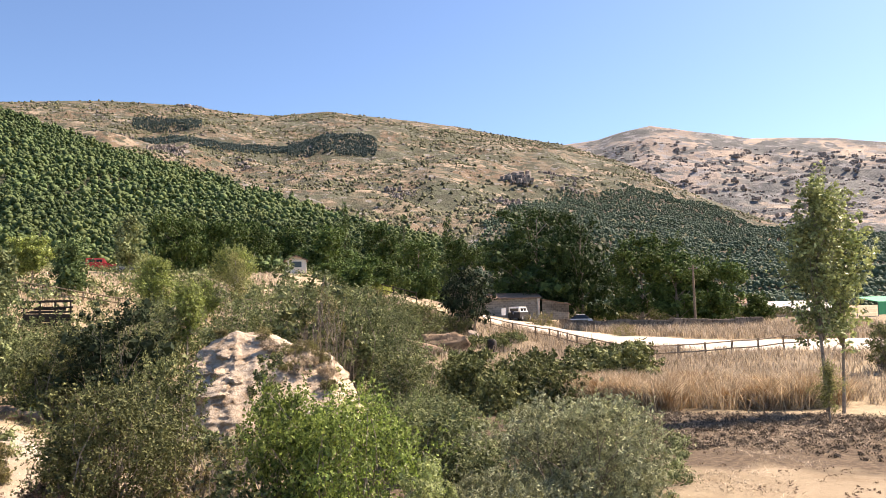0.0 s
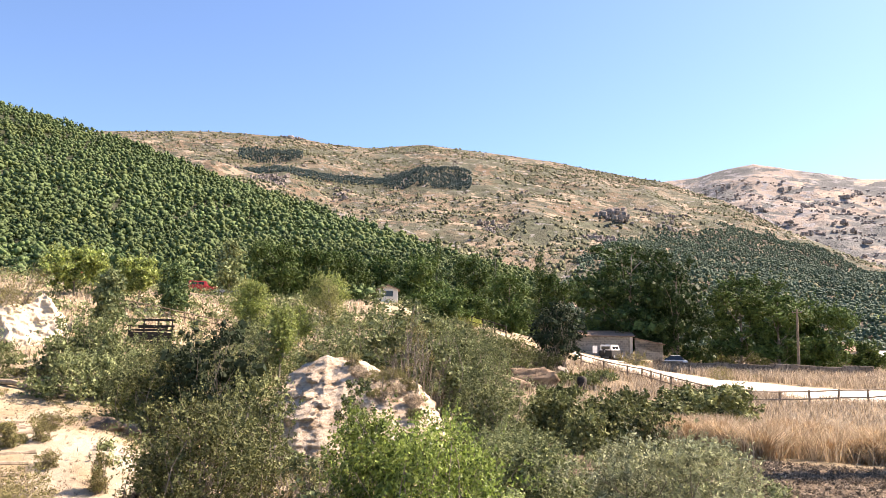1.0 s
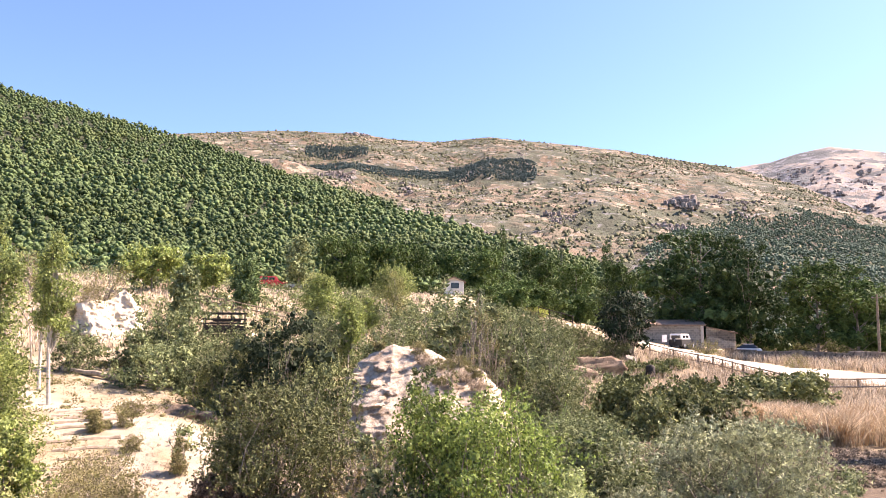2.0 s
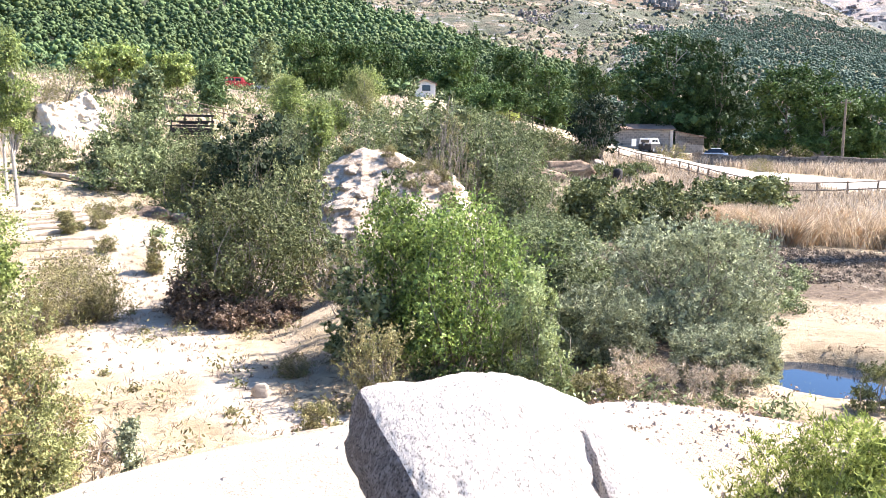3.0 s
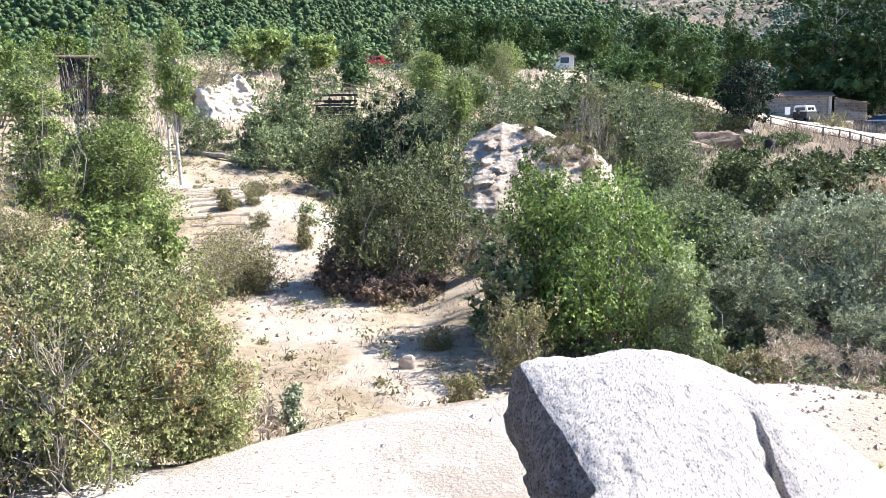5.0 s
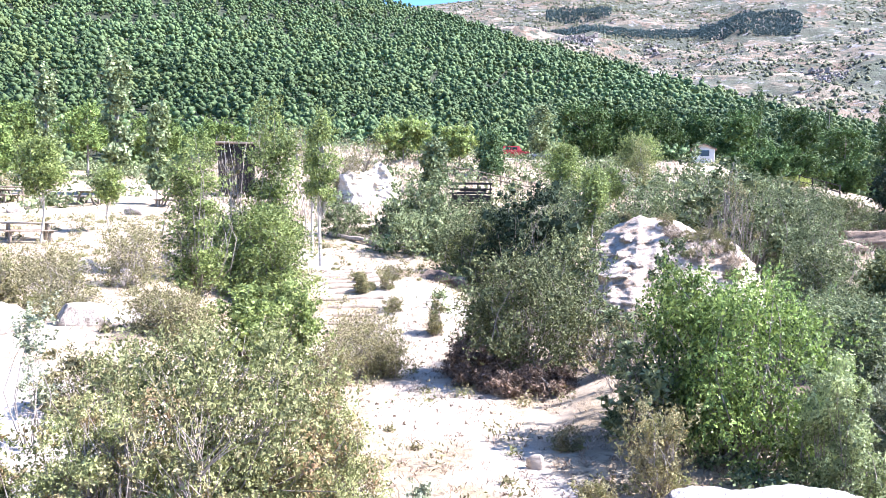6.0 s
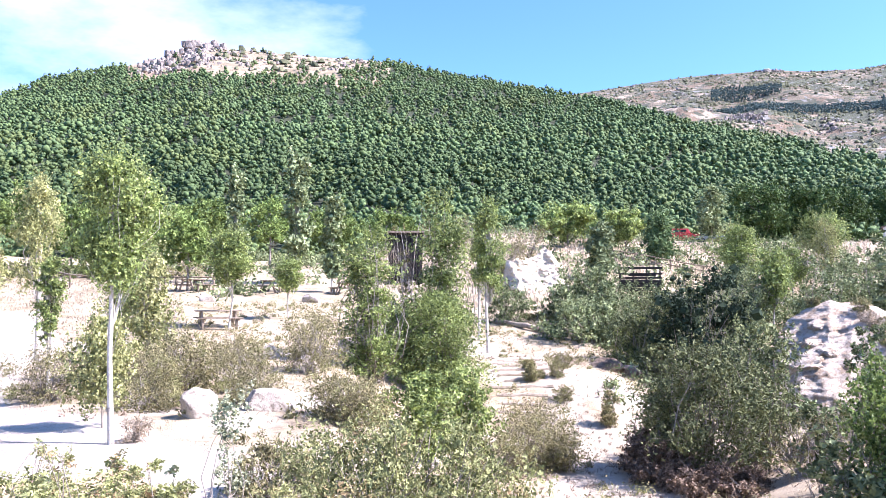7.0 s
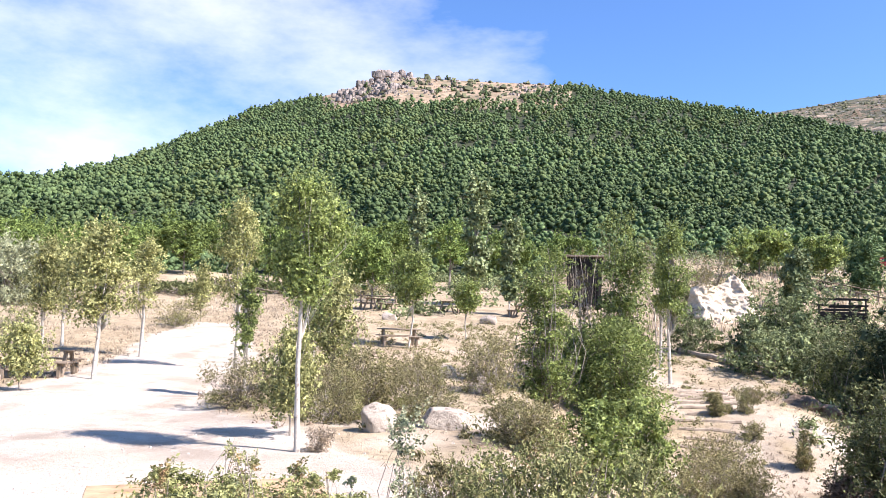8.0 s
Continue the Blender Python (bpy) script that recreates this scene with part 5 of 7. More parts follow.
GULLY = [
    ("aspen", -1.8, 14.6, 3.8, 3.1),
    ("aspen", -3.1, 15.2, 3.7, 2.1),
    ("sparse", -3.7, 14.4, 2.1, 1.7),
    ("broomshoot", -0.2, 13.3, 2.3, 1.14),
    ("greenbush", 0.0, 22.7, 2.1, 2.25),
    ("greenbush", 0.7, 19.2, 1.5, 1.50),
    ("greenbush", -1.4, 25.7, 2.4, 2.36),
    ("broomshoot", -0.6, 13.9, 2.5, 1.29),
    ("willow", 2.9, 18.6, 3.0, 4.38),
    ("willow", 0.9, 16.2, 1.75, 2.3),
    ("oak", -7.7, 18.7, 3.7, 3.81),
    ("oak", -7.4, 21.3, 4.0, 2.4),
    ("oak", -8.6, 18.7, 2.8, 2.20),
    ("heather", -2.8, 12.3, 1.8, 1.18),
    ("sparse", -5.3, 18.9, 2.3, 1.5),
    ("heather", -11.3, 17.2, 2.0, 1.46),
    ("heather", -11.3, 16.3, 1.8, 1.55),
    ("heather", -11.5, 15.5, 1.5, 1.51),
    ("heather", -10.6, 17.1, 1.4, 1.00),
    ("heather", -10.8, 16.9, 1.2, 0.86),
    ("heather", -4.8, 13.8, 0.75, 0.7),
    ("heather", -3.3, 10.6, 0.95, 0.6),
    ("drygrass", 1.5, 13.7, 1.0, 1.47),
    ("drygrass", 2.9, 13.8, 0.9, 1.40),
    ("drygrass", 2.2, 13.2, 1.0, 1.33),
    ("willow", 3.0, 14.7, 1.4, 1.91),
    ("heather", 0.8, 13.5, 0.8, 1.06),
    ("willow", 3.7, 15.2, 1.3, 0.99),
    ("juniper", 5.2, 13.4, 1.2, 0.91),
    ("thornbush", -4.8, 17.0, 2.2, 1.13),
    ("thornbush", -6.2, 20.4, 1.6, 1.5), ("thornbush", -5.6, 18.3, 1.5, 1.3), ("deadbush", -8.4, 17.5, 1.2, 1.5), ("deadbush", -7.4, 17.3, 0.95, 1.6), ("deadbush", -6.5, 17.7, 1.0, 1.4), ("deadbush", -9.2, 18.1, 1.3, 1.2),
    ("thornbush", -4.1, 16.1, 2.7, 0.95),
    ("greenbush", -0.6, 23.7, 2.4, 2.51),
    ("greenbush", 0.2, 19.7, 1.8, 1.54),
]
grow(GULLY, 1)
KNOLL = [
    ("rockrose", -4.5, 4.4, 3.8, 2.29), ("thornbush", -3.85, 3.75, 3.35, 1.1), ("thornbush", -4.2, 3.45, 3.3, 0.9),
    ("rockrose", -4.5, 3.4, 3.5, 0.86),
    ("shoot", -3.4, 5.9, 2.25, 0.2),
    ("drygrass", -4.0, 5.8, 2.3, 0.93),
    ("broom", 2.0, 5.1, 2.9, 1.29),
    ("broom", 2.3, 4.7, 3.0, 1.04),
    ("broom", 1.8, 4.9, 2.7, 0.83),
    ("thornbush", 1.6, 5.1, 2.4, 0.61),
    ("rockrose", -4.6, 1.7, 4.0, 1.05),
    ("rockrose", -4.7, 2.1, 3.9, 1.0),
    ("rockrose", -4.6, 2.4, 3.8, 0.6),
    ("rockrose", -4.5, 1.5, 3.9, 0.62),
    ("rockrose", -4.3, 1.8, 4.0, 0.92),
    ("rockrose", -5.4, 3.1, 3.4, 0.69),
    ("shoot", -6.8, 4.6, 3.8, 0.35),
    ("shoot", -5.5, 3.2, 3.5, 0.22),
    ("rockrose", -3.8, 5.1, 3.3, 0.95),
]
grow(KNOLL, 2)
SLOPE = [
    ("sucker", -12.2, 13.5, 3.0, 2.03),
    ("sucker", -13.4, 16.4, 2.8, 1.92),
    ("column", -17.3, 20.3, 4.8, 3.54),
    ("column", -17.5, 17.3, 6.7, 2.15),
    ("column", -18.2, 21.4, 8.3, 2.36),
    ("column", -19.1, 20.8, 4.6, 2.96),
    ("deadwood", -19.7, 21.2, 7.0, 0.81),
    ("heather", -16.8, 14.6, 4.4, 1.86),
    ("heather", -10.2, 9.4, 3.4, 1.64),
    ("heather", -15.9, 9.8, 3.9, 1.95),
    ("heather", -14.8, 8.5, 3.6, 1.43),
    ("heather", -14.4, 10.3, 3.7, 1.61),
    ("heather", -16.4, 7.2, 3.7, 1.84),
    ("heather", -15.6, 9.6, 3.9, 1.90),
    ("heather", -18.3, 13.0, 3.7, 1.40),
    ("heather", -16.1, 13.7, 4.2, 1.47),
    ("heather", -10.0, 9.2, 3.4, 1.41),
    ("heather", -12.7, 18.9, 1.8, 2.60),
    ("heather", -12.4, 9.2, 3.3, 1.38),
    ("heather", -13.7, 7.8, 3.2, 1.63),
    ("drygrass", -10.8, 5.9, 2.8, 0.42),
    ("heather", -17.4, 9.5, 3.5, 1.10),
    ("heather", -7.3, 5.6, 3.1, 1.13),
    ("heather", -14.4, 23.2, 1.65, 0.76),
    ("heather", -16.1, 24.1, 2.0, 0.85),
]
grow(SLOPE, 3)
TERRACE = [
    ("poplar", -22.2, 29.6, 8.9, 1.95),
    ("poplar", -24.0, 31.3, 8.1, 1.21),
    ("heather", -16.9, 24.9, 2.25, 0.54),
    ("heather", -15.5, 24.6, 2.3, 0.7),
    ("heather", -24.7, 37.7, 3.5, 1.88),
    ("greenbush", -25.6, 35.9, 4.9, 2.61),
    ("greenbush", -21.8, 38.3, 6.2, 4.30),
    ("greenbush", -20.3, 34.6, 4.3, 4.19),
    ("broom", -15.9, 32.4, 3.7, 3.01),
    ("oak", -14.5, 30.8, 4.7, 2.85),
    ("heather", -35.0, 51.3, 10.0, 5.62),
    ("pinebush", -12.3, 30.2, 5.7, 4.15),
    ("greenbush", -16.1, 31.7, 4.0, 2.76),
    ("greenbush", -23.2, 39.2, 5.0, 4.17),
    ("heather", -16.1, 26.0, 2.5, 0.8),
    ("heather", -16.0, 23.7, 2.2, 0.5),
    ("heather", -12.3, 22.4, 1.7, 0.6),
]
grow(TERRACE, 4)
FIELD = [
    ("standard", -10.9, 5.62, 6.8, 1.25),
    ("aspenb", -12.25, 6.2, 4.4, 1.25),
    ("aspenb", -18.4, 10.5, 5.7, 1.61),
    ("yellowpop", -25.0, 10.8, 8.3, 1.6),
    ("yellowpop", -23.2, 6.0, 6.9, 2.07),
    ("yellowpop", -29.8, 9.3, 7.1, 1.62),
    ("yellowpop", -31.2, 6.4, 6.9, 1.87),
    ("yellowpop", -33.4, 7.5, 6.7, 1.42),
    ("aspenb", -20.9, 3.8, 4.2, 1.25),
    ("aspenb", -41.3, 15.9, 6.6, 1.54),
    ("poplar", -18.5, 8.2, 5.6, 0.70),
    ("standard", -29.1, 20.5, 7.3, 2.10),
    ("standard", -31.0, 25.3, 6.3, 1.53),
    ("thinpoplar", -47.3, 33.9, 12.9, 1.54),
    ("thinpoplar", -46.2, 38.5, 14.4, 2.09),
    ("thinpoplar", -38.6, 35.1, 10.4, 1.23),
    ("stonepine", -44.0, 28.1, 9.2, 3.99),
    ("poplar", -23.0, 12.5, 5.2, 1.27),
    ("juniper", -37.7, 6.4, 4.3, 2.39),
    ("heather", -39.8, 14.2, 4.9, 2.64),
]
grow(FIELD, 5)
BELT = [
    ("oak", -51.3, 9.8, 6.6, 5.81),
    ("willow", -49.6, 8.2, 8.0, 4.89),
    ("oak", -56.6, 20.7, 6.2, 5.44),
    ("oak", -56.3, 30.9, 6.5, 5.36),
    ("oak", -59.9, 28.3, 6.6, 5.53),
    ("stonepine", -59.1, 11.5, 9.5, 5.02),
    ("stonepine", -69.4, 11.1, 10.6, 7.33),
    ("stonepine", -72.6, 19.9, 11.1, 6.80),
    ("stonepine", -63.4, 30.2, 11.5, 5.86),
    ("heather", -58.2, 22.1, 6.1, 5.62),
    ("heather", -59.7, 17.7, 5.7, 5.19),
    ("oak", -62.8, 26.7, 6.8, 5.22),
    ("oak", -68.4, 16.0, 5.8, 5.86),
    ("heather", -47.1, 46.4, 8.3, 5.53),
    ("heather", -56.2, 35.0, 7.1, 5.07),
    ("stonepine", -84.0, 14.9, 11.7, 7.71),
    ("stonepine", -80.2, 29.0, 13.0, 8.30),
    ("stonepine", -82.9, 35.5, 14.4, 7.54),
    ("stonepine", -86.3, 26.5, 12.6, 6.91),
    ("stonepine", -64.7, 50.7, 13.7, 6.29),
    ("stonepine", -63.1, 57.1, 13.3, 6.52),
    ("stonepine", -75.6, 45.4, 13.7, 6.76),
    ("stonepine", -78.8, 53.4, 14.9, 7.29),
    ("stonepine", -92.6, 22.5, 12.3, 7.96),
    ("stonepine", -66.0, 68.6, 13.8, 7.29),
    ("stonepine", -81.5, 43.0, 13.8, 7.06),
    ("meadowtree", -40.3, 66.9, 13.0, 6.2),
    ("meadowtree", -34.8, 67.7, 12.2, 4.6),
    ("cypress", -30.4, 65.3, 11.3, 3.52),
    ("thinpoplar", -29.0, 52.6, 9.4, 2.01),
    ("heather", -46.4, 59.1, 12.0, 5.23),
    ("heather", -49.1, 56.9, 11.5, 3.14),
    ("thinpoplar", -38.1, 97.4, 17.3, 3.66),
    ("poplar", -19.3, 54.3, 9.1, 3.44),
    ("poplar", -17.6, 59.1, 7.8, 3.03),
    ("poplar", -19.1, 75.3, 11.5, 3.27),
]
grow(BELT, 6)
WOOD = [
    ("elm", -37.4, 113.6, 19.9, 9.21),
    ("elm", -34.1, 119.9, 19.3, 9.60),
    ("elm", -31.4, 130.9, 20.4, 9.42),
    ("elm", -18.6, 128.3, 19.3, 9.98),
    ("elm", -27.8, 142.0, 20.6, 10.12),
    ("elm", -10.9, 139.3, 20.0, 8.79),
    ("elm", -4.5, 134.6, 16.7, 8.48),
    ("elm", 2.9, 139.7, 17.5, 8.79),
    ("cypress", -23.3, 188.2, 31.3, 4.51),
    ("cypress", -11.2, 219.4, 31.3, 3.84),
    ("cypress", 0.3, 189.7, 27.1, 4.51),
    ("elm", -10.3, 94.1, 10.3, 5.30),
    ("bigelm", 13.4, 121.0, 20.4, 17.03),
    ("bigelm", 19.2, 116.2, 18.7, 12.35),
    ("elm", 25.1, 104.8, 14.0, 10.55),
    ("elm", 28.7, 101.8, 11.6, 8.88),
    ("elm", 10.3, 127.3, 16.1, 9.83),
    ("pinebush", 1.9, 71.7, 9.0, 5.02),
    ("pinebush", 1.6, 76.0, 8.8, 5.04),
    ("bramble", -0.6, 62.0, 2.9, 4.76),
    ("bramble", 3.1, 65.9, 2.7, 4.15),
    ("greenbush", -3.8, 59.9, 5.6, 4.61),
    ("greenbush", -6.7, 63.6, 5.5, 4.91),
    ("broom", -8.4, 95.6, 8.3, 4.02),
    ("elm", -14.5, 107.0, 11.5, 6.03),
    ("elm", -11.6, 111.4, 12.8, 7.03),
    ("elm", -24.0, 101.2, 11.4, 7.98),
    ("elm", 33.7, 104.7, 10.7, 9.21),
    ("elm", 42.8, 112.1, 6.2, 5.02),
]
grow(WOOD, 7)
BUSHES = [
    ("sparse", -6.8, 41.1, 7.1, 4.40),
    ("deadstem", -6.0, 38.2, 6.1, 1.9), ("deadstem", -5.2, 38.6, 5.6, 1.7),
    ("greenbush", -10.9, 42.2, 6.3, 3.99),
    ("greenbush", -9.2, 44.7, 6.8, 3.53),
    ("greenbush", -5.0, 41.4, 6.3, 2.93),
    ("greenbush", -1.9, 33.6, 5.1, 2.61),
    ("oak", -1.8, 29.6, 3.5, 2.51),
    ("greenbush", -0.2, 26.7, 2.2, 2.45),
    ("bramble", 1.0, 43.7, 2.4, 3.07),
    ("bramble", 5.4, 49.5, 1.9, 4.19),
    ("bramble", 8.8, 53.0, 2.4, 4.90),
    ("bramble", 12.1, 54.5, 2.4, 4.30),
    ("greenbush", -16.7, 46.7, 5.7, 3.14),
    ("heather", -7.0, 79.4, 7.2, 3.91),
    ("heather", 18.7, 86.0, 3.2, 3.07),
    ("heather", 23.9, 88.9, 1.9, 3.85),
    ("sparse", -6.7, 30.4, 3.5, 1.32),
    ("oak", 28.2, 52.9, 3.5, 2.51),
    ("aspenb", 15.1, 32.7, 2.6, 1.13),
    ("heather", 11.3, 99.4, 4.4, 4.19),
    ("heather", 5.2, 77.6, 2.7, 3.81),
    ("greenbush", -19.6, 62.6, 8.5, 3.68),
]
grow(BUSHES, 8)
OUTCROP = [(k, x, y, on_outcrop(x, y) + tall, w, on_outcrop(x, y)) for k, x, y, tall, w in (
    ("heather", -9.9, 35.6, 0.35, 0.6), ("heather", -8.0, 35.2, 0.55, 0.8), ("heather", -7.0, 35.0, 0.45, 1.5), ("heather", -6.3, 35.6, 0.5, 1.3),
    ("heather", -5.6, 35.2, 0.5, 1.1), ("drygrass", -7.6, 34.6, 0.4, 0.9), ("drygrass", -6.0, 34.5, 0.4, 1.1), ("drygrass", -5.2, 34.4, 0.4, 0.9),
    ("thornbush", -5.0, 34.8, 1.0, 0.9), ("thornbush", -6.4, 33.9, 1.1, 0.9), ("heather", -6.8, 34.0, 0.3, 0.8), ("heather", -5.0, 33.8, 0.35, 0.9))]
OUTCROP += [
    ("heather", -31.6, 45.9, 8.0, 1.9, 6.2),
    ("heather", -32.6, 45.6, 6.8, 1.1, 5.4),
]
grow(OUTCROP, 9)
BRAMBLES = [
    ("greenbush", -15.7, 70.3, 7.7, 6.03),
    ("greenbush", -13.6, 74.8, 7.6, 6.36),
    ("greenbush", -11.6, 79.2, 7.9, 6.70),
    ("greenbush", -8.2, 73.5, 7.3, 6.20),
    ("greenbush", -4.5, 71.9, 6.6, 6.03),
    ("elm", -7.7, 105.7, 11.2, 7.40),
    ("elm", -3.4, 110.0, 10.4, 6.91),
    ("greenbush", -12.9, 97.2, 9.4, 7.52),
    ("greenbush", -15.8, 98.7, 9.7, 6.28),
    ("oak", -2.3, 64.0, 5.6, 4.91),
    ("oak", 24.8, 123.5, 5.7, 10.55),
    ("oak", 29.7, 122.5, 5.5, 10.55),
    ("oak", 34.0, 121.3, 5.2, 9.67),
    ("oak", 38.3, 120.0, 4.9, 9.67),
    ("oak", 42.0, 118.8, 4.6, 9.67),
    ("oak", 21.5, 124.2, 5.4, 7.91),
    ("oak", 47.7, 120.9, 4.2, 9.98),
    ("greenbush", -19.3, 39.5, 5.3, 3.38),
    ("greenbush", -18.6, 35.4, 4.6, 3.07),
    ("oak", -15.7, 34.6, 4.4, 3.18),
    ("greenbush", -16.9, 49.2, 6.4, 3.63),
    ("greenbush", -13.0, 50.3, 6.1, 3.99),
    ("greenbush", -10.6, 48.9, 5.9, 3.49),
    ("greenbush", -9.7, 53.1, 6.2, 4.15),
    ("greenbush", -6.6, 49.6, 5.8, 3.84),
    ("greenbush", -4.4, 47.8, 5.2, 3.68),
    ("greenbush", -2.3, 45.9, 4.3, 2.89),
    ("greenbush", -3.0, 41.9, 3.5, 3.22),
    ("greenbush", -1.4, 38.0, 2.6, 2.65),
    ("sparse", -7.0, 43.4, 6.0, 3.68),
    ("sparse", -4.8, 41.7, 5.3, 3.22),
    ("yellowpop", -20.5, 56.4, 9.4, 2.30),
    ("yellowpop", -15.7, 60.0, 9.9, 2.60),
    ("bramble", 4.1, 43.8, 1.9, 4.30),
    ("bramble", 6.9, 46.5, 2.0, 4.92),
    ("bramble", 10.1, 49.0, 2.5, 5.23),
    ("bramble", 0.6, 44.0, 2.2, 3.38),
    ("bramble", 2.1, 40.0, 1.8, 3.07),
    ("greenbush", 5.3, 71.8, 2.9, 3.52),
    ("bramble", 1.2, 46.0, 2.7, 2.89),
    ("bramble", 3.4, 44.9, 2.2, 3.14),
    ("bramble", 5.7, 49.7, 2.3, 3.84),
    ("bramble", 8.6, 52.3, 2.2, 4.07),
    ("bramble", 11.6, 54.8, 2.4, 3.91),
    ("bramble", 5.5, 41.6, 1.7, 3.52),
    ("oak", -0.1, 70.0, 4.6, 4.40),
    ("greenbush", -3.2, 49.9, 5.3, 3.14),
    ("greenbush", -5.2, 54.8, 6.3, 3.07),
    ("greenbush", -0.7, 28.0, 2.1, 1.95),
    ("greenbush", 0.1, 25.0, 2.1, 1.57),
    ("greenbush", -6.7, 47.5, 6.2, 3.01),
    ("oak", -15.7, 36.8, 5.6, 3.63),
    ("greenbush", -14.8, 39.3, 6.0, 2.64),
    ("poplar", -19.8, 54.5, 9.2, 2.43),
    ("poplar", -15.3, 47.6, 7.1, 2.09),
    ("poplar", -19.7, 72.4, 11.2, 3.14),
]
grow(BRAMBLES, 10)
RIVERBANK = [
    ("riverpoplar", 16.7, 36.3, 10.6, 3.0),
    ("riverpoplar", 18.2, 38.0, 10.2, 2.9),
]
grow(RIVERBANK, 11)


# ---- pine wood on the hill ----
def ico():
    bm = bmesh.new()
    bmesh.ops.create_icosphere(bm, subdivisions=1, radius=1)
    bm.verts.ensure_lookup_table()
    v, f = np.array([p.co[:] for p in bm.verts]), np.array([[q.index for q in p.verts] for p in bm.faces])
    bm.free()
    return v, f


ICO = ico()


def pine_form(rng, tufts, tall, wide, sprays=0, leaf=0.8, low=0.26, plump=0.27, squat=0.85):
    """A round-headed pine: a thin trunk, plump tufts in a dome, needle sprays over them."""
    vs, fs = [], []
    u = (np.arange(tufts) + 0.25 + 0.5 * rng.random(tufts)) / tufts
    ang, q = np.arange(tufts) * 2.4 + rng.random(tufts) * 1.2, 0.55 + 0.4 * rng.random(tufts)
    w = wide * np.cos(u * 1.45) ** 0.8 * 0.5
    rad = wide * plump * (0.8 + 0.4 * rng.random(tufts)) * (1.05 - 0.35 * u)
    q = np.where(tufts > 1, np.clip(q * w - rad * 0.55, 0, 9), 0)
    c = np.stack([np.cos(ang) * q, np.sin(ang) * q, tall * (low + (0.90 - low) * u)], -1)
    for k in range(tufts):
        v = ICO[0] * rad[k] * [1, 1, squat] * (0.76 + 0.48 * rng.random((12, 1))) + rng.normal(size=(12, 3)) * rad[k] * 0.12
        vs.append(v + c[k])
        fs.append(ICO[1] + 12 * k)
    at = 12 * tufts
    if sprays:
        v, f = leaves(rng, sprays, c, rad * 1.2, leaf, 0.6, 0.6, squat, 1)
        vs.append(v)
        fs += [f[:, [0, 1, 2]] + at, f[:, [0, 2, 3]] + at]
        at += len(v)
    vs.append(np.array([[0.2, 0, -1], [-0.1, 0.17, -1], [-0.1, -0.17, -1], [0, 0, tall * 0.7]]))
    fs.append(np.array([[0, 1, 3], [1, 2, 3], [2, 0, 3]]) + at)
    return np.concatenate(vs), np.concatenate(fs)


def wood(name, label, spots, sizes, forms, seed, mat, category="pine wood", smooth=False):
    """Many trees at spots (x, y, z), as one mesh."""
    rng = np.random.default_rng(seed)
    pick = rng.integers(len(forms), size=len(spots))
    vs, fs, at = [], [], 0
    for k, (v, f) in enumerate(forms):
        s = spots[pick == k]
        if not len(s):
            continue
        z, a = sizes[pick == k], rng.random(len(s)) * 6.283
        ca, sa = np.cos(a), np.sin(a)
        p = np.empty((len(s), len(v), 3))
        p[..., 0] = (v[:, 0] * ca[:, None] - v[:, 1] * sa[:, None]) * z[:, None]
        p[..., 1] = (v[:, 0] * sa[:, None] + v[:, 1] * ca[:, None]) * z[:, None]
        p[..., 2] = v[:, 2] * (z * (0.8 + 0.4 * rng.random(len(s))))[:, None]
        p += s[:, None]
        vs.append(p.reshape(-1, 3))
        fs.append((f[None] + (np.arange(len(s)) * len(v))[:, None, None] + at).reshape(-1, 3))
        at += len(s) * len(v)
    ob = new(name, mesh_np(name, np.concatenate(vs), np.concatenate(fs), mat, smooth))
    return tagged(ob, label, category, kind="stuff")


def scatter(rng, n, lo, hi, near, far, height, s0=0.0, s1=1.0):
    az = lo + (hi - lo) * rng.random(n)
    r0, r1 = near(az) + (far(az) - near(az)) * s0, near(az) + (far(az) - near(az)) * s1
    r = np.sqrt(r0 ** 2 + (r1 ** 2 - r0 ** 2) * rng.random(n))
    x, y = -np.sin(np.radians(az)) * r, np.cos(np.radians(az)) * r
    return np.stack([x, y, height(x, y, az, r)], -1), az, r


prng = np.random.default_rng(5)
NEARPINE = [pine_form(prng, 7, 7.6, 6.2, 100, 0.65, plump=0.20) for _ in range(6)]
MIDPINE = [pine_form(prng, 5, 7.6, 6.4, 36, 1.0, plump=0.23) for _ in range(6)]
FARPINE = [pine_form(prng, 3, 7.8, 6.6, 12, 1.5, plump=0.26) for _ in range(8)]
spots, az, r = scatter(prng, 19000, -1, 96, A_NEAR, A_FAR, A_HEIGHT, 0.0, 1.01)
more, az_, r_ = scatter(prng, 3400, -1, 96, A_NEAR, A_FAR, A_HEIGHT, 0.0, 0.24)
spots, az, r = np.concatenate([spots, more]), np.concatenate([az, az_]), np.concatenate([r, r_])
s = (r - A_NEAR(az)) / (A_FAR(az) - A_NEAR(az))
edge = np.interp(az, [42, 44.5, 46.4, 48, 50.4, 52.8, 56, 59.3, 60.5, 62], [1.1, 0.95, 0.87, 0.82, 0.82, 0.81, 0.79, 0.82, 0.85, 1.1])
bare = (s > edge + 0.02 * value_noise(az * 10, r, 9, 8)) & (prng.random(len(s)) < 0.97)
bare |= value_noise(spots[:, 0], spots[:, 1], 35, 9) > 0.93
spots, r = spots[~bare], r[~bare]
size = (0.50 + 0.62 * prng.random(len(spots)) ** 1.2) * (0.62 + 0.38 * step(130, 420, r))
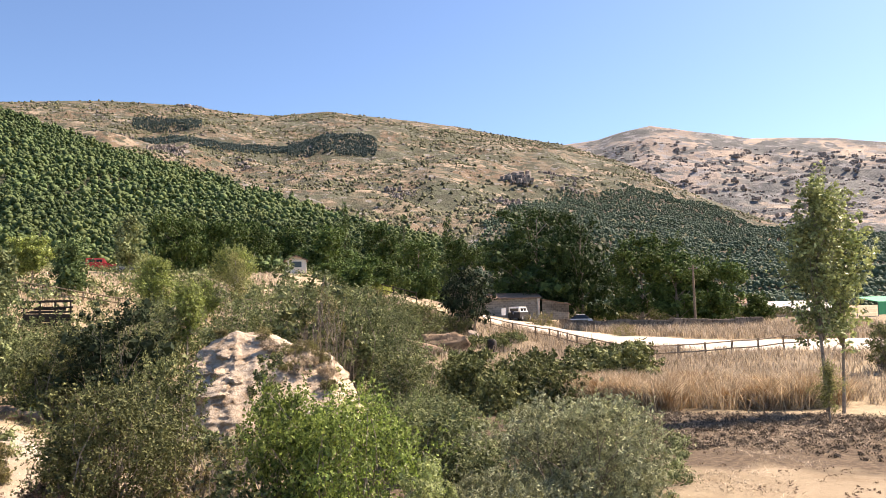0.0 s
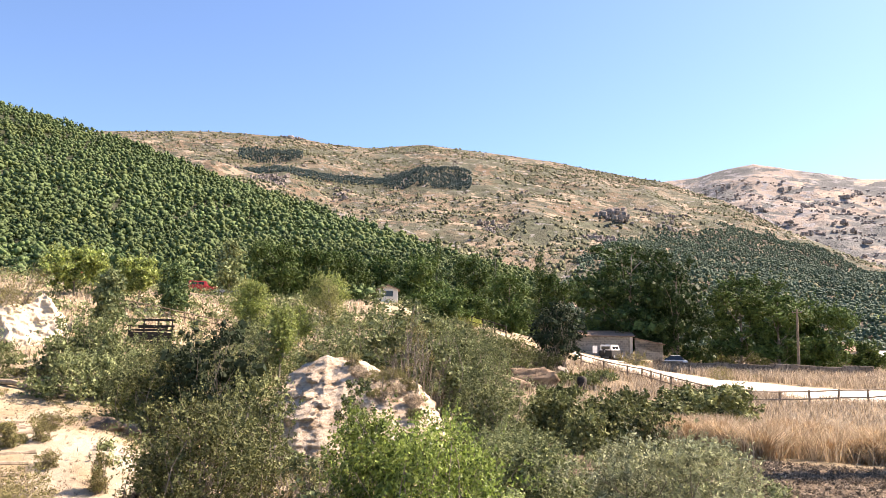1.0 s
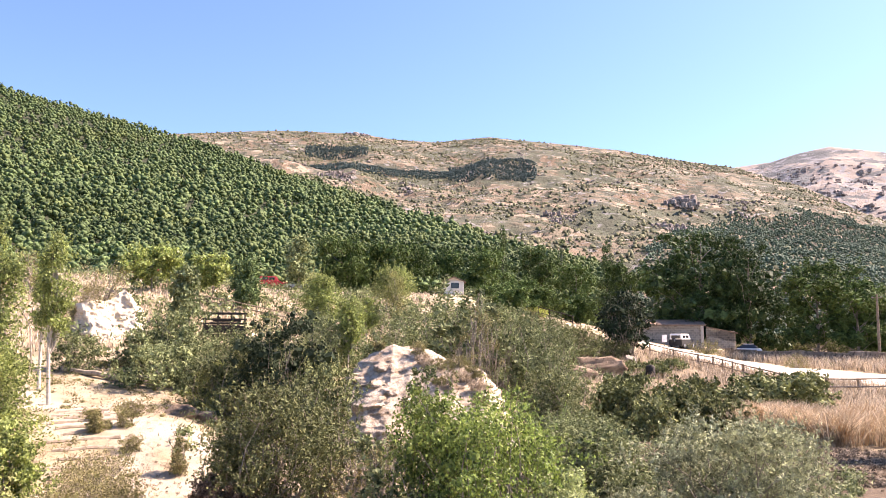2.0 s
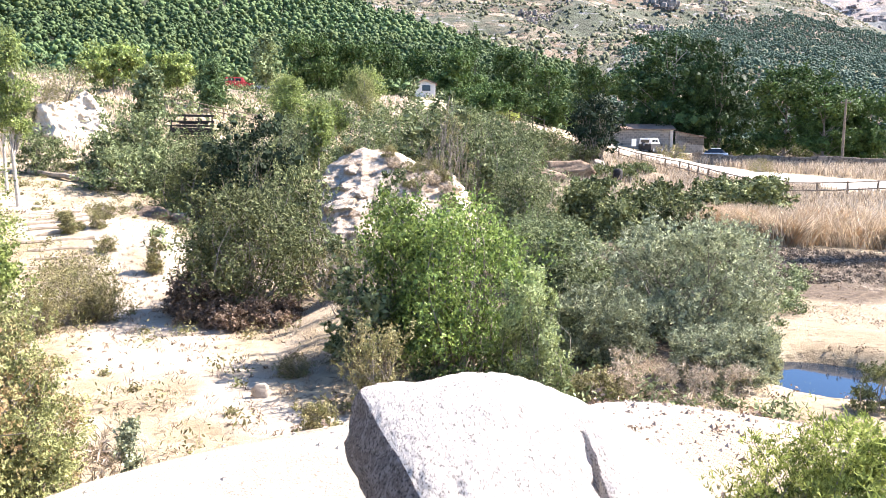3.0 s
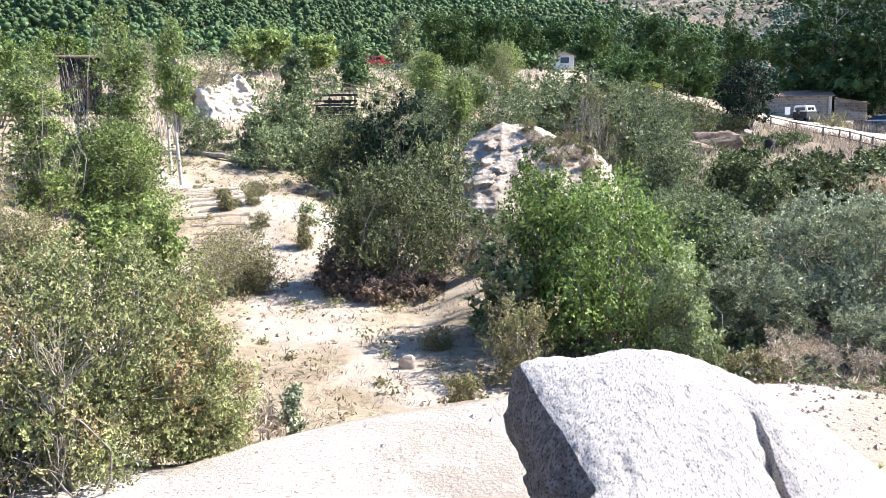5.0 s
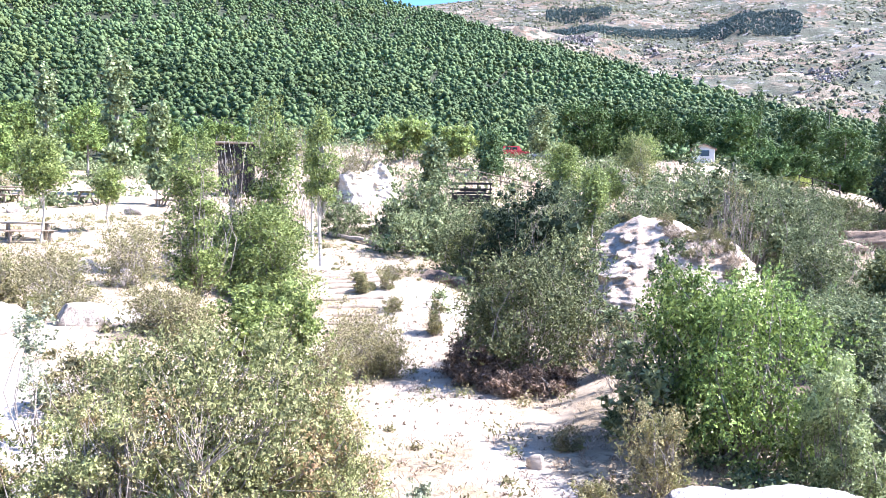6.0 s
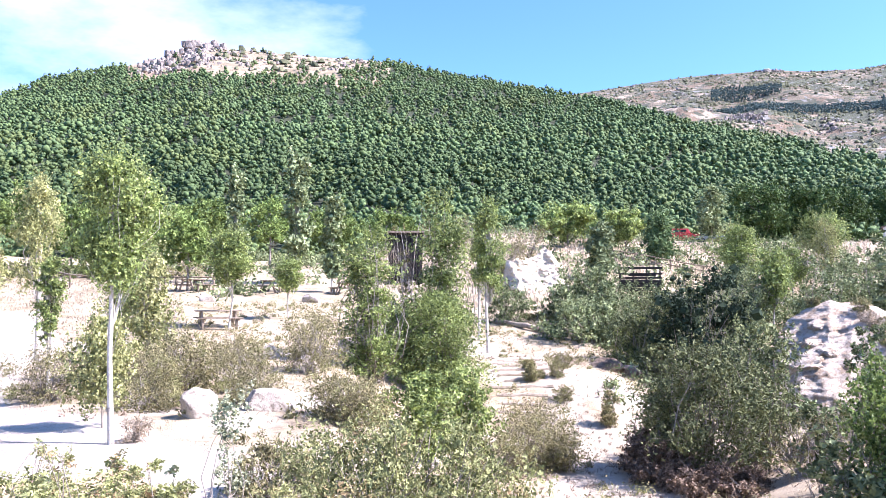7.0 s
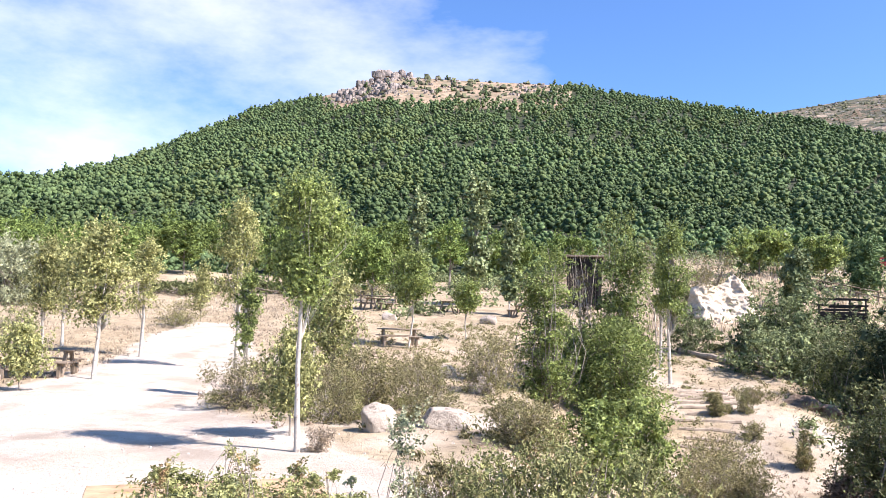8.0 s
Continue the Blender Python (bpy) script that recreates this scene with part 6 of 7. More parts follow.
for lo, hi, forms, label in ((0, 170, NEARPINE, "green pine trees on the lower hillside"), (170, 330, MIDPINE, "dense green pine trees on the hillside"), (330, 2000, FARPINE, "dense green pine trees on the upper hillside")):
    zone = (r >= lo) & (r < hi)
    wood("pine_wood", label, spots[zone], size[zone], forms, 6 + lo, L_PINE, smooth=True)

DOTPINE = [pine_form(prng, 2, 8.6, 6.0, 0, 0.8, 0.2, 0.36, 0.95) for _ in range(6)]
# pines on the mountain's shoulder and its two dark plantations
spots, az, r = scatter(prng, 34000, -32, 0, B_NEAR, B_FAR, B_HEIGHT, 0.0, 0.85)
s = (r - B_NEAR(az)) / (B_FAR(az) - B_NEAR(az))
edge = np.interp(az, [-40, -26, -21, -19, -16.2, -13.2, -10.9, -8.2, -5.8, -4, -2.5, 0], [0.95, 0.97, 0.94, 0.90, 0.79, 0.70, 0.60, 0.57, 0.46, 0.36, 0.24, 0.12])
thick = value_noise(spots[:, 0], spots[:, 1], 70, 5) + 0.5 * value_noise(spots[:, 0], spots[:, 1], 25, 6)
keep = (s < edge + 0.03 * value_noise(az * 10, r, 30, 4)) & (thick > -0.3 - 0.8 * step(-6, -12, az))
wood("pine_wood", "dark pine trees on the mountain shoulder", spots[keep], 0.5 + 0.45 * prng.random(keep.sum()), DOTPINE, 8, L_HAZYPINE)
for lo, hi, s0, s1, n in ((4.7, 11.0, 0.635, 0.755, 1700), (10.5, 20.5, 0.66, 0.715, 1200), (16.8, 21.2, 0.79, 0.865, 800), (20, 27, 0.70, 0.73, 300)):
    spots, az, r = scatter(prng, n, lo, hi, B_NEAR, B_FAR, B_HEIGHT, s0, s1)
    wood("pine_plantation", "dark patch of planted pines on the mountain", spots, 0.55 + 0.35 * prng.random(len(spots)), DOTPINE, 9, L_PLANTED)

# scrub on the mountain
def shrub_form(rng, wide, tall):
    """A small shrub seen from far off: a lumpy low dome."""
    v = np.array([[1, 0, 0.1], [0.31, 0.95, 0.1], [-0.81, 0.59, 0.1], [-0.81, -0.59, 0.1], [0.31, -0.95, 0.1], [0.5, 0.3, 0.8], [-0.5, 0.35, 0.9], [0, -0.55, 0.85], [0, 0, -0.3]])
    f = np.array([[0, 1, 5], [1, 2, 6], [1, 6, 5], [2, 3, 6], [3, 7, 6], [3, 4, 7], [4, 0, 7], [0, 5, 7], [5, 6, 7]])
    return v * [wide / 2, wide / 2, tall] * (0.7 + 0.6 * rng.random((9, 1))), f


SHRUBFORM = [shrub_form(prng, 4.4, 2.6) for _ in range(6)]
spots, az, r = scatter(prng, 62000, -26, 30, B_NEAR, B_FAR, B_HEIGHT, 0.05, 1.0)
thick = 0.6 * value_noise(spots[:, 0], spots[:, 1], 150, 6) + 0.5 * value_noise(spots[:, 0], spots[:, 1], 45, 7)
keep = 0.42 + 1.15 * thick + 0.2 * step(0.7, 0.4, (r - 420) / 1700) + 0.25 * step(2, -12, az) > prng.random(len(thick))
wood("mountain_scrub", "dark shrubs dotted over the dry mountain", spots[keep], 0.4 + 1.3 * prng.random(keep.sum()) ** 4, SHRUBFORM, 10, L_SCRUB, "shrubs", True)


# ---- rocks ----
def rock_mesh(name, sx, sy, sz, seed, mat, detail=4, cuts=(), rough=0.10, fine=0.02):
    """A stone: a ball squared off by planes and roughened, resting on z = 0."""
    bm = bmesh.new()
    bmesh.ops.create_icosphere(bm, subdivisions=detail, radius=1)
    rng = random.Random(seed)
    off = Vector((rng.random() * 50, rng.random() * 50, rng.random() * 50))
    planes = [(Vector(n).normalized(), d) for n, d in cuts]
    for _ in range(12):
        n = Vector((rng.gauss(0, 1), rng.gauss(0, 1), rng.gauss(0, 0.8))).normalized()
        planes.append((n, 0.62 + 0.26 * rng.random()))
    for v in bm.verts:
        p = v.co.copy()
        p = Vector([math.copysign(abs(k) ** 0.62, k) for k in p]) * 0.95
        p = p * (1 + rough * noise.noise(p * 1.3 + off))
        for n, d in planes:
            over = p.dot(n) - d
            if over > 0:
                p = p - n * over
        p = p * (1 + fine * noise.fractal(p * 5 + off, 1.0, 2.0, 4))
        v.co = Vector((p.x * sx / 2, p.y * sy / 2, (p.z + 0.55) * sz / 1.35))
    for f in bm.faces:
        f.smooth = True
    me = bpy.data.meshes.new(name)
    bm.to_mesh(me)
    bm.free()
    me.materials.append(mat)
    return me


def rock(name, x, y, sink, sx, sy, sz, turn, seed, label, mat=WARMROCK, **kw):
    ob = new(name, rock_mesh(name, sx, sy, sz, seed, mat, **kw))
    ob.matrix_world = pose(x, y, gz(x, y) - sink, 0, 0, turn)
    return tagged(ob, label, "rock", "rocks")


FOOTPRINT = [(-0.86, 4.05), (-0.35, 4.38), (0.4, 4.42), (1.1, 4.25), (1.85, 3.6), (2.1, 2.7), (1.7, 1.9), (0.7, 1.7), (-0.15, 1.85), (-0.40, 2.35), (-0.50, 2.62), (-0.52, 2.81), (-0.36, 2.885), (-0.27, 3.08)]


def boulder():
    """A granite boulder: a domed top that falls to one side, an undercut broken face, a long crack."""
    cx, cy, nt, ns, nk = 0.5, 3.25, 600, 160, 56
    poly = np.array(FOOTPRINT + FOOTPRINT[:1]) - [cx, cy]
    th = np.linspace(0, 2 * np.pi, nt, endpoint=False)
    rim = np.zeros(nt)
    for i, t in enumerate(th):
        d = np.array([np.cos(t), np.sin(t)])
        for a, b in zip(poly[:-1], poly[1:]):
            e = b - a
            den = d[0] * e[1] - d[1] * e[0]
            if abs(den) > 1e-9:
                k = (a[0] * e[1] - a[1] * e[0]) / den
                u = (a[0] * d[1] - a[1] * d[0]) / den
                if k > 0 and -1e-6 <= u <= 1 + 1e-6:
                    rim[i] = max(rim[i], k)
    for _ in range(3):
        rim = 0.25 * np.roll(rim, 1) + 0.5 * rim + 0.25 * np.roll(rim, -1)
    ax, ay = cx + rim * np.cos(th), cy + rim * np.sin(th)
    # how far a bearing belongs to the broken face between the corner and the notch
    broken = step(0.30, 0.12, line_distance(ax, ay, [(-0.84, 4.02), (-0.28, 3.08)]))
    lobe = step(-0.05, -0.25, ax) * step(3.1, 3.0, ay)
    rows = []

    def top_z(x, y):
        z = 3.49 - 0.41 * np.clip(x + 0.1, 0, 9) ** 1.3 - 0.16 * np.clip(-x - 0.3, 0, 9) - 0.33 * (4.2 - y) - 0.22 * np.clip(2.9 - y, 0, 9) ** 1.4
        z += 0.022 * value_noise(x, y, 0.55, 61) + 0.012 * value_noise(x, y, 0.2, 62) + 0.005 * value_noise(x, y, 0.07, 63) + 0.005 * value_noise(x, y, 0.03, 64)
        d = line_distance(x + 0.035 * value_noise(x, y, 0.16, 65) + 0.012 * value_noise(x, y, 0.05, 60), y, [(0.36, 3.92), (0.45, 3.58), (0.66, 3.17), (0.80, 2.87), (0.95, 2.3)])
        wide = 0.030 + 0.014 * value_noise(x, y, 0.25, 59) + 0.010 * value_noise(x, y, 0.05, 56)
        z -= 0.085 * step(wide, wide * 0.45, d) * step(4.0, 3.6, y) + 0.03 * step(0.11, 0.02, d)
        for scar, lo in (([(-0.20, 3.36), (-0.12, 3.12), (-0.06, 2.88)], 0.022), ([(0.05, 3.8), (0.14, 3.5), (0.3, 3.15)], 0.014)):
            d = line_distance(x + 0.04 * value_noise(x, y, 0.12, 66) + 0.02 * value_noise(x, y, 0.05, 57), y, scar)
            z -= lo * step(0.07, 0.0, d) * (0.6 + 0.6 * value_noise(x, y, 0.09, 67))
        return z

    for sfrac in np.linspace(0.004, 1, ns):
        x, y = cx + rim * sfrac * np.cos(th), cy + rim * sfrac * np.sin(th)
        z = top_z(x, y) - 0.05 * broken * sfrac ** 9 - (1 - broken) * (0.08 + (1 - lobe) * (0.18 * step(-0.8, -0.25, ax) + 0.2 * step(3.2, 2.4, ay))) * sfrac ** (7 + 9 * lobe)
        rows.append(np.stack([x, y, z], -1))
    low = ground_z(ax, ay) - 0.35
    edge = rows[-1]
    for k in np.linspace(0, 1, nk)[1:]:
        out = broken * (0.17 * math.sin(math.pi * min(k * 2.2, 1)) - 0.20 * k) + (1 - broken) * (0.10 * np.sin(k * 1.57))
        rr = rim + out
        x, y = cx + rr * np.cos(th), cy + rr * np.sin(th)
        z = edge[:, 2] + (low - edge[:, 2]) * k
        h = np.arctan2(y - cy, x - cx) * 1.6
        chip = (0.04 + 0.02 * broken) * value_noise(h, z, 0.22, 68) + (0.03 + 0.012 * broken) * value_noise(h, z, 0.09, 69) + 0.022 * broken * value_noise(h, z, 0.04, 58)
        f = min(1, k * 8)
        rows.append(np.stack([x + chip * np.cos(th) * f, y + chip * np.sin(th) * f, z], -1))
    v = np.stack(rows)
    n = len(rows)
    i, j = np.meshgrid(np.arange(n - 1), np.arange(nt), indexing="ij")
    f = np.stack([i * nt + j, i * nt + (j + 1) % nt, (i + 1) * nt + (j + 1) % nt, (i + 1) * nt + j], -1).reshape(-1, 4)
    me = mesh_np("boulder", v.reshape(-1, 3), f[:, ::-1], GRANITE, True)
    # side faces of the break get the granite with shade in its colour
    me.materials.append(BROKEN_SHADED)
    side = np.repeat(broken[None] > 0.45, n - 1, 0) & (np.arange(n - 1)[:, None] >= ns - 2)
    me.polygons.foreach_set("material_index", side.ravel().astype(np.int32))
    tagged(new("boulder", me), "big pale granite boulder with a broken side coloured in shade and a crack", "rock", "rocks")


boulder()


rock("field_boulder", -11.80, 7.68, 0.08, 0.72, 0.60, 0.46, 64, 5, "pale blocky boulder beside the sandy track", PALEROCK, rough=0.25, fine=0.04)
rock("field_boulder", -11.56, 8.84, 0.08, 1.15, 0.80, 0.38, 64, 8, "long pale rounded boulder beside the sandy track", PALEROCK, rough=0.25, fine=0.04)
rock("field_boulder", -19.92, 15.51, 0.12, 0.73, 0.44, 0.50, 76, 9, "pale boulder among dry scrub", PALEROCK, rough=0.3, fine=0.05)
rock("field_boulder", -19.23, 18.19, 0.12, 1.14, 0.68, 0.81, 69, 13, "whitish rock face in the slope", PALEROCK, rough=0.3, fine=0.05)
rock("field_boulder", -16.41, 13.82, 0.12, 0.98, 0.59, 0.47, 67, 14, "whitish flat rock in the scrub", PALEROCK, rough=0.3, fine=0.05)
rock("field_boulder", -4.88, 12.45, 0.12, 0.35, 0.21, 0.31, 5, 17, "small squared stone beside the footpath", PALEROCK, rough=0.3, fine=0.05)
rock("field_boulder", -35.74, 30.79, 0.12, 1.1, 0.77, 0.66, 50, 11, "dark-sided boulder near the stone pines")
rock("field_boulder", -39.2, 26.29, 0.12, 0.9, 0.63, 0.54, 50, 16, "small pale boulder near the tables", PALEROCK)
ledge_rng = random.Random(21)
for k in range(7):
    u_, v_ = -3.3 + 0.26 * k, -1.0 - 2.2 * ((k * 0.618) % 1.0)
    a_ = math.radians(12)
    z_ = on_outcrop(-7.6 + u_ * math.cos(a_) - v_ * math.sin(a_), 36.0 + u_ * math.sin(a_) + v_ * math.cos(a_))
    slab_ = part("ledge", rock_mesh("ledge", ledge_rng.uniform(0.8, 1.5), ledge_rng.uniform(0.7, 1.0), ledge_rng.uniform(0.22, 0.32), 70 + k, CLAY, 4, rough=0.5, fine=0.2), CLAY, sandstone)
    slab_.matrix_basis = pose(u_, v_, z_ - 0.24, ledge_rng.uniform(24, 38), ledge_rng.uniform(-8, 8), ledge_rng.uniform(-15, 15))

# the earth bank below the road, its stump and stones, and the undercut by the steps
EARTHBANK = earthy("earth_bank", [(0.22, 0.155, 0.105), ((0.30, 0.22, 0.15), 0.45, 0.6), ((0.11, 0.08, 0.055), 0.52, 0.64)], [0.8, 2.5], (0.9, 0.15, 2.0))
rock("earth_bank", -0.6, 60.7, 0.7, 5.2, 2.6, 1.7, 12, 31, "crumbling brown earth bank with stones", EARTHBANK, rough=0.3, fine=0.10)
rock("earth_bank", -2.1, 57.7, 0.6, 3.6, 2.2, 1.4, -20, 32, "crumbling brown earth bank with stones", EARTHBANK, rough=0.3, fine=0.10)
rock("bank_stone", 2.1, 69.7, 0.1, 1.3, 0.9, 0.9, 20, 33, "whitish stone at the edge of the road")
rock("bank_stone", -14.6, 28.3, 0.15, 1.2, 0.9, 0.45, 25, 34, "brown flat stone over a dark undercut in the sand", EARTHBANK)
rock("bank_stone", -15.2, 27.7, 0.25, 1.5, 0.9, 0.6, 40, 35, "brown stone in the undercut bank", EARTHBANK)
stump = thing("tree_stump", 3.4, 63.7, gz(3.4, 63.7), "dark broken tree stump on the dry bank", "stump")
v_, f_ = tube([(0, 0, -0.3), (0, 0, 0.1), (0.05, 0, 0.4), (0.02, 0.05, 0.7), (0.0, 0.05, 0.9), (0, 0.05, 0.92)], [0.55, 0.42, 0.34, 0.36, 0.30, 0.02], 11)
v_ = v_ + np.random.default_rng(3).normal(size=v_.shape) * 0.035
part("trunk", mesh_np("stump", v_, f_, DARKWOOD, True), DARKWOOD, stump)
twig = thing("bare_twig", -0.98, 3.77, gz(-0.98, 3.77), "thin bare twig standing in the sand", "twig")
for pts_ in (((0, 0, -0.03), (0.012, 0, 0.07), (0.008, 0, 0.13), (-0.03, 0, 0.20), (-0.06, 0, 0.26)), ((0, 0, -0.02), (-0.012, 0.01, 0.05), (-0.018, 0.01, 0.10)), ((0, 0, -0.02), (0.014, -0.01, 0.05), (0.016, -0.01, 0.09))):
    v_, f_ = tube(pts_, np.linspace(0.0045, 0.002, len(pts_)), 6)
    part("stem", mesh_np("stem", v_, f_, BARK, True), BARK, twig)

# ---- water ----
m_water, n_, l_, b_ = material("pond_water", 0.06, spec=0.25)
b_.inputs["Base Color"].default_value = (0.010, 0.018, 0.03, 1)
bump_node(n_, l_, b_, noise_node(n_, l_, n_.new("ShaderNodeNewGeometry").outputs["Position"], 5.0, 3), 0.08, 0.02)
ang = np.linspace(0, 2 * np.pi, 48, endpoint=False)
wob = 1 + 0.12 * np.sin(3 * ang + 1) + 0.06 * np.sin(7 * ang)
rim = np.stack([POND[0] + 2.1 * wob * np.cos(ang), POND[1] + 1.95 * wob * np.sin(ang), 0 * ang + 0.0], -1)
verts = np.concatenate([[[POND[0], POND[1], 0.0]], rim])
faces = np.array([[0, 1 + i, 1 + (i + 1) % 48] for i in range(48)])
tagged(new("water", mesh_np("water", verts, faces, m_water)), "dark blue still pond water", "water", kind="structure")

# ---- grass, reeds and litter ----
def blades(name, label, spots, tall, wide, mat, seed, category, lean=0.25, per=6):
    """Upright dry blades in small tufts at spots, as one mesh."""
    rng = np.random.default_rng(seed)
    p = np.repeat(spots, per, axis=0)
    n = len(p)
    p = p + np.concatenate([rng.normal(size=(n, 2)) * wide * 4, np.zeros((n, 1))], 1)
    p[:, 2] = ground_z(p[:, 0], p[:, 1]) - 0.03
    h = (tall * (0.55 + 0.6 * rng.random(n)))[:, None]
    a = rng.random(n) * 6.283
    s_ = np.stack([np.cos(a), np.sin(a), 0 * a], -1) * (wide * (0.6 + 0.8 * rng.random(n)))[:, None]
    off = rng.normal(size=(n, 3)) * [lean, lean, 0] * h
    up = np.array([0, 0, 1.0]) * h
    v = np.stack([p - s_ / 2, p + s_ / 2, p + up * 0.6 + off * 0.4 + s_ * 0.45, p + up * 0.6 + off * 0.4 - s_ * 0.45, p + up + off + s_ * 0.08, p + up + off - s_ * 0.08], 1).reshape(-1, 3)
    k = np.arange(n)[:, None] * 6
    f = np.concatenate([k + [[0, 1, 2, 3]], k + [[3, 2, 4, 5]]])
    return tagged(new(name, mesh_np(name, v, f, mat)), label, category, kind="stuff")


def sow(rng, n, lo, hi, r0, r1, want):
    az, r = np.radians(lo + (hi - lo) * rng.random(n)), np.sqrt(r0 ** 2 + (r1 ** 2 - r0 ** 2) * rng.random(n))
    x, y = -np.sin(az) * r, np.cos(az) * r
    keep = want(x, y) > rng.random(n)
    return np.stack([x[keep], y[keep], np.zeros(keep.sum())], -1)


grng = np.random.default_rng(77)
bed = [(7.3, 42.2), (10.5, 41.0), (14.5, 41.2), (18.6, 42.0)]
spots = sow(grng, 60000, -30, -8, 38, 49, lambda x, y: step(2.9, 1.4, line_distance(x, y - 1.2, bed) + 0.9 * value_noise(x, y, 1.7, 81)) * np.clip(0.35 + 1.1 * value_noise(x, y, 1.1, 80), 0.08, 1))
tall_ = 1.05 + 0.55 * value_noise(spots[:, 0], spots[:, 1], 2.0, 88) + 0.35 * value_noise(spots[:, 0], spots[:, 1], 0.7, 89)
for k, (lo, hi) in enumerate(((-9, 0.8), (0.8, 1.15), (1.15, 9))):
    some = spots[:4800][(tall_[:4800] >= lo) & (tall_[:4800] < hi)]
    blades("dry_reed_bed", "tall straw-coloured dry reeds by the river", some, 0.75 + 0.45 * k, 0.035, L_REED, 10 + k, "reeds", 0.5, 7)
ROADLINE = [(7.4, 102), (9.6, 95), (15, 83.5), (25, 74.5), (36, 69), (60, 63)]
spots = sow(grng, 20000, -32, 8, 46, 86, lambda x, y: step(5.0, 6.2, line_distance(x, y, ROADLINE)) * (0.5 + 0.5 * value_noise(x, y, 3, 82)))
blades("dry_grass", "dry yellow grass on the river bank", spots[:6500], 0.6, 0.04, L_GRASS, 2, "grass", 0.3, 5)
spots = sow(grng, 16000, -36, -4, 78, 104, lambda x, y: step(5.0, 6.5, line_distance(x, y, [(-1, 122), (5.5, 108), (9.6, 95), (15, 83.5), (25, 74.5), (36, 69), (60, 63)])) * (0.6 + 0.5 * value_noise(x, y, 5, 83)))
blades("dry_grass", "pale dry grass beyond the dirt road", spots[:4200], 0.9, 0.05, L_GRASS, 3, "grass", 0.25, 5)
spots = sow(grng, 9000, 12, 45, 48, 100, lambda x, y: 0.5 + 0.5 * value_noise(x, y, 6, 84))
blades("dry_grass", "yellow dry meadow grass below the wood", spots[:4500], 0.45, 0.05, L_GRASS, 4, "grass", 0.3, 5)
spots = sow(grng, 26000, 5, 88, 9, 40, lambda x, y: (1 - sandiness(x, y)) * (0.5 + 0.5 * value_noise(x, y, 2, 85)))
blades("dry_grass", "short dry grass among the scrub", spots[:3400], 0.12, 0.012, L_GRASS, 5, "grass", 0.9, 7)
spots = sow(grng, 9000, -9, 32, 10, 36, lambda x, y: (1 - sandiness(x, y)) * (0.5 + 0.5 * value_noise(x, y, 2, 86)))
blades("dry_grass", "dry grass on the gully floor", spots[:2600], 0.13, 0.012, L_TWIG, 6, "grass", 1.0, 8)


spots = sow(grng, 9000, -36, -9, 14, 40, lambda x, y: np.clip(0.25 + 0.9 * value_noise(x, y, 2.4, 90), 0, 1) * step(2.0, 2.6, np.hypot((x - POND[0]) / 2.7, (y - POND[1]) / 1.5)))
blades("dry_grass", "flattened straw and stubble on the river flat", spots[:3600], 0.10, 0.02, L_GRASS, 7, "grass", 1.6, 5)


spots = sow(grng, 16000, 58, 92, 17, 62, lambda x, y: (1 - sandiness(x, y)) * np.clip(0.45 + 0.6 * value_noise(x, y, 3, 92), 0, 1))
blades("dry_grass", "thin dry grass beside the sandy track", spots[:5200], 0.16, 0.02, L_GRASS, 8, "grass", 0.5, 5)


def tufts(name, label, spots, size, mat, seed, category, leaf, n=46):
    """Low cushions of small leaves at spots, as one mesh."""
    rng = np.random.default_rng(seed)
    z = (size * (0.4 + 0.9 * rng.random(len(spots)) ** 2))
    c = spots.copy()
    c[:, 2] = ground_z(c[:, 0], c[:, 1]) + z * 0.25
    k = np.repeat(np.arange(len(c)), n)
    d = rng.normal(size=(len(k), 3))
    d /= np.linalg.norm(d, axis=1, keepdims=True)
    p = c[k] + d * (z[k] * (0.3 + 0.7 * rng.random(len(k))))[:, None] * [1, 1, 0.7]
    a = np.cross(d + rng.normal(size=d.shape) * 0.7, rng.normal(size=d.shape))
    a /= np.linalg.norm(a, axis=1, keepdims=True)
    b = np.cross(a, d)
    s_ = (leaf * (0.6 + 0.8 * rng.random(len(k))))[:, None]
    v = np.stack([p - a * s_ * 0.5, p + b * s_ * 0.22, p + a * s_ * 0.5, p - b * s_ * 0.22], 1).reshape(-1, 3)
    return tagged(new(name, mesh_np(name, v, np.arange(len(v)).reshape(-1, 4), mat)), label, category, kind="stuff")


spots = sow(grng, 4000, 8, 60, 11, 46, lambda x, y: (1 - sandiness(x, y)) ** 1.5 * 0.9)
tufts("low_scrub", "low brown heather cushions on the sand", spots[:900], 0.42, L_HEATH, 1, "scrub", 0.08, 80)
spots = sow(grng, 3000, -12, 30, 26, 60, lambda x, y: 0.6 + 0 * x)
tufts("low_scrub", "low green undergrowth below the bushes", spots[:900], 0.85, L_BUSH, 2, "scrub", 0.17, 70)
spots = sow(grng, 3000, -16, 14, 11.5, 30, lambda x, y: step(14, 8, np.degrees(np.arctan2(-x, y))) * step(1.5, 2.2, np.hypot((x - POND[0]) / 2.7, (y - POND[1]) / 1.5)) * 0.8)
tufts("low_scrub", "tangled dry undergrowth in the gully", spots[:600], 0.55, L_BUSH, 3, "scrub", 0.10, 110)
spots = sow(grng, 4000, 5, 60, 48, 118, lambda x, y: 0.35 + 0.5 * value_noise(x, y, 9, 87))
tufts("low_scrub", "shrubs at the foot of the wood", spots[:700], 1.6, L_BUSH, 4, "scrub", 0.36, 70)

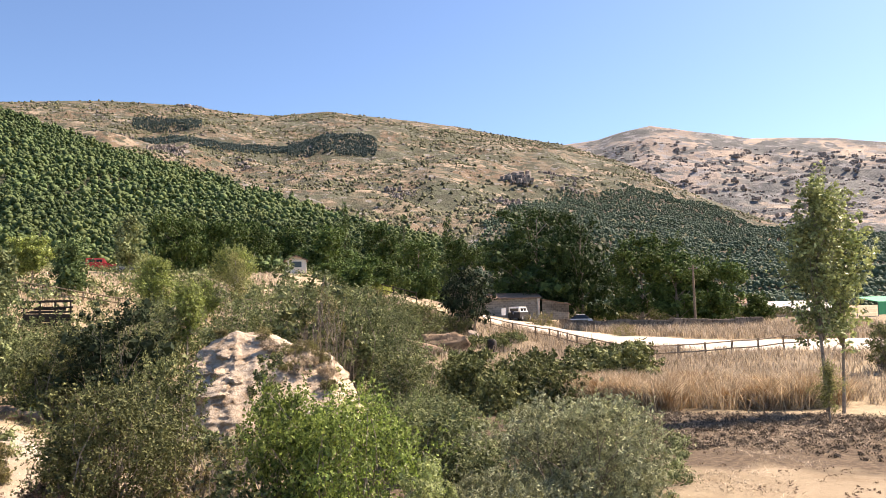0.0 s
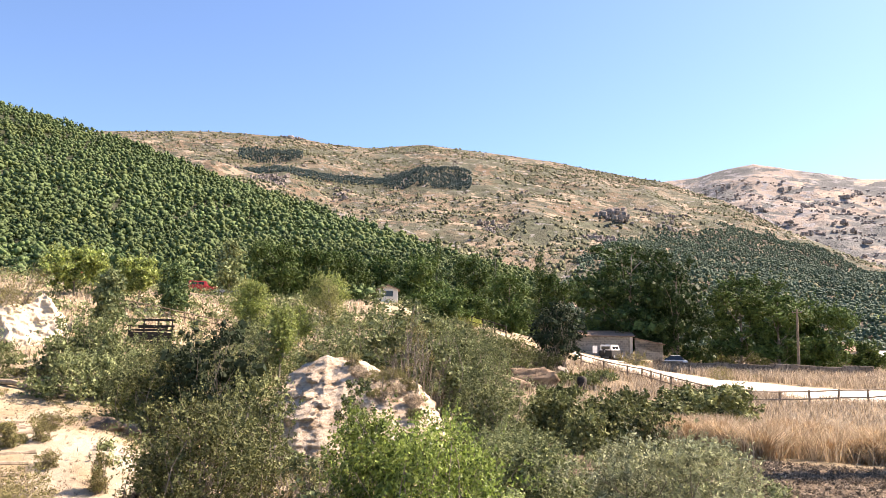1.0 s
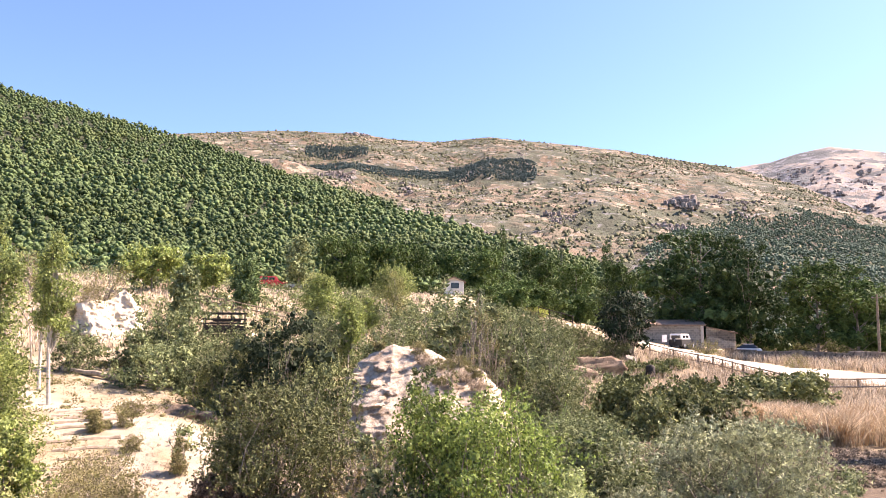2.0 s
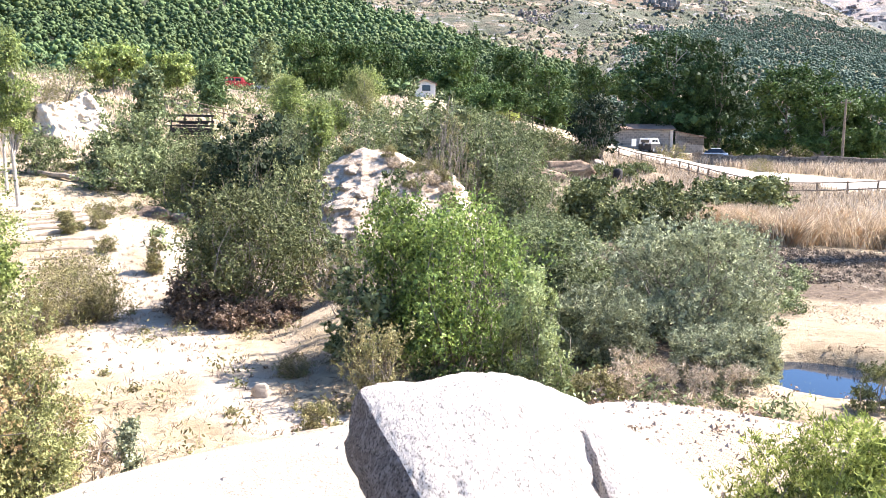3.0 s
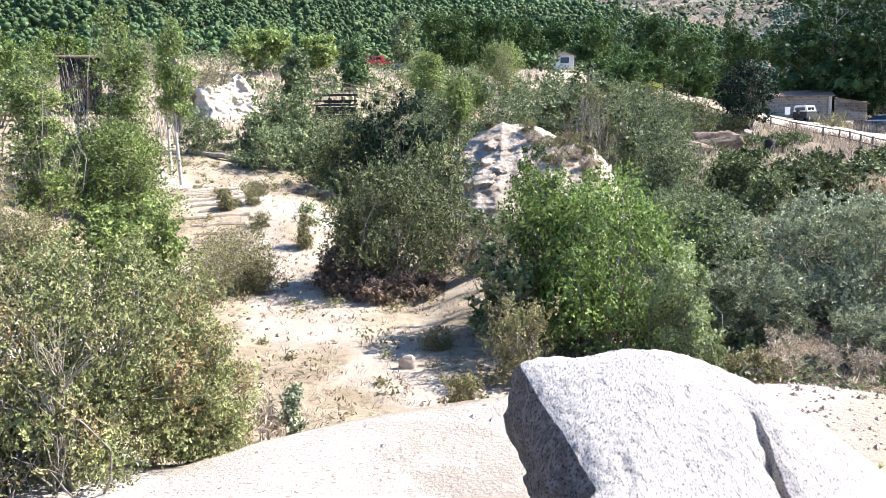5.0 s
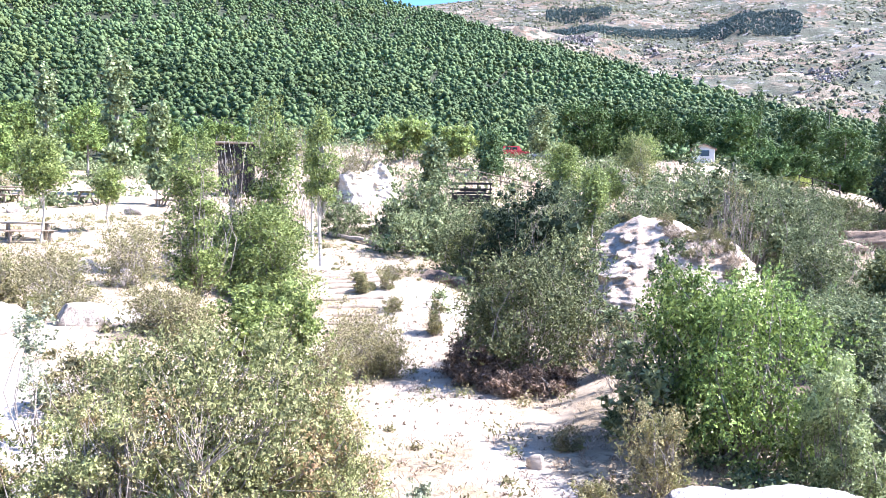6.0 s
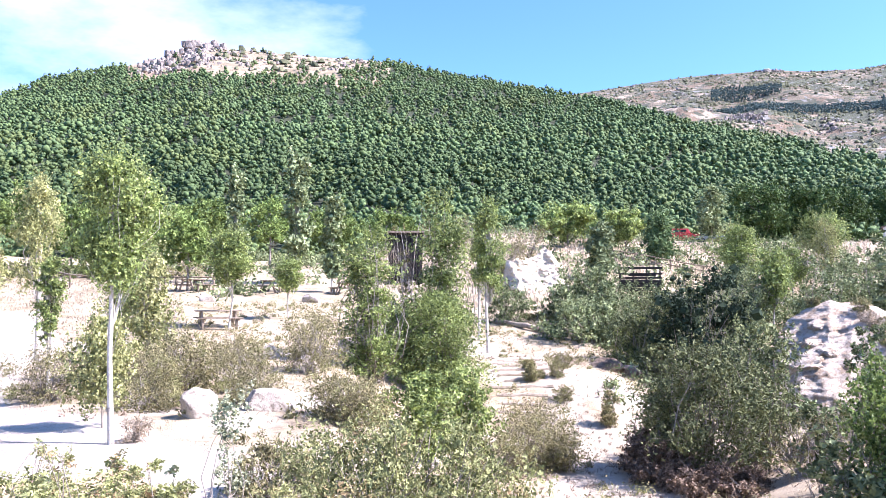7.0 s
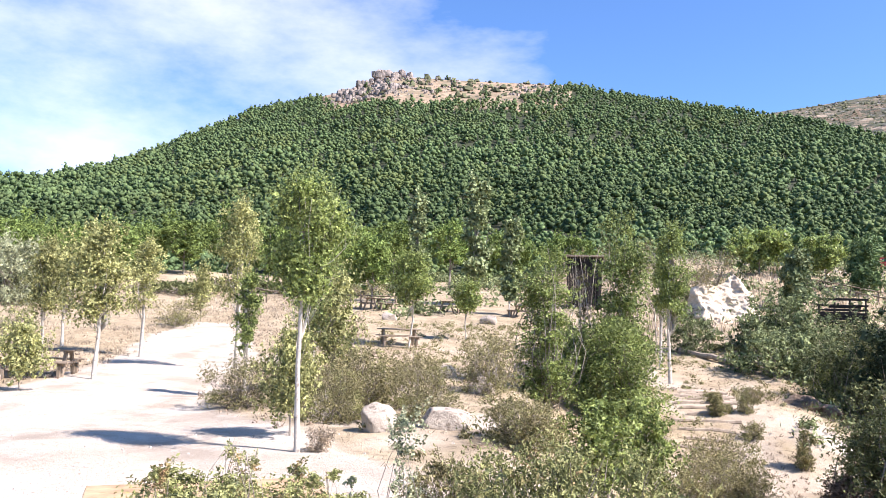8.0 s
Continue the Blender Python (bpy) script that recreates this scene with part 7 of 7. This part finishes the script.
spots = sow(grng, 12000, -40, 88, 5, 40, lambda x, y: np.clip(0.2 + 0.8 * value_noise(x, y, 1.6, 91), 0, 1) * step(1.0, 0.7, sandiness(x, y)))
tufts("twig_litter", "brown twigs and dead leaves strewn on the sand", spots[:3400], 0.16, L_TWIG, 5, "litter", 0.06, 16)
spots = sow(grng, 5000, -36, -9, 27, 40, lambda x, y: litter(x, y))
tufts("twig_litter", "dark leaf litter and dead stalks before the reeds", spots[:1300], 0.32, L_DARKTWIG, 6, "litter", 0.08, 40)
# pebbles on the near sand
prng2 = np.random.default_rng(12)
spots = sow(prng2, 2600, -35, 95, 2.2, 15, lambda x, y: sandiness(x, y) * 0.7)
pv, pf = [], []
base = np.array([[1, 0, 0], [0, 1, 0], [-1, 0, 0], [0, -1, 0], [0, 0, 0.8], [0, 0, -0.5]], float)
face = np.array([[0, 1, 4], [1, 2, 4], [2, 3, 4], [3, 0, 4], [1, 0, 5], [2, 1, 5], [3, 2, 5], [0, 3, 5]])
for k, p in enumerate(spots):
    sz = 0.008 + 0.03 * prng2.random() ** 4
    pv.append(base * sz * (0.7 + 0.6 * prng2.random((6, 1))) + [p[0], p[1], gz(p[0], p[1])])
    pf.append(face + 6 * k)
tagged(new("pebbles", mesh_np("pebbles", np.concatenate(pv), np.concatenate(pf), GRANITE)), "small scattered pebbles on the sand", "pebbles", kind="stuff")

rrng = np.random.default_rng(31)
spots = sow(rrng, 9000, -40, -2, 4.9, 9.2, lambda x, y: step(0.5, 1.1, x) * step(4.7, 5.3, y) * (0.5 + 0.5 * value_noise(x, y, 0.8, 33)))[:1500]
pv, pf = [], []
for k, p in enumerate(spots):
    sz = 0.010 + 0.028 * rrng.random() ** 3
    pv.append(base * sz * (0.7 + 0.7 * rrng.random((6, 1))) + [p[0], p[1], gz(p[0], p[1])])
    pf.append(face + 6 * k)
tagged(new("rubble", mesh_np("rubble", np.concatenate(pv), np.concatenate(pf), RUBBLE)), "pinkish broken clods and stones on the bare slope", "rubble", kind="stuff")

# bare rock on the hilltop, and outcrops on the mountain
def stone_form(rng, blobs):
    """A heap of weathered blocks: balls squared off along their own axes."""
    vs, fs = [], []
    for k in range(blobs):
        sz = 0.5 + 0.6 * rng.random()
        b = np.sign(ICO[0]) * np.abs(ICO[0]) ** 0.5 * [1.0, 0.8, 0.75 + 0.5 * rng.random()]
        a = rng.random() * 3.14
        b = np.stack([b[:, 0] * math.cos(a) - b[:, 1] * math.sin(a), b[:, 0] * math.sin(a) + b[:, 1] * math.cos(a), b[:, 2]], -1)
        vs.append(b * sz * 0.75 * (0.8 + 0.4 * rng.random((12, 1))) + rng.normal(size=3) * [1.0, 1.0, 0.35])
        fs.append(ICO[1] + 12 * k)
    return np.concatenate(vs), np.concatenate(fs)


STONEFORM = [stone_form(prng2, 5) for _ in range(5)]
CRAG = earthy("crag", [(0.27, 0.225, 0.19), ((0.34, 0.29, 0.245), 0.45, 0.6), ((0.14, 0.125, 0.11), 0.5, 0.6)], [0.08, 0.3], (0.8, 0.5, 0.5))


def crags(name, label, n, lo, hi, near, far, height, s0, s1, size, seed):
    spots, az, r = scatter(prng2, n, lo, hi, near, far, height, s0, s1)
    return wood(name, label, spots, size * (0.4 + 0.9 * prng2.random(n) ** 2), STONEFORM, seed, CRAG, "rocks")


crags("hilltop_crags", "grey broken crags on the bare hilltop", 150, 55.5, 60.3, A_NEAR, A_FAR, A_HEIGHT, 0.86, 0.99, 4.2, 1)
crags("hilltop_crags", "grey crag tower on the hilltop", 34, 56.0, 57.4, A_NEAR, A_FAR, A_HEIGHT, 0.985, 1.005, 6.0, 2)
crags("hilltop_crags", "scattered grey rocks on the bare hilltop", 150, 44, 56, A_NEAR, A_FAR, A_HEIGHT, 0.84, 1.0, 2.6, 3)
spots, az, r = scatter(prng2, 150, 44, 59, A_NEAR, A_FAR, A_HEIGHT, 0.84, 1.0)
wood("hilltop_scrub", "dark shrubs on the bare hilltop", spots, 0.9 + 1.3 * prng2.random(150) ** 2, SHRUBFORM, 12, L_SCRUB, "shrubs")
for lo, hi, s0, s1, n, sz in ((18, 20.5, 0.56, 0.60, 70, 4.2), (13.5, 15, 0.57, 0.61, 26, 4), (-5.5, -3.4, 0.43, 0.46, 50, 4.2), (2, 4, 0.43, 0.46, 36, 4), (-6.0, -4.6, 0.55, 0.575, 60, 6.5), (-10, -7, 0.56, 0.66, 60, 4.5), (16.8, 18.2, 0.985, 1.0, 30, 5), (-2, 27, 0.3, 1.0, 260, 3)):
    crags("mountain_crags", "grey granite outcrops on the mountain", n, lo, hi, B_NEAR, B_FAR, B_HEIGHT, s0, s1, sz, int(n + lo))
crags("far_crags", "grey granite outcrops on the far mountain", 900, -32, -9, C_NEAR, C_FAR, C_HEIGHT, 0.30, 0.9, 9, 9)
